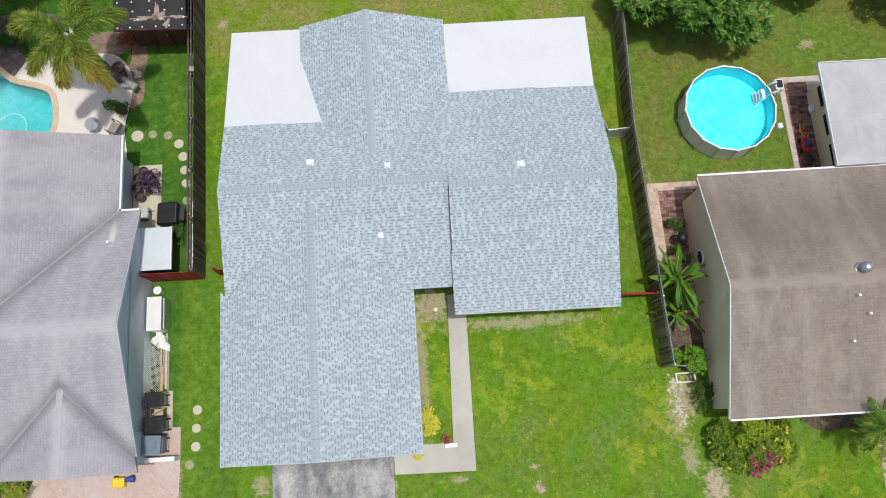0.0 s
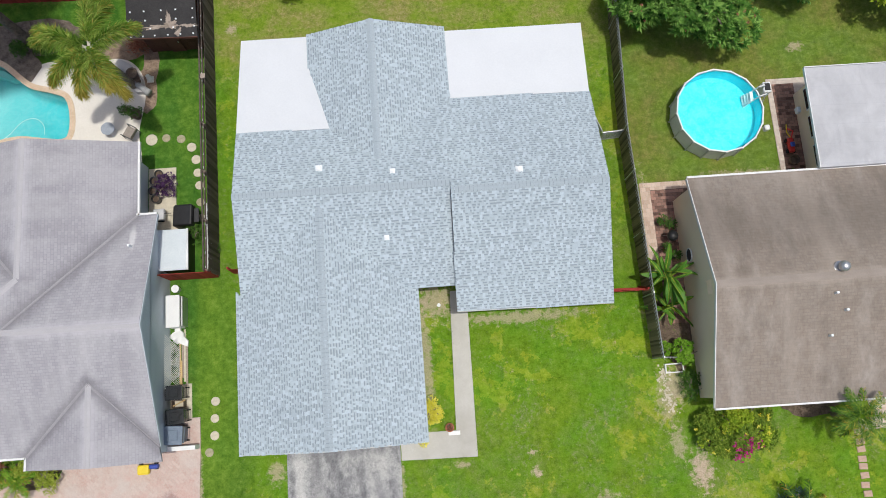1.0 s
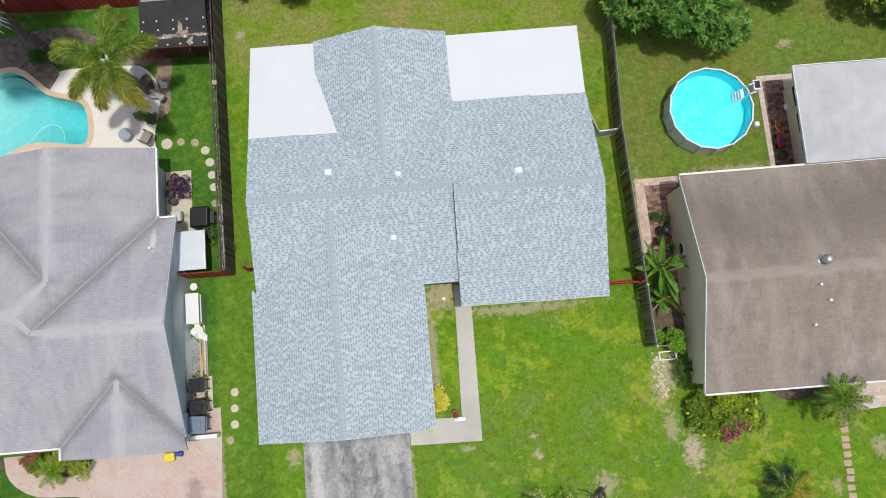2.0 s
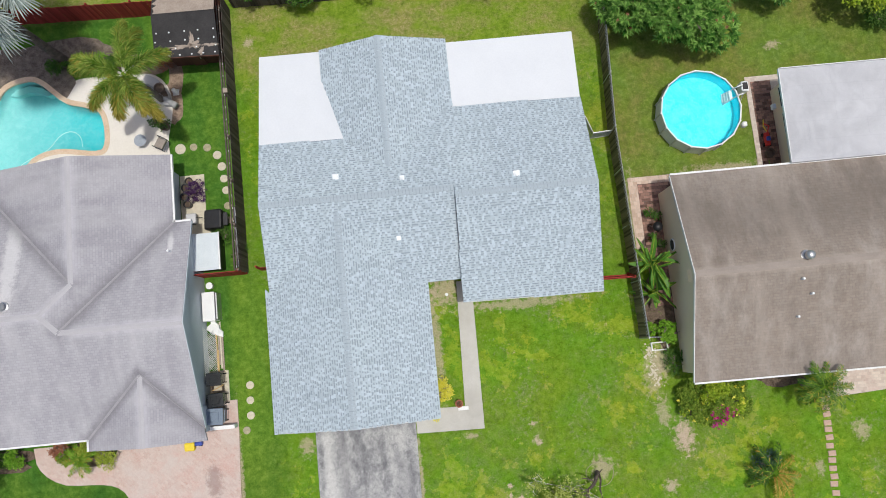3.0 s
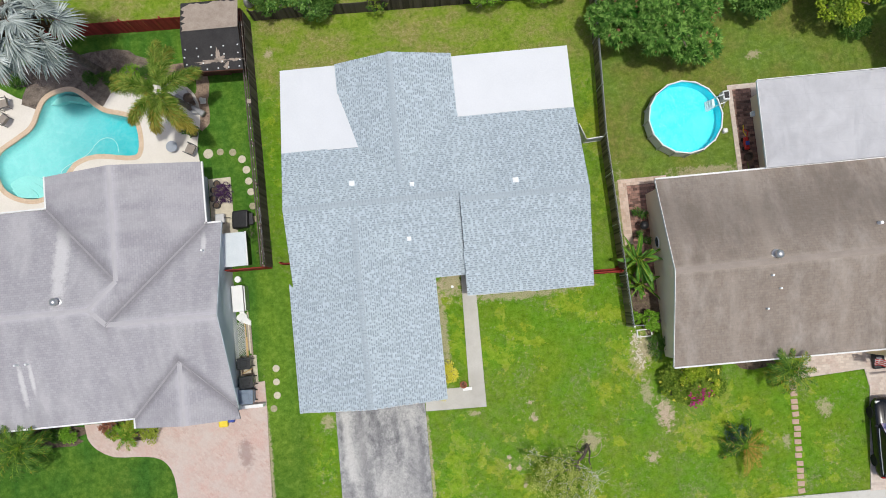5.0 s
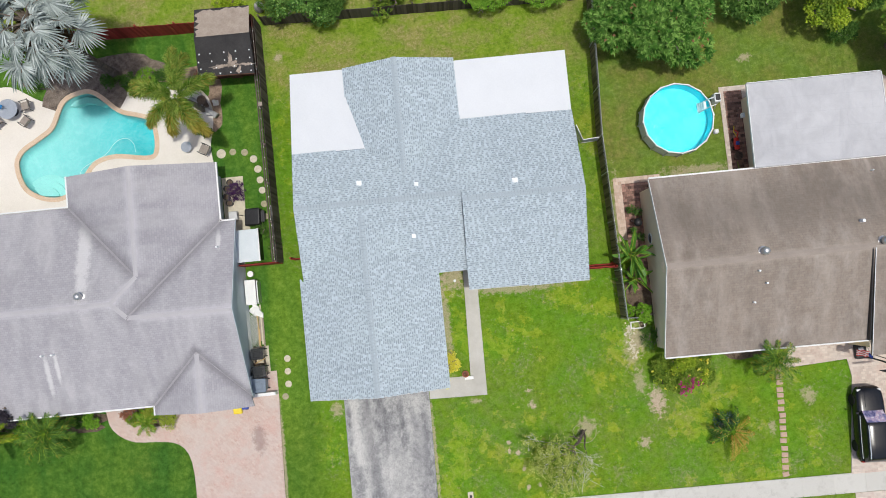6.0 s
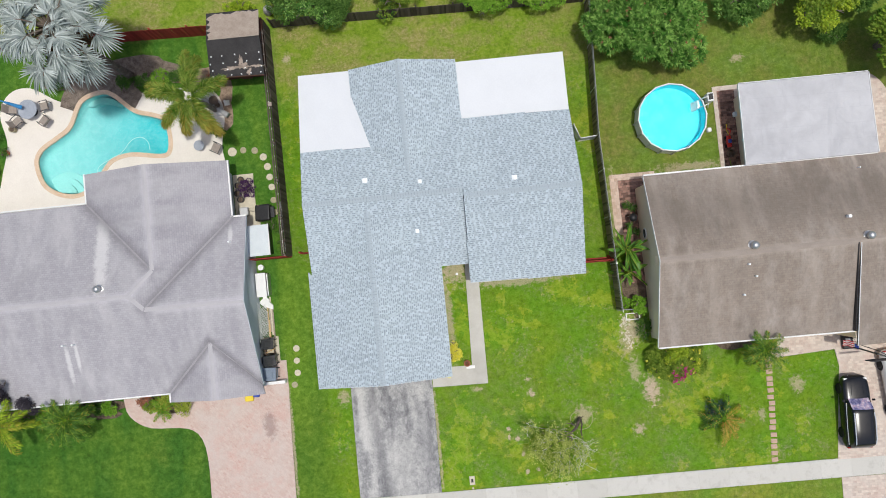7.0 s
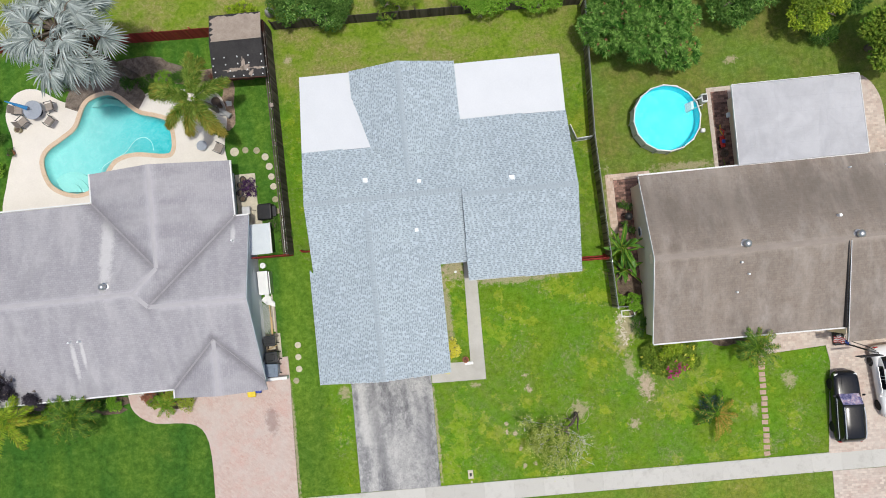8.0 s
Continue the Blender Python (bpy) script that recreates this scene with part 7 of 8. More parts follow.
for a, r in ((10, 0.98), (-41, 1.2), (217, 1.1), (172, 1.15)):
    sling_chair(-27.39 + r * math.cos(radians(a)), 18.5 + r * math.sin(radians(a)), a + 90)
sling_chair(-15.35, 14.75, 60)
st = thing("side_table", "round pale side table with crossed legs", "table", (-16.42, 15.0, 0.05))
part("tabletop", lathe([(0.33, 0.5), (0.34, 0.53)], 24, (-16.42, 15.0, 0.05)), TABLE_TOP, st)
for a in (0.4, 1.9, 3.5, 5.0):
    part("leg", tube([(-16.42 + 0.28 * math.cos(a), 15.0 + 0.28 * math.sin(a), 0.05), (-16.42 - 0.1 * math.cos(a), 15.0 - 0.1 * math.sin(a), 0.56)], 0.015, 5), WHITE, st)
lone("deck_bench", prism([(-16.35, 18.3), (-16.0, 18.85), (-15.4, 18.5), (-14.8, 17.65), (-14.7, 16.9), (-15.1, 16.95), (-15.75, 17.6)], 0.40, 0.05), plain("cream_coated_ledge", (0.44, 0.43, 0.42), (0.56, 0.54, 0.53), 1.5, 20, 0.8, 0.003), "raised cream ledge at the deck's edge", "ledge", at=(-15.8, 17.6, 0.05))
for k, (x, y, r, h, m) in enumerate(((-15.15, 17.8, 0.28, 0.42, BROWN), (-14.95, 17.5, 0.17, 0.3, BROWN), (-15.55, 16.0, 0.2, 0.35, STONE_OLD), (-15.11, 15.76, 0.27, 0.42, BROWN), (-29.3, 15.9, 0.2, 0.35, TERRA), (-28.7, 17.4, 0.22, 0.4, STONE_OLD))):
    pot = thing("plant_pot", "earthen planter pot on the deck", "pot", (x, y, 0.05), "deck pots")
    part("body", lathe([(r * 0.7, 0.0), (r, h * 0.85), (r * 1.08, h), (r * 0.85, h), (r * 0.8, h * 0.8)], 18, (x, y, 0.05 if k > 1 else 0.40)), m, pot)
    part("soil", lathe([(r * 0.82, h * 0.78), (r * 0.82, h * 0.84)], 18, (x, y, 0.05 if k > 1 else 0.40)), MULCH, pot)
    if k in (2, 3, 4):
        tree("potted_plant", "small green plant in a deck pot", "plant", (x, y, h * 0.8), 0.35, r * 1.2, r * 1.2, LEAF_MID, 300 + k, 30, 7, 0.12, 0.05, base=0.1)
lone("stone_column", tube([(-15.95, 18.1, 0.52), (-15.5, 17.72, 0.53), (-14.75, 17.1, 0.52), (-14.45, 16.85, 0.5), (-14.38, 16.79, 0.5)], [0.13, 0.15, 0.14, 0.19, 0.2], 14), STONE_OLD2, "toppled grey stone column lying on the ledge", "column", at=(-15.2, 17.4, 0.4), smooth=True)
orn = thing("garden_ornament", "small white garden ornament on the mulch", "ornament", (-14.5, 17.75, 0))
part("body", lathe([(0.12, 0.0), (0.15, 0.2), (0.08, 0.35), (0.11, 0.45), (0.03, 0.52)], 14, (-14.5, 17.75, 0)), WHITE, orn)
part("base", box(-14.67, -14.33, 17.58, 17.92, 0, 0.05), WHITE, orn)
lone("garden_globe", lathe([(0.05, 0), (0.13, 0.06), (0.16, 0.16), (0.13, 0.27), (0.04, 0.32)], 14, (-17.3, 19.9, 0)), WHITE, "white garden globe in the mulch bed", "ornament", at=(-17.3, 19.9, 0), smooth=True)

# ---------------------------------------------------------------- front yard bits
fl = thing("flower_pot", "red-brown pot with flowers at the walk's corner", "pot", (-0.42, -0.85, 0.05))
part("body", lathe([(0.12, 0.0), (0.19, 0.28), (0.21, 0.32), (0.16, 0.32), (0.15, 0.26)], 18, (-0.42, -0.85, 0.05)), TERRA, fl)
part("soil", lathe([(0.155, 0.24), (0.155, 0.27)], 18, (-0.42, -0.85, 0.05)), MULCH, fl)
fm = Leaves()
rng = random.Random(4)
for i in range(60):
    fm.kite(Vector((0, 0, 0.0)) + on_dome(rng) * 0.12 + Vector((-0.42, -0.85, 0.34)) - Vector((-0.42, -0.85, 0.05)), on_dome(rng), on_dome(rng), 0.09, 0.05, 0.1)
fm.made("flowers", FLOWER_RED, fl)
lone("paver_block", box(-0.5, 0.06, -1.22, -1.02, 0.05, 0.17, 0.015), WHITE, "white block beside the front walk", "block", at=(-0.2, -1.1, 0.05))
mb = thing("utility_cover", "pale concrete utility box cover in the lawn", "utility cover", (-0.86, -8.37, 0))
part("frame", box(-1.03, -0.69, -8.66, -8.1, -0.05, 0.035, 0.01), STONE, mb)
part("lid", box(-0.93, -0.79, -8.5, -8.28, 0.035, 0.045, 0.004), CHARCOAL, mb, "dark access lid")
lone("ground_cap", lathe([(0.07, 0), (0.07, 0.03)], 12, (-0.85, -8.88, 0)), STONE, "small round cap in the lawn", "cap", at=(-0.85, -8.88, 0))
lone("cleanout_cap", lathe([(0.09, 0), (0.09, 0.06), (0.05, 0.08)], 14, (-0.5, 4.95, 0.01)), VENT, "white cleanout cap in the bare soil", "cap", at=(-0.5, 4.95, 0))

# ---------------------------------------------------------------- east yard bits
for k, (pts, r, m, lab) in enumerate((
        ([(18.0, 12.9, 0.08), (17.95, 12.5, 0.08), (18.15, 12.1, 0.09), (18.1, 11.6, 0.08)], 0.03, YELLOW, "yellow garden hose on the pavers"),
        ([(17.95, 10.6, 0.08), (18.0, 10.2, 0.08), (18.05, 9.9, 0.08)], 0.02, LEAF_BRIGHT, "green garden hose end on the pavers"))):
    lone("garden_hose", tube(pts, r, 6), m, lab, "hose", at=pts[0])
tk = thing("toy_truck", "red and blue ride-on toy on the dark pavers", "toy", (17.95, 11.7, 0.05))
part("body", box(17.8, 18.1, 11.35, 12.1, 0.15, 0.38, 0.06, seg=2), RED, tk)
part("seat", box(17.85, 18.08, 11.6, 11.85, 0.38, 0.5, 0.04), BLUE, tk)
part("boom", tube([(17.95, 12.0, 0.35), (18.05, 12.4, 0.5), (17.9, 12.6, 0.3)], 0.04, 6), RED, tk)
for x in (17.78, 18.12):
    for y in (11.45, 12.0):
        part("wheel", tube([(x - 0.03, y, 0.17), (x + 0.03, y, 0.17)], 0.11, 12), TYRE, tk)
bsk = thing("wicker_basket", "brown wicker basket on the dark pavers", "basket", (17.98, 10.95, 0.05))
part("body", lathe([(0.18, 0), (0.25, 0.3), (0.26, 0.34), (0.21, 0.34), (0.2, 0.1)], 18, (17.98, 10.95, 0.05)), BROWN, bsk)
part("handle", tube([(17.75, 10.95, 0.38), (17.98, 10.95, 0.6), (18.2, 10.95, 0.38)], 0.015, 6), BROWN, bsk)
lone("wall_tap_box", box(18.2, 18.4, 13.2, 13.5, 0.7, 1.0, 0.03), VENT, "white meter box on the sunroom wall", "meter box", at=(18.3, 13.3, 0.7))
gr = thing("kettle_grill", "dark kettle grill with tools beside the wall", "grill", (11.1, 7.4, 0.04))
part("bowl", lathe([(0.05, 0.55), (0.24, 0.68), (0.27, 0.82), (0.2, 0.95), (0.05, 1.0)], 18, (11.1, 7.4, 0.04)), BLACK, gr, smooth=True)
for a in (0.3, 2.4, 4.5):
    part("leg", tube([(11.1 + 0.28 * math.cos(a), 7.4 + 0.28 * math.sin(a), 0.04), (11.1 + 0.1 * math.cos(a), 7.4 + 0.1 * math.sin(a), 0.65)], 0.014, 5), STEEL, gr)
for k, (x, y) in enumerate(((10.9, 8.3), (11.25, 8.1), (10.9, 6.9), (11.25, 6.5))):
    pot = thing("plant_pot", "small dark pot beside the beige wall", "pot", (x, y, 0.04), "pots by the beige wall")
    part("body", lathe([(0.12, 0.0), (0.17, 0.28), (0.14, 0.28), (0.13, 0.2)], 14, (x, y, 0.04)), CHARCOAL if k % 2 else TERRA, pot)
    tree("potted_plant", "small green plant in a dark pot", "plant", (x, y, 0.25), 0.35, 0.15, 0.15, LEAF_MID, 320 + k, 22, 7, 0.13, 0.05, base=0.1)
fg = thing("flag", "striped flag drooping from a short pole over the garage corner", "flag", (23.2, -1.7, 0))
part("pole", tube([(23.44, -1.42, 1.9), (23.5, -1.75, 2.15), (23.62, -2.12, 2.35)], 0.016, 6), STEEL, fg)
for j in range(7):
    bm = bmesh.new()
    rows = [[bm.verts.new((22.8 + 0.66 * i / 8, -1.5 - 0.055 * (j + q) - 0.16 * i / 8 - 0.03 * math.sin(1.3 * i), 1.95 + 0.06 * math.sin(i * 1.2 + 0.3 * (j + q)) + 0.2 * i / 8 - 0.03 * (j + q))) for i in range(9)] for q in (0, 1)]
    for i in range(8):
        bm.faces.new((rows[0][i], rows[0][i + 1], rows[1][i + 1], rows[1][i]))
    bmesh.ops.solidify(bm, geom=bm.faces[:], thickness=0.005)
    part("stripe", bm, FLAG_CLOTH if j % 2 else RED, fg, "white stripe" if j % 2 else "red stripe")
bm = bmesh.new()
rows = [[bm.verts.new((23.40 + 0.22 * i / 3, -1.75 - 0.22 * q / 3 - 0.06 * i, 2.14 - 0.1 * q / 3)) for i in range(4)] for q in range(4)]
for q in range(3):
    for i in range(3):
        bm.faces.new((rows[q][i], rows[q][i + 1], rows[q + 1][i + 1], rows[q + 1][i]))
bmesh.ops.solidify(bm, geom=bm.faces[:], thickness=0.005)
part("canton", bm, BLUE, fg, "blue corner field")
bh = thing("basketball_stand", "black portable basketball stand by the garage", "basketball stand", (24.6, -2.3, 0.045))
part("base", box(23.62, 24.32, -2.35, -1.2, 0.045, 0.34, 0.09, seg=2), BLACK, bh)
part("base_panel", box(23.8, 24.1, -1.95, -1.65, 0.34, 0.36, 0.01), GREY_STEEL, bh, "pale worn panel on the base")
part("pole", tube([(24.1, -2.2, 0.3), (24.2, -2.3, 1.5), (24.42, -2.48, 2.6), (25.0, -2.7, 2.75)], 0.05, 8), BLACK, bh)
part("brace", tube([(24.15, -2.0, 1.2), (24.7, -2.35, 2.3), (25.0, -2.6, 2.5)], 0.025, 6), BLACK, bh)
part("backboard", box(23.75, 25.1, -2.84, -2.79, 2.35, 3.1, 0.01), CHARCOAL, bh)
part("rim", tube([(24.45 + 0.23 * math.cos(a), -3.1 + 0.23 * math.sin(a), 2.5) for a in (2 * math.pi * i / 16 for i in range(17))], 0.012, 5), CHARCOAL, bh)


# ---------------------------------------------------------------- cars
def loft(stations, section, bm=None):
    """Rings of one section along y; a station is y, half width, low and high; caps at both ends."""
    bm = bm or bmesh.new()
    rings = [[bm.verts.new((sx * w, y, z0 + (z1 - z0) * sz)) for sx, sz in section] for y, w, z0, z1 in stations]
    n = len(section)
    for r0, r1 in zip(rings, rings[1:]):
        for i in range(n):
            bm.faces.new((r0[i], r1[i], r1[(i + 1) % n], r0[(i + 1) % n]))
    bm.faces.new(rings[0])
    bm.faces.new(rings[-1][::-1])
    bmesh.ops.recalc_face_normals(bm, faces=bm.faces)
    return bm


BODY_CUT = ((-0.84, 0), (-0.97, 0.1), (-1, 0.35), (-0.99, 0.62), (-0.95, 0.84), (-0.86, 0.96), (-0.6, 1.02), (0, 1.05), (0.6, 1.02), (0.86, 0.96), (0.95, 0.84), (0.99, 0.62), (1, 0.35), (0.97, 0.1), (0.84, 0))
CABIN_CUT = ((-1.0, 0), (-0.985, 0.25), (-0.90, 0.70), (-0.83, 0.90), (-0.70, 0.98), (-0.35, 1.01), (0, 1.02), (0.35, 1.01), (0.70, 0.98), (0.83, 0.90), (0.90, 0.70), (0.985, 0.25), (1.0, 0))


def car(name, label, at, turn, paint, length, width, height, suv, screen):
    """Hood towards +y. Body and cabin lofted along the length, glass set into the cabin."""
    root = thing(name, label, "car")
    hl, hw = length / 2, width / 2
    body = [(-1.0, 0.62, 0.45, 0.66), (-0.985, 0.78, 0.38, 0.80), (-0.94, 0.90, 0.32, 0.92), (-0.82, 0.965, 0.28, 0.97), (-0.5, 1.0, 0.26, 0.98), (0.0, 1.0, 0.26, 0.97), (0.35, 0.995, 0.26, 0.98),
            (0.62, 0.975, 0.27, 0.93), (0.80, 0.93, 0.30, 0.87), (0.91, 0.83, 0.34, 0.80), (0.965, 0.70, 0.38, 0.72), (1.0, 0.48, 0.44, 0.62)]
    part("body", loft([(t * hl, w * hw, z0, z1) for t, w, z0, z1 in body], BODY_CUT), paint, root, smooth=True)
    rear, back, front, cowl = (-0.97, -0.80, 0.10, 0.40) if suv else (-0.74, -0.40, 0.06, 0.40)
    cab = [(rear, 0.70, 0.02), (rear * 0.72 + back * 0.28, 0.77, 0.45), (rear * 0.3 + back * 0.7, 0.83, 0.86), (back, 0.875, 0.97), (back * 0.6 + front * 0.4, 0.89, 1.0), (front - 0.10, 0.89, 0.985), (front, 0.885, 0.95), (front * 0.7 + cowl * 0.3, 0.885, 0.70), (front * 0.35 + cowl * 0.65, 0.88, 0.36), (cowl, 0.86, 0.02)]
    zb = 0.92
    st = [(t * hl, w * hw, zb, zb + (height - zb) * h) for t, w, h in cab]
    part("cabin", loft(st, CABIN_CUT), paint, root, smooth=True)

    def skin(name_, rows_, cols, material, label_=""):
        """A glass skin a little proud of the cabin, between stations and section points."""
        bm_ = bmesh.new()
        grid = []
        for y, w, z0, z1 in rows_:
            line = []
            for sx, sz in cols:
                n_ = Vector((sx, 0.0, sz * 0.9)).normalized()
                line.append(bm_.verts.new(Vector((sx * w, y, z0 + (z1 - z0) * sz)) + n_ * 0.014))
            grid.append(line)
        for r0, r1 in zip(grid, grid[1:]):
            for i in range(len(cols) - 1):
                bm_.faces.new((r0[i], r0[i + 1], r1[i + 1], r1[i]))
        bmesh.ops.recalc_face_normals(bm_, faces=bm_.faces)
        part(name_, bm_, material, root, label_, smooth=True)

    def between(i, j, u, v):
        """Stations from i to j with the ends drawn in by the shares u and v."""
        mixed = lambda p, q, s: tuple(x + (y - x) * s for x, y in zip(p, q))
        return [mixed(st[i], st[i + 1], u)] + st[i + 1:j] + [mixed(st[j], st[j - 1], v)]

    top = [(x * 0.98, z) for x, z in CABIN_CUT if z > 0.85]
    skin("windscreen", between(6, 9, 0.15, 0.12), top, screen, "windscreen with a pale sunshade behind it" if suv else "dark tinted windscreen")
    skin("rear_window", between(0, 3, 0.35, 0.1), top, GLASS_BLACK, "dark tinted glass")
    for s in (-1, 1):
        side = [(s * x, z) for x, z in ((0.988, 0.22), (0.945, 0.48), (0.905, 0.68), (0.86, 0.84))]
        skin("side_window", between(2, 4, 0.2, 0.0), side, GLASS_BLACK, "dark tinted glass")
        skin("side_window", between(4, 5, 0.06, 0.5), side, GLASS_BLACK, "dark tinted glass")
        skin("side_window", between(4, 7, 0.56, 0.1), side, GLASS_BLACK, "dark tinted glass")
        part("window_trim", tube([(s * (hw * 0.885 + 0.02), (back - 0.06) * hl, zb + 0.13), (s * (hw * 0.895 + 0.025), (back + front) / 2 * hl, zb + 0.12), (s * (hw * 0.89 + 0.02), (cowl - 0.14) * hl, zb + 0.13)], 0.02, 6), CHROME, root, "chrome window trim")
        if suv:
            x = s * hw * 0.70
            part("roof_rail", tube([(x * 0.98, (back - 0.02) * hl, height - 0.03), (x * 1.02, (back + 0.12) * hl, height + 0.045), (x * 1.03, (front - 0.28) * hl, height + 0.05), (x, (front - 0.06) * hl, height - 0.02)], 0.032, 6), CHROME, root, "chrome roof rail")
        part("mirror", box(s * (hw + 0.06) - 0.1, s * (hw + 0.06) + 0.1, (cowl - 0.10) * hl, (cowl - 0.10) * hl + 0.13, 0.95, 1.08, 0.04, seg=2), paint, root)
        part("headlight", box(s * hw * 0.66 - 0.15, s * hw * 0.66 + 0.15, 0.86 * hl, 0.925 * hl, 0.66, 0.80, 0.04, seg=2), CHROME, root, "clear headlight")
        part("tail_light", box(s * hw * 0.72 - 0.13, s * hw * 0.72 + 0.13, -0.985 * hl, -0.945 * hl, 0.66, 0.86, 0.03, seg=2), TAIL_RED, root, "red tail light")
        for yy in (-0.58, 0.62):
            wh = part("wheel", lathe([(0.26, -0.11), (0.33, -0.09), (0.345, -0.05), (0.345, 0.05), (0.33, 0.09), (0.26, 0.11)], 24, (0, 0, 0)), TYRE, root)
            wh.matrix_basis = pose(s * (hw - 0.09), yy * hl, 0.345, 0, s * 90, 0)
            part("rim", lathe([(0.235, 0.10), (0.235, 0.116), (0.20, 0.12), (0.19, 0.105)], 24, (0, 0, 0)), ALLOY, wh)
            for q in range(5):
                part("spoke", box(0.02, 0.21, -0.03, 0.03, 0.10, 0.122, 0.006, m=pose(0, 0, 0, 0, 0, 72 * q)), ALLOY, wh)
    for s in (-1, 1):
        part("hood_crease", tube([(s * hw * 0.45, 0.46 * hl, 0.985), (s * hw * 0.42, 0.66 * hl, 0.945), (s * hw * 0.34, 0.86 * hl, 0.855)], [0.012, 0.016, 0.01], 6), paint, root)
    part("grille", box(-0.42, 0.42, 0.955 * hl, 0.985 * hl, 0.55, 0.68, 0.02), CHROME, root, "chrome grille")
    root.matrix_basis = pose(*at, 0, 0, turn)
    return root


car("suv", "black estate SUV with chrome roof rails parked on pavers", (23.72, -6.22, 0.045), -3.0, BLACK_CAR, 4.6, 1.76, 1.58, True, SCREEN_REFLECTION)
car("car", "white sedan parked on the paver driveway", (26.72, -4.9, 0.045), 183.0, WHITE_CAR, 4.75, 1.88, 1.46, False, GLASS_BLACK)

# ---------------------------------------------------------------- stepping stones and bricks
for i, (x, y, r, m) in enumerate([(-14.44, 14.46, 0.34, STONE), (-13.70, 14.5, 0.24, STONE_OLD), (-12.95, 14.4, 0.25, STONE_OLD), (-12.42, 13.92, 0.27, STONE), (-12.2, 13.25, 0.27, STONE), (-12.12, 12.55, 0.25, STONE), (-12.04, 11.88, 0.25, STONE), (-12.0, 11.0, 0.24, STONE_OLD), (-11.95, 10.2, 0.22, STONE_OLD),
                                   (-11.40, 1.18, 0.24, STONE), (-11.44, 0.39, 0.23, STONE), (-11.46, -0.40, 0.24, STONE), (-11.72, -1.15, 0.23, STONE_OLD)]):
    r *= 0.88
    lone("stepping_stone", lathe([(r * 0.97, -0.04), (r, 0.01), (r * 0.94, 0.035)], 20, (x, y, 0)), m, "round concrete stepping stone in the grass" if m is STONE else "mossy round stepping stone in the grass", "stepping stone", "stepping stones", at=(x, y, 0))
rng = random.Random(14)
brick_me = mesh_of("brick_step", box(-0.20, 0.20, -0.14, 0.14, -0.04, 0.04, 0.012), BRICK)
for i in range(17):
    t = i / 16
    ob = new("brick_step", brick_me)
    ob.matrix_basis = pose(18.93 - 0.36 * t + rng.uniform(-.04, .04), -2.55 - 6.35 * t + rng.uniform(-.05, .05), rng.uniform(-.01, .01), 0, 0, rng.uniform(-7, 7))
    tagged(ob, "pink brick stepping block in a row across the grass", "stepping stone", "brick stepping row")


# pale limestone rubble in the worn strip by the fence end
rng = random.Random(55)
rv, rf = [], []
for i in range(110):
    q = rng.random()
    x, y = 9.95 + rng.gauss(0, 0.16) + 0.35 * q * q, 1.15 - 2.1 * q + rng.gauss(0, 0.12)
    r, h = rng.uniform(0.02, 0.085), rng.uniform(0.01, 0.04)
    b = len(rv)
    turn = rng.uniform(0, 6.28)
    for ring_r, z in ((1.0, -0.01), (0.7, h)):
        for a in range(6):
            rr = r * ring_r * rng.uniform(0.75, 1.2)
            rv.append((x + rr * math.cos(turn + a * math.pi / 3), y + rr * math.sin(turn + a * math.pi / 3), z))
    rf += [(b + a, b + (a + 1) % 6, b + 6 + (a + 1) % 6, b + 6 + a) for a in range(6)] + [tuple(b + 6 + a for a in range(6))]
tagged(from_lists("limestone_rubble", rv, rf, STONE), "pale limestone rubble scattered on worn soil", "rubble", "", "stuff")

# ---------------------------------------------------------------- grass tufts
rng = random.Random(77)
tv, tf = [], []


def blocked(x, y):
    if x < -10.5:
        return True
    if -9.9 < x < 7.6 and -1.5 < y < 18.4 and not (-1.3 < x < 0.1 and y < 4.5) and not (0.9 < x and y < 4.1):
        return True
    if -8.2 < x < -2.7 and y < 0 or (-2.9 < x < 0.9 and -2.3 < y < -1.0) or (0.0 < x < 0.9 and y < 6):
        return True
    if y < -8.95 - 0.0115 * x and y > -10.35 - 0.0115 * x:
        return True
    if x < -12.1 and (y > 10.4 and x < -14.8 or -1.2 < y < 14 and x < -14.0 or -9 < y < 7 and x > -17.9 and x < -12.1 or y > -1.4 and y < 12 and x < -13.5):
        return True
    if x > 11.3 and -0.9 < y < 9.9 or x > 17.3 and y > 9 and y < 15.5 or x > 22.8 and y < 0:
        return True
    return (x - RX) ** 2 + (y - RY) ** 2 < 2.4 ** 2


count = 0
while count < 15000:
    x, y = rng.uniform(-20, 28), rng.uniform(-13, 23)
    if blocked(x, y) or noise.noise(Vector((x * 0.9, y * 0.9, 3.0))) < rng.uniform(-0.5, 0.3):
        continue
    count += 1
    h, a = rng.uniform(0.015, 0.045), rng.uniform(0, 6.28)
    for k in range(2):
        b = a + k * 1.9
        i = len(tv)
        w = rng.uniform(0.025, 0.07)
        tv += [(x - w * math.cos(b), y - w * math.sin(b), -0.005), (x + w * math.cos(b), y + w * math.sin(b), -0.005), (x + 0.06 * math.sin(b) + rng.uniform(-.04, .04), y - 0.06 * math.cos(b), h)]
        tf.append((i, i + 1, i + 2))
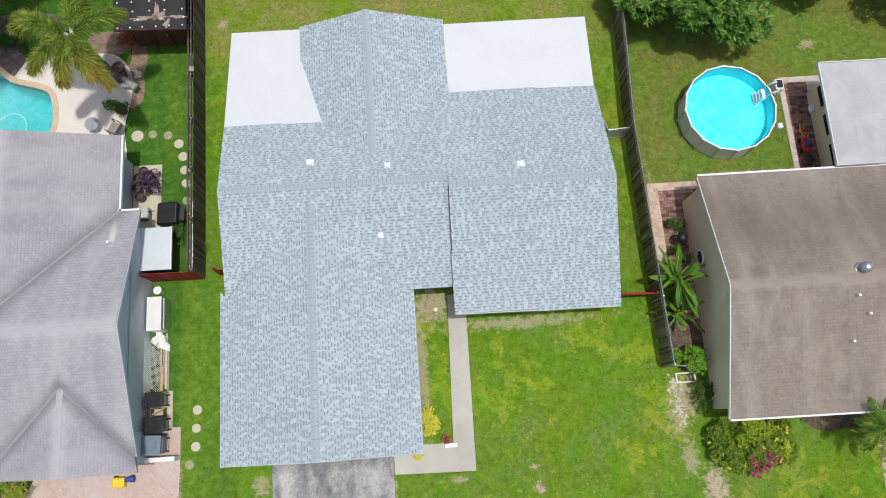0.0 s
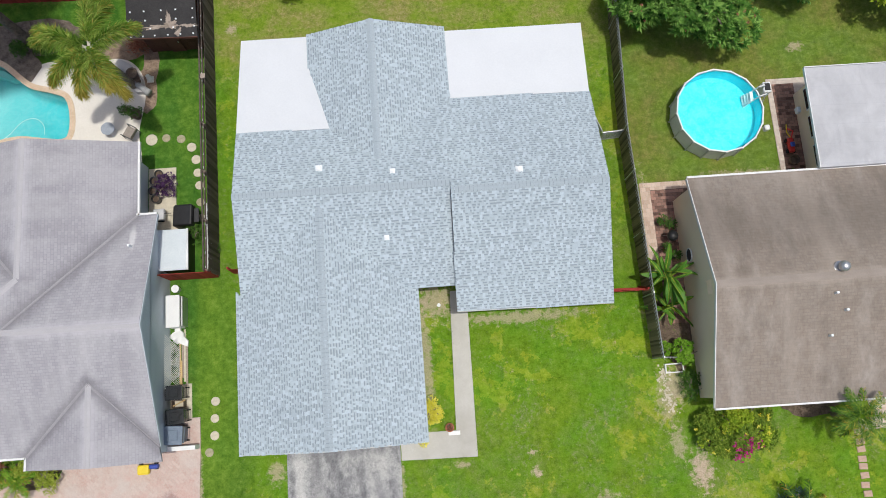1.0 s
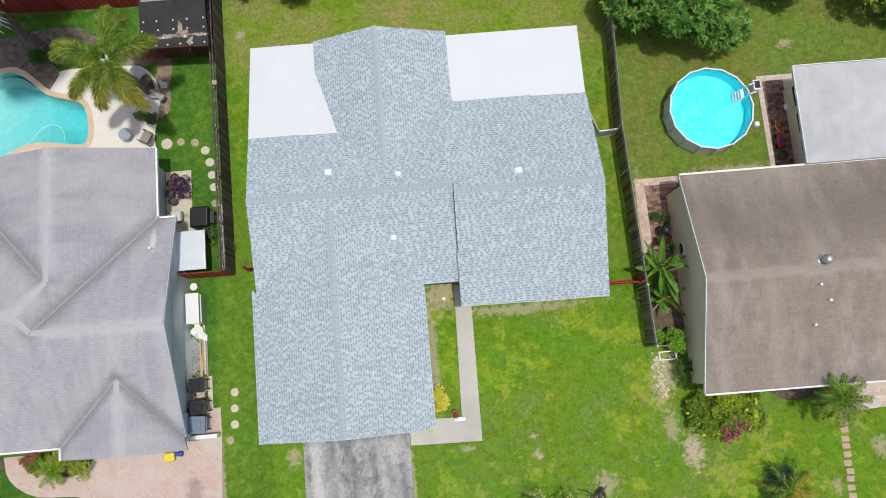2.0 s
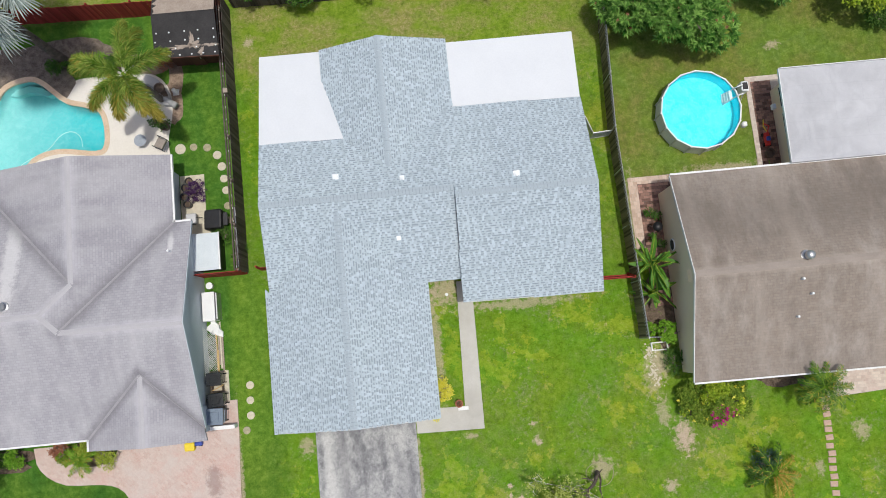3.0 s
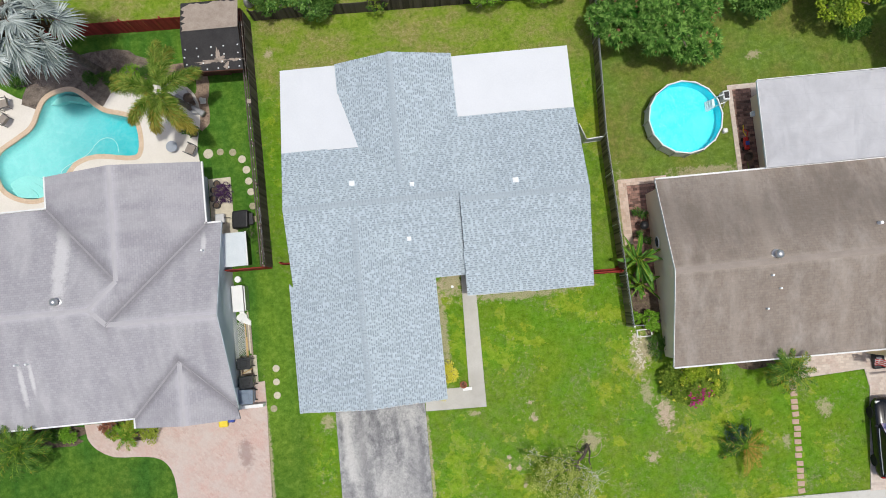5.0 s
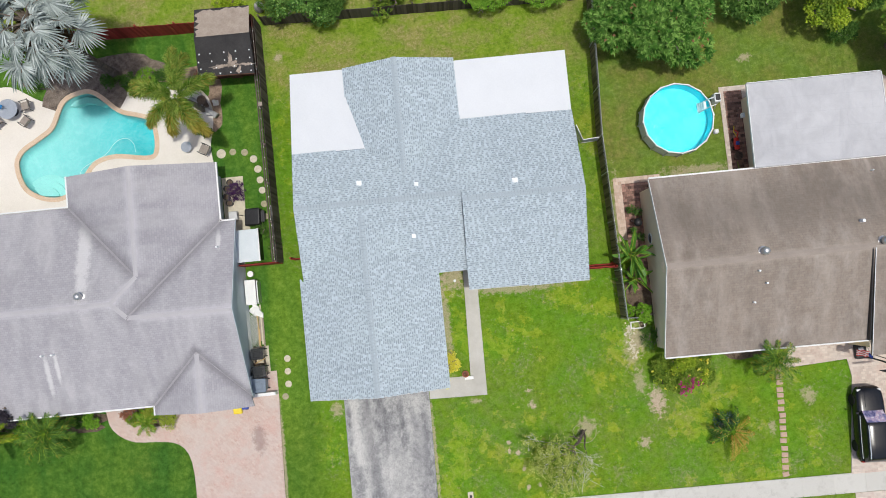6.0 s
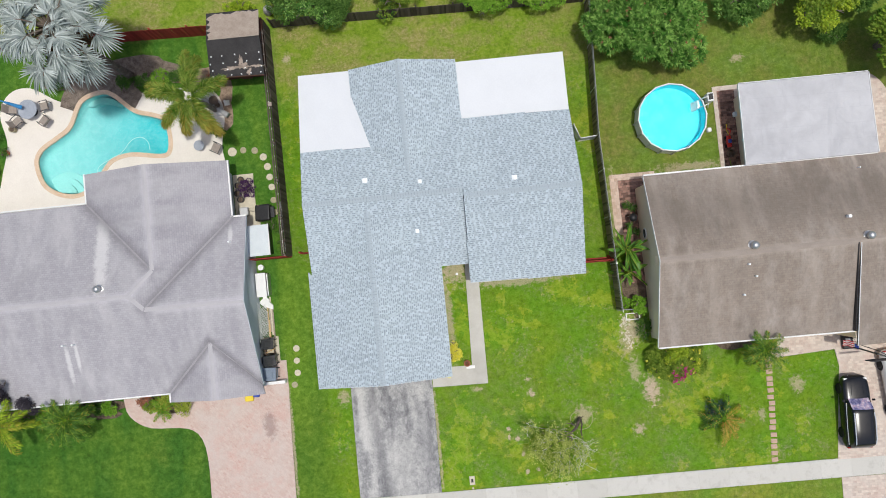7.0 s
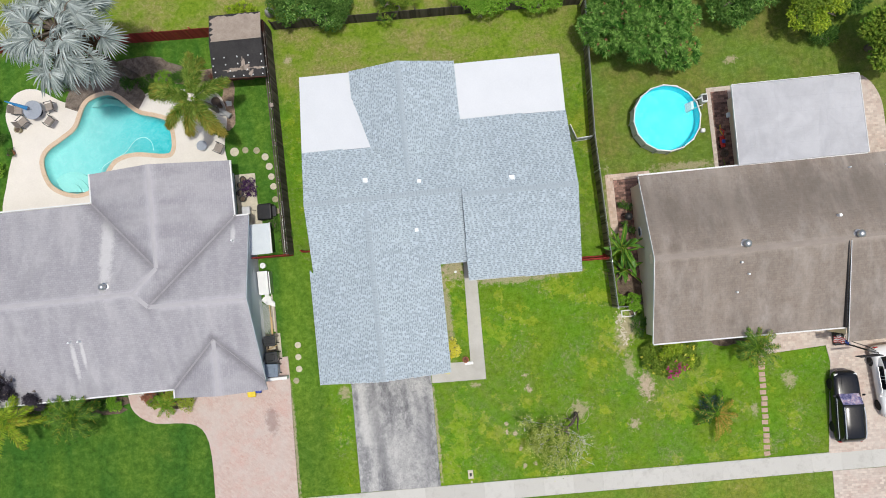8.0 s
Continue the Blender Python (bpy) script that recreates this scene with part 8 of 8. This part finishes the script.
# ragged grass over the edges of the pavings
EDGES = (((-12.0, -8.84), (-8.2, -8.88)), ((-2.85, -8.95), (22.4, -9.24)), ((-12.0, -10.04), (22.5, -10.44)), ((-8.13, -1.3), (-8.17, -8.8)), ((-2.80, -2.25), (-2.88, -8.9)), ((-2.7, -2.22), (0.8, -2.30)), ((0.81, -2.2), (0.89, 4.2)), ((-0.11, -0.95), (0.07, 4.5)),
         ((-12.15, -1.5), (-12.28, -8.8)), ((23.3, -2.5), (22.6, -9.2)), ((19.0, -2.5), (23.2, -2.35)), ((-17.78, -8.8), (-17.75, -5.5)))
for a, b in EDGES:
    a, b = Vector(a), Vector(b)
    out_ = Vector((-(b - a).y, (b - a).x)).normalized()
    for q in range(int((b - a).length * 26)):
        t = rng.random()
        if noise.noise(Vector((t * (b - a).length * 1.7, a.x, a.y))) < rng.uniform(-0.45, 0.2):
            continue
        p = a.lerp(b, t) + out_ * rng.gauss(0, 0.035)
        h, r, g = rng.uniform(0.05, 0.09), rng.uniform(0.02, 0.05), rng.uniform(0, 6.28)
        i = len(tv)
        tv += [(p.x + r * math.cos(g), p.y + r * math.sin(g), 0.0), (p.x - r * math.cos(g), p.y - r * math.sin(g), 0.0), (p.x + rng.uniform(-.07, .07), p.y + rng.uniform(-.07, .07), h)]
        tf.append((i, i + 1, i + 2))
tufts = from_lists("grass_tufts", tv, tf, LAWN)
tagged(tufts, "uneven tufts of mown lawn grass", "grass", "", "stuff")

# ---------------------------------------------------------------- shingles of the middle house
EXPO = 0.126
rng = random.Random(2024)


def spans(outline, axis, v):
    """Where the line (axis = v) runs inside a plan outline."""
    hits = []
    n = len(outline)
    for i in range(n):
        a, b = outline[i], outline[(i + 1) % n]
        if (a[axis] > v) != (b[axis] > v):
            t = (v - a[axis]) / (b[axis] - a[axis])
            hits.append(a[1 - axis] + t * (b[1 - axis] - a[1 - axis]))
    hits.sort()
    return list(zip(hits[::2], hits[1::2]))


WIDTHS = (0.08, 0.11, 0.14, 0.18, 0.22)
tab_mesh = {}
for w in WIDTHS:
    for full in (True, False):
        # local axes: x along the course, y up the slope, z off the roof
        y1 = EXPO + 0.01 if full else EXPO * 0.52
        h0, h1 = (0.016, 0.007) if full else (0.008, 0.005)
        v = [(-w / 2 + 0.0012, 0, 0), (w / 2 - 0.0012, 0, 0), (w / 2 - 0.0012, y1, 0), (-w / 2 + 0.0012, y1, 0), (-w / 2 + 0.0012, 0, h0), (w / 2 - 0.0012, 0, h0), (w / 2 - 0.0012, y1, h1), (-w / 2 + 0.0012, y1, h1)]
        me = bpy.data.meshes.new("shingle")
        me.from_pydata(v, [], [(4, 5, 6, 7), (0, 1, 5, 4), (1, 2, 6, 5), (2, 3, 7, 6), (3, 0, 4, 7)])
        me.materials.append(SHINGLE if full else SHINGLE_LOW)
        tab_mesh[w, full] = me
LAYERS = {True: ([], []), False: ([], [])}
singles = 0
for outline, f, way in SHINGLED:
    axis = 0 if way[0] else 1
    sign = way[axis]
    lo, hi = min(p[axis] for p in outline), max(p[axis] for p in outline)
    slope = abs(f(1, 1) - f(0 if axis == 0 else 1, 0 if axis == 1 else 1))
    tilt = math.atan(slope)
    step = EXPO * math.cos(tilt)
    up = Vector((-way[0] * math.cos(tilt), -way[1] * math.cos(tilt), math.sin(tilt)))
    along = Vector((0, 1, 0)) if axis == 0 else Vector((1, 0, 0))
    if along.cross(up).z < 0:
        along = -along
    out = along.cross(up)
    k = 0
    v = (hi if sign > 0 else lo)
    while (v > lo + 0.05) if sign > 0 else (v < hi - 0.05):
        v_mid = v - sign * step * 0.5
        for s0, s1 in spans(outline, axis, v_mid):
            s0, s1 = s0 - (0.05 if abs(s0) < 9.3 and abs(s0 - 0.36) > 0.02 else 0.0), s1 + (0.05 if abs(s1) < 7.3 and abs(s1 - 0.36) > 0.02 else 0.0)
            s = s0 - rng.uniform(0.0, 0.2)
            full = rng.random() < 0.5
            while s < s1:
                w = rng.choice(WIDTHS[:4])
                a, b = max(s, s0), min(s + w, s1)
                s += w
                if b - a < 0.05:
                    full = not full
                    continue
                c = (a + b) / 2
                x, y = (v, c) if axis == 0 else (c, v)
                p = Vector((x, y, f(x, y) + 0.001))
                whole = b - a > w - 0.01
                if f is GAR_E and whole and 0.4 < c < 4.5 and x > -3.3 and singles < 300:
                    singles += 1
                    m = Matrix((along, up, out)).transposed().to_4x4()
                    m.translation = p
                    piece("shingle", tab_mesh[w, full], house, m)
                else:
                    hw_ = (b - a) / 2 - 0.0012
                    y1 = EXPO + 0.01 if full else EXPO * 0.52
                    JV, JF = LAYERS[full]
                    h0, h1 = (0.016, 0.007) if full else (0.008, 0.005)
                    i = len(JV)
                    for lx, ly, lz in ((-hw_, 0, 0), (hw_, 0, 0), (hw_, y1, 0), (-hw_, y1, 0), (-hw_, 0, h0), (hw_, 0, h0), (hw_, y1, h1), (-hw_, y1, h1)):
                        JV.append(p + along * lx + up * ly + out * lz)
                    JF += [(i + 4, i + 5, i + 6, i + 7), (i, i + 1, i + 5, i + 4), (i + 1, i + 2, i + 6, i + 5), (i + 2, i + 3, i + 7, i + 6), (i + 3, i, i + 4, i + 7)]
                full = not full if rng.random() < 0.85 else full
        v -= sign * step
        k += 1
base = root_place(house)
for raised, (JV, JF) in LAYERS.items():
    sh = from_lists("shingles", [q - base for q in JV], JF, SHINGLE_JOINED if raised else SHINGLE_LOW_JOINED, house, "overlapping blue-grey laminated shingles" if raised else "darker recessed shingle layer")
    tagged(sh, kind="stuff")

# ridge caps: folded pieces lapped along the ridges
def cap_mesh(slope, wide=0.165, long=0.145):
    bm = bmesh.new()
    d = wide * slope
    rows = []
    for y, z in ((0.0, 0.034), (long, 0.016)):
        rows.append([bm.verts.new(q) for q in ((-wide, y, z - d), (0, y, z + 0.006), (wide, y, z - d), (wide, y, z - d - 0.022), (-wide, y, z - d - 0.022))])
    for i in range(5):
        bm.faces.new((rows[0][i], rows[1][i], rows[1][(i + 1) % 5], rows[0][(i + 1) % 5]))
    bm.faces.new(rows[0])
    bm.faces.new(rows[1][::-1])
    bmesh.ops.recalc_face_normals(bm, faces=bm.faces)
    return mesh_of("ridge_cap", bm, CAP)


cap_me = cap_mesh(0.345)
for a, b in (((-9.32, 9.93, 4.174), (0.34, 9.93, 4.174)), ((0.37, 9.54, 4.309), (7.44, 9.54, 4.309)), ((-5.55, -1.24, 3.94), (-5.55, 9.3, 3.94)), ((-2.8, 18.33, 3.67), (-2.8, 11.35, 3.67))):
    a, b = Vector(a), Vector(b)
    L = (b - a).length
    n = int(L / 0.168)
    ang = math.degrees(math.atan2(b.y - a.y, b.x - a.x)) - 90
    cap_line(house, "ridge_underlay", a + Vector((0, 0, 0.012)), b + Vector((0, 0, 0.012)), 0.17, 0.17 * 0.345, CAP_JOINT, 0.02)
    for i in range(n):
        p = a.lerp(b, i / n)
        piece("ridge_cap", cap_me, house, pose(p.x, p.y, p.z + 0.012, 0, 0, ang + rng.uniform(-0.8, 0.8)))
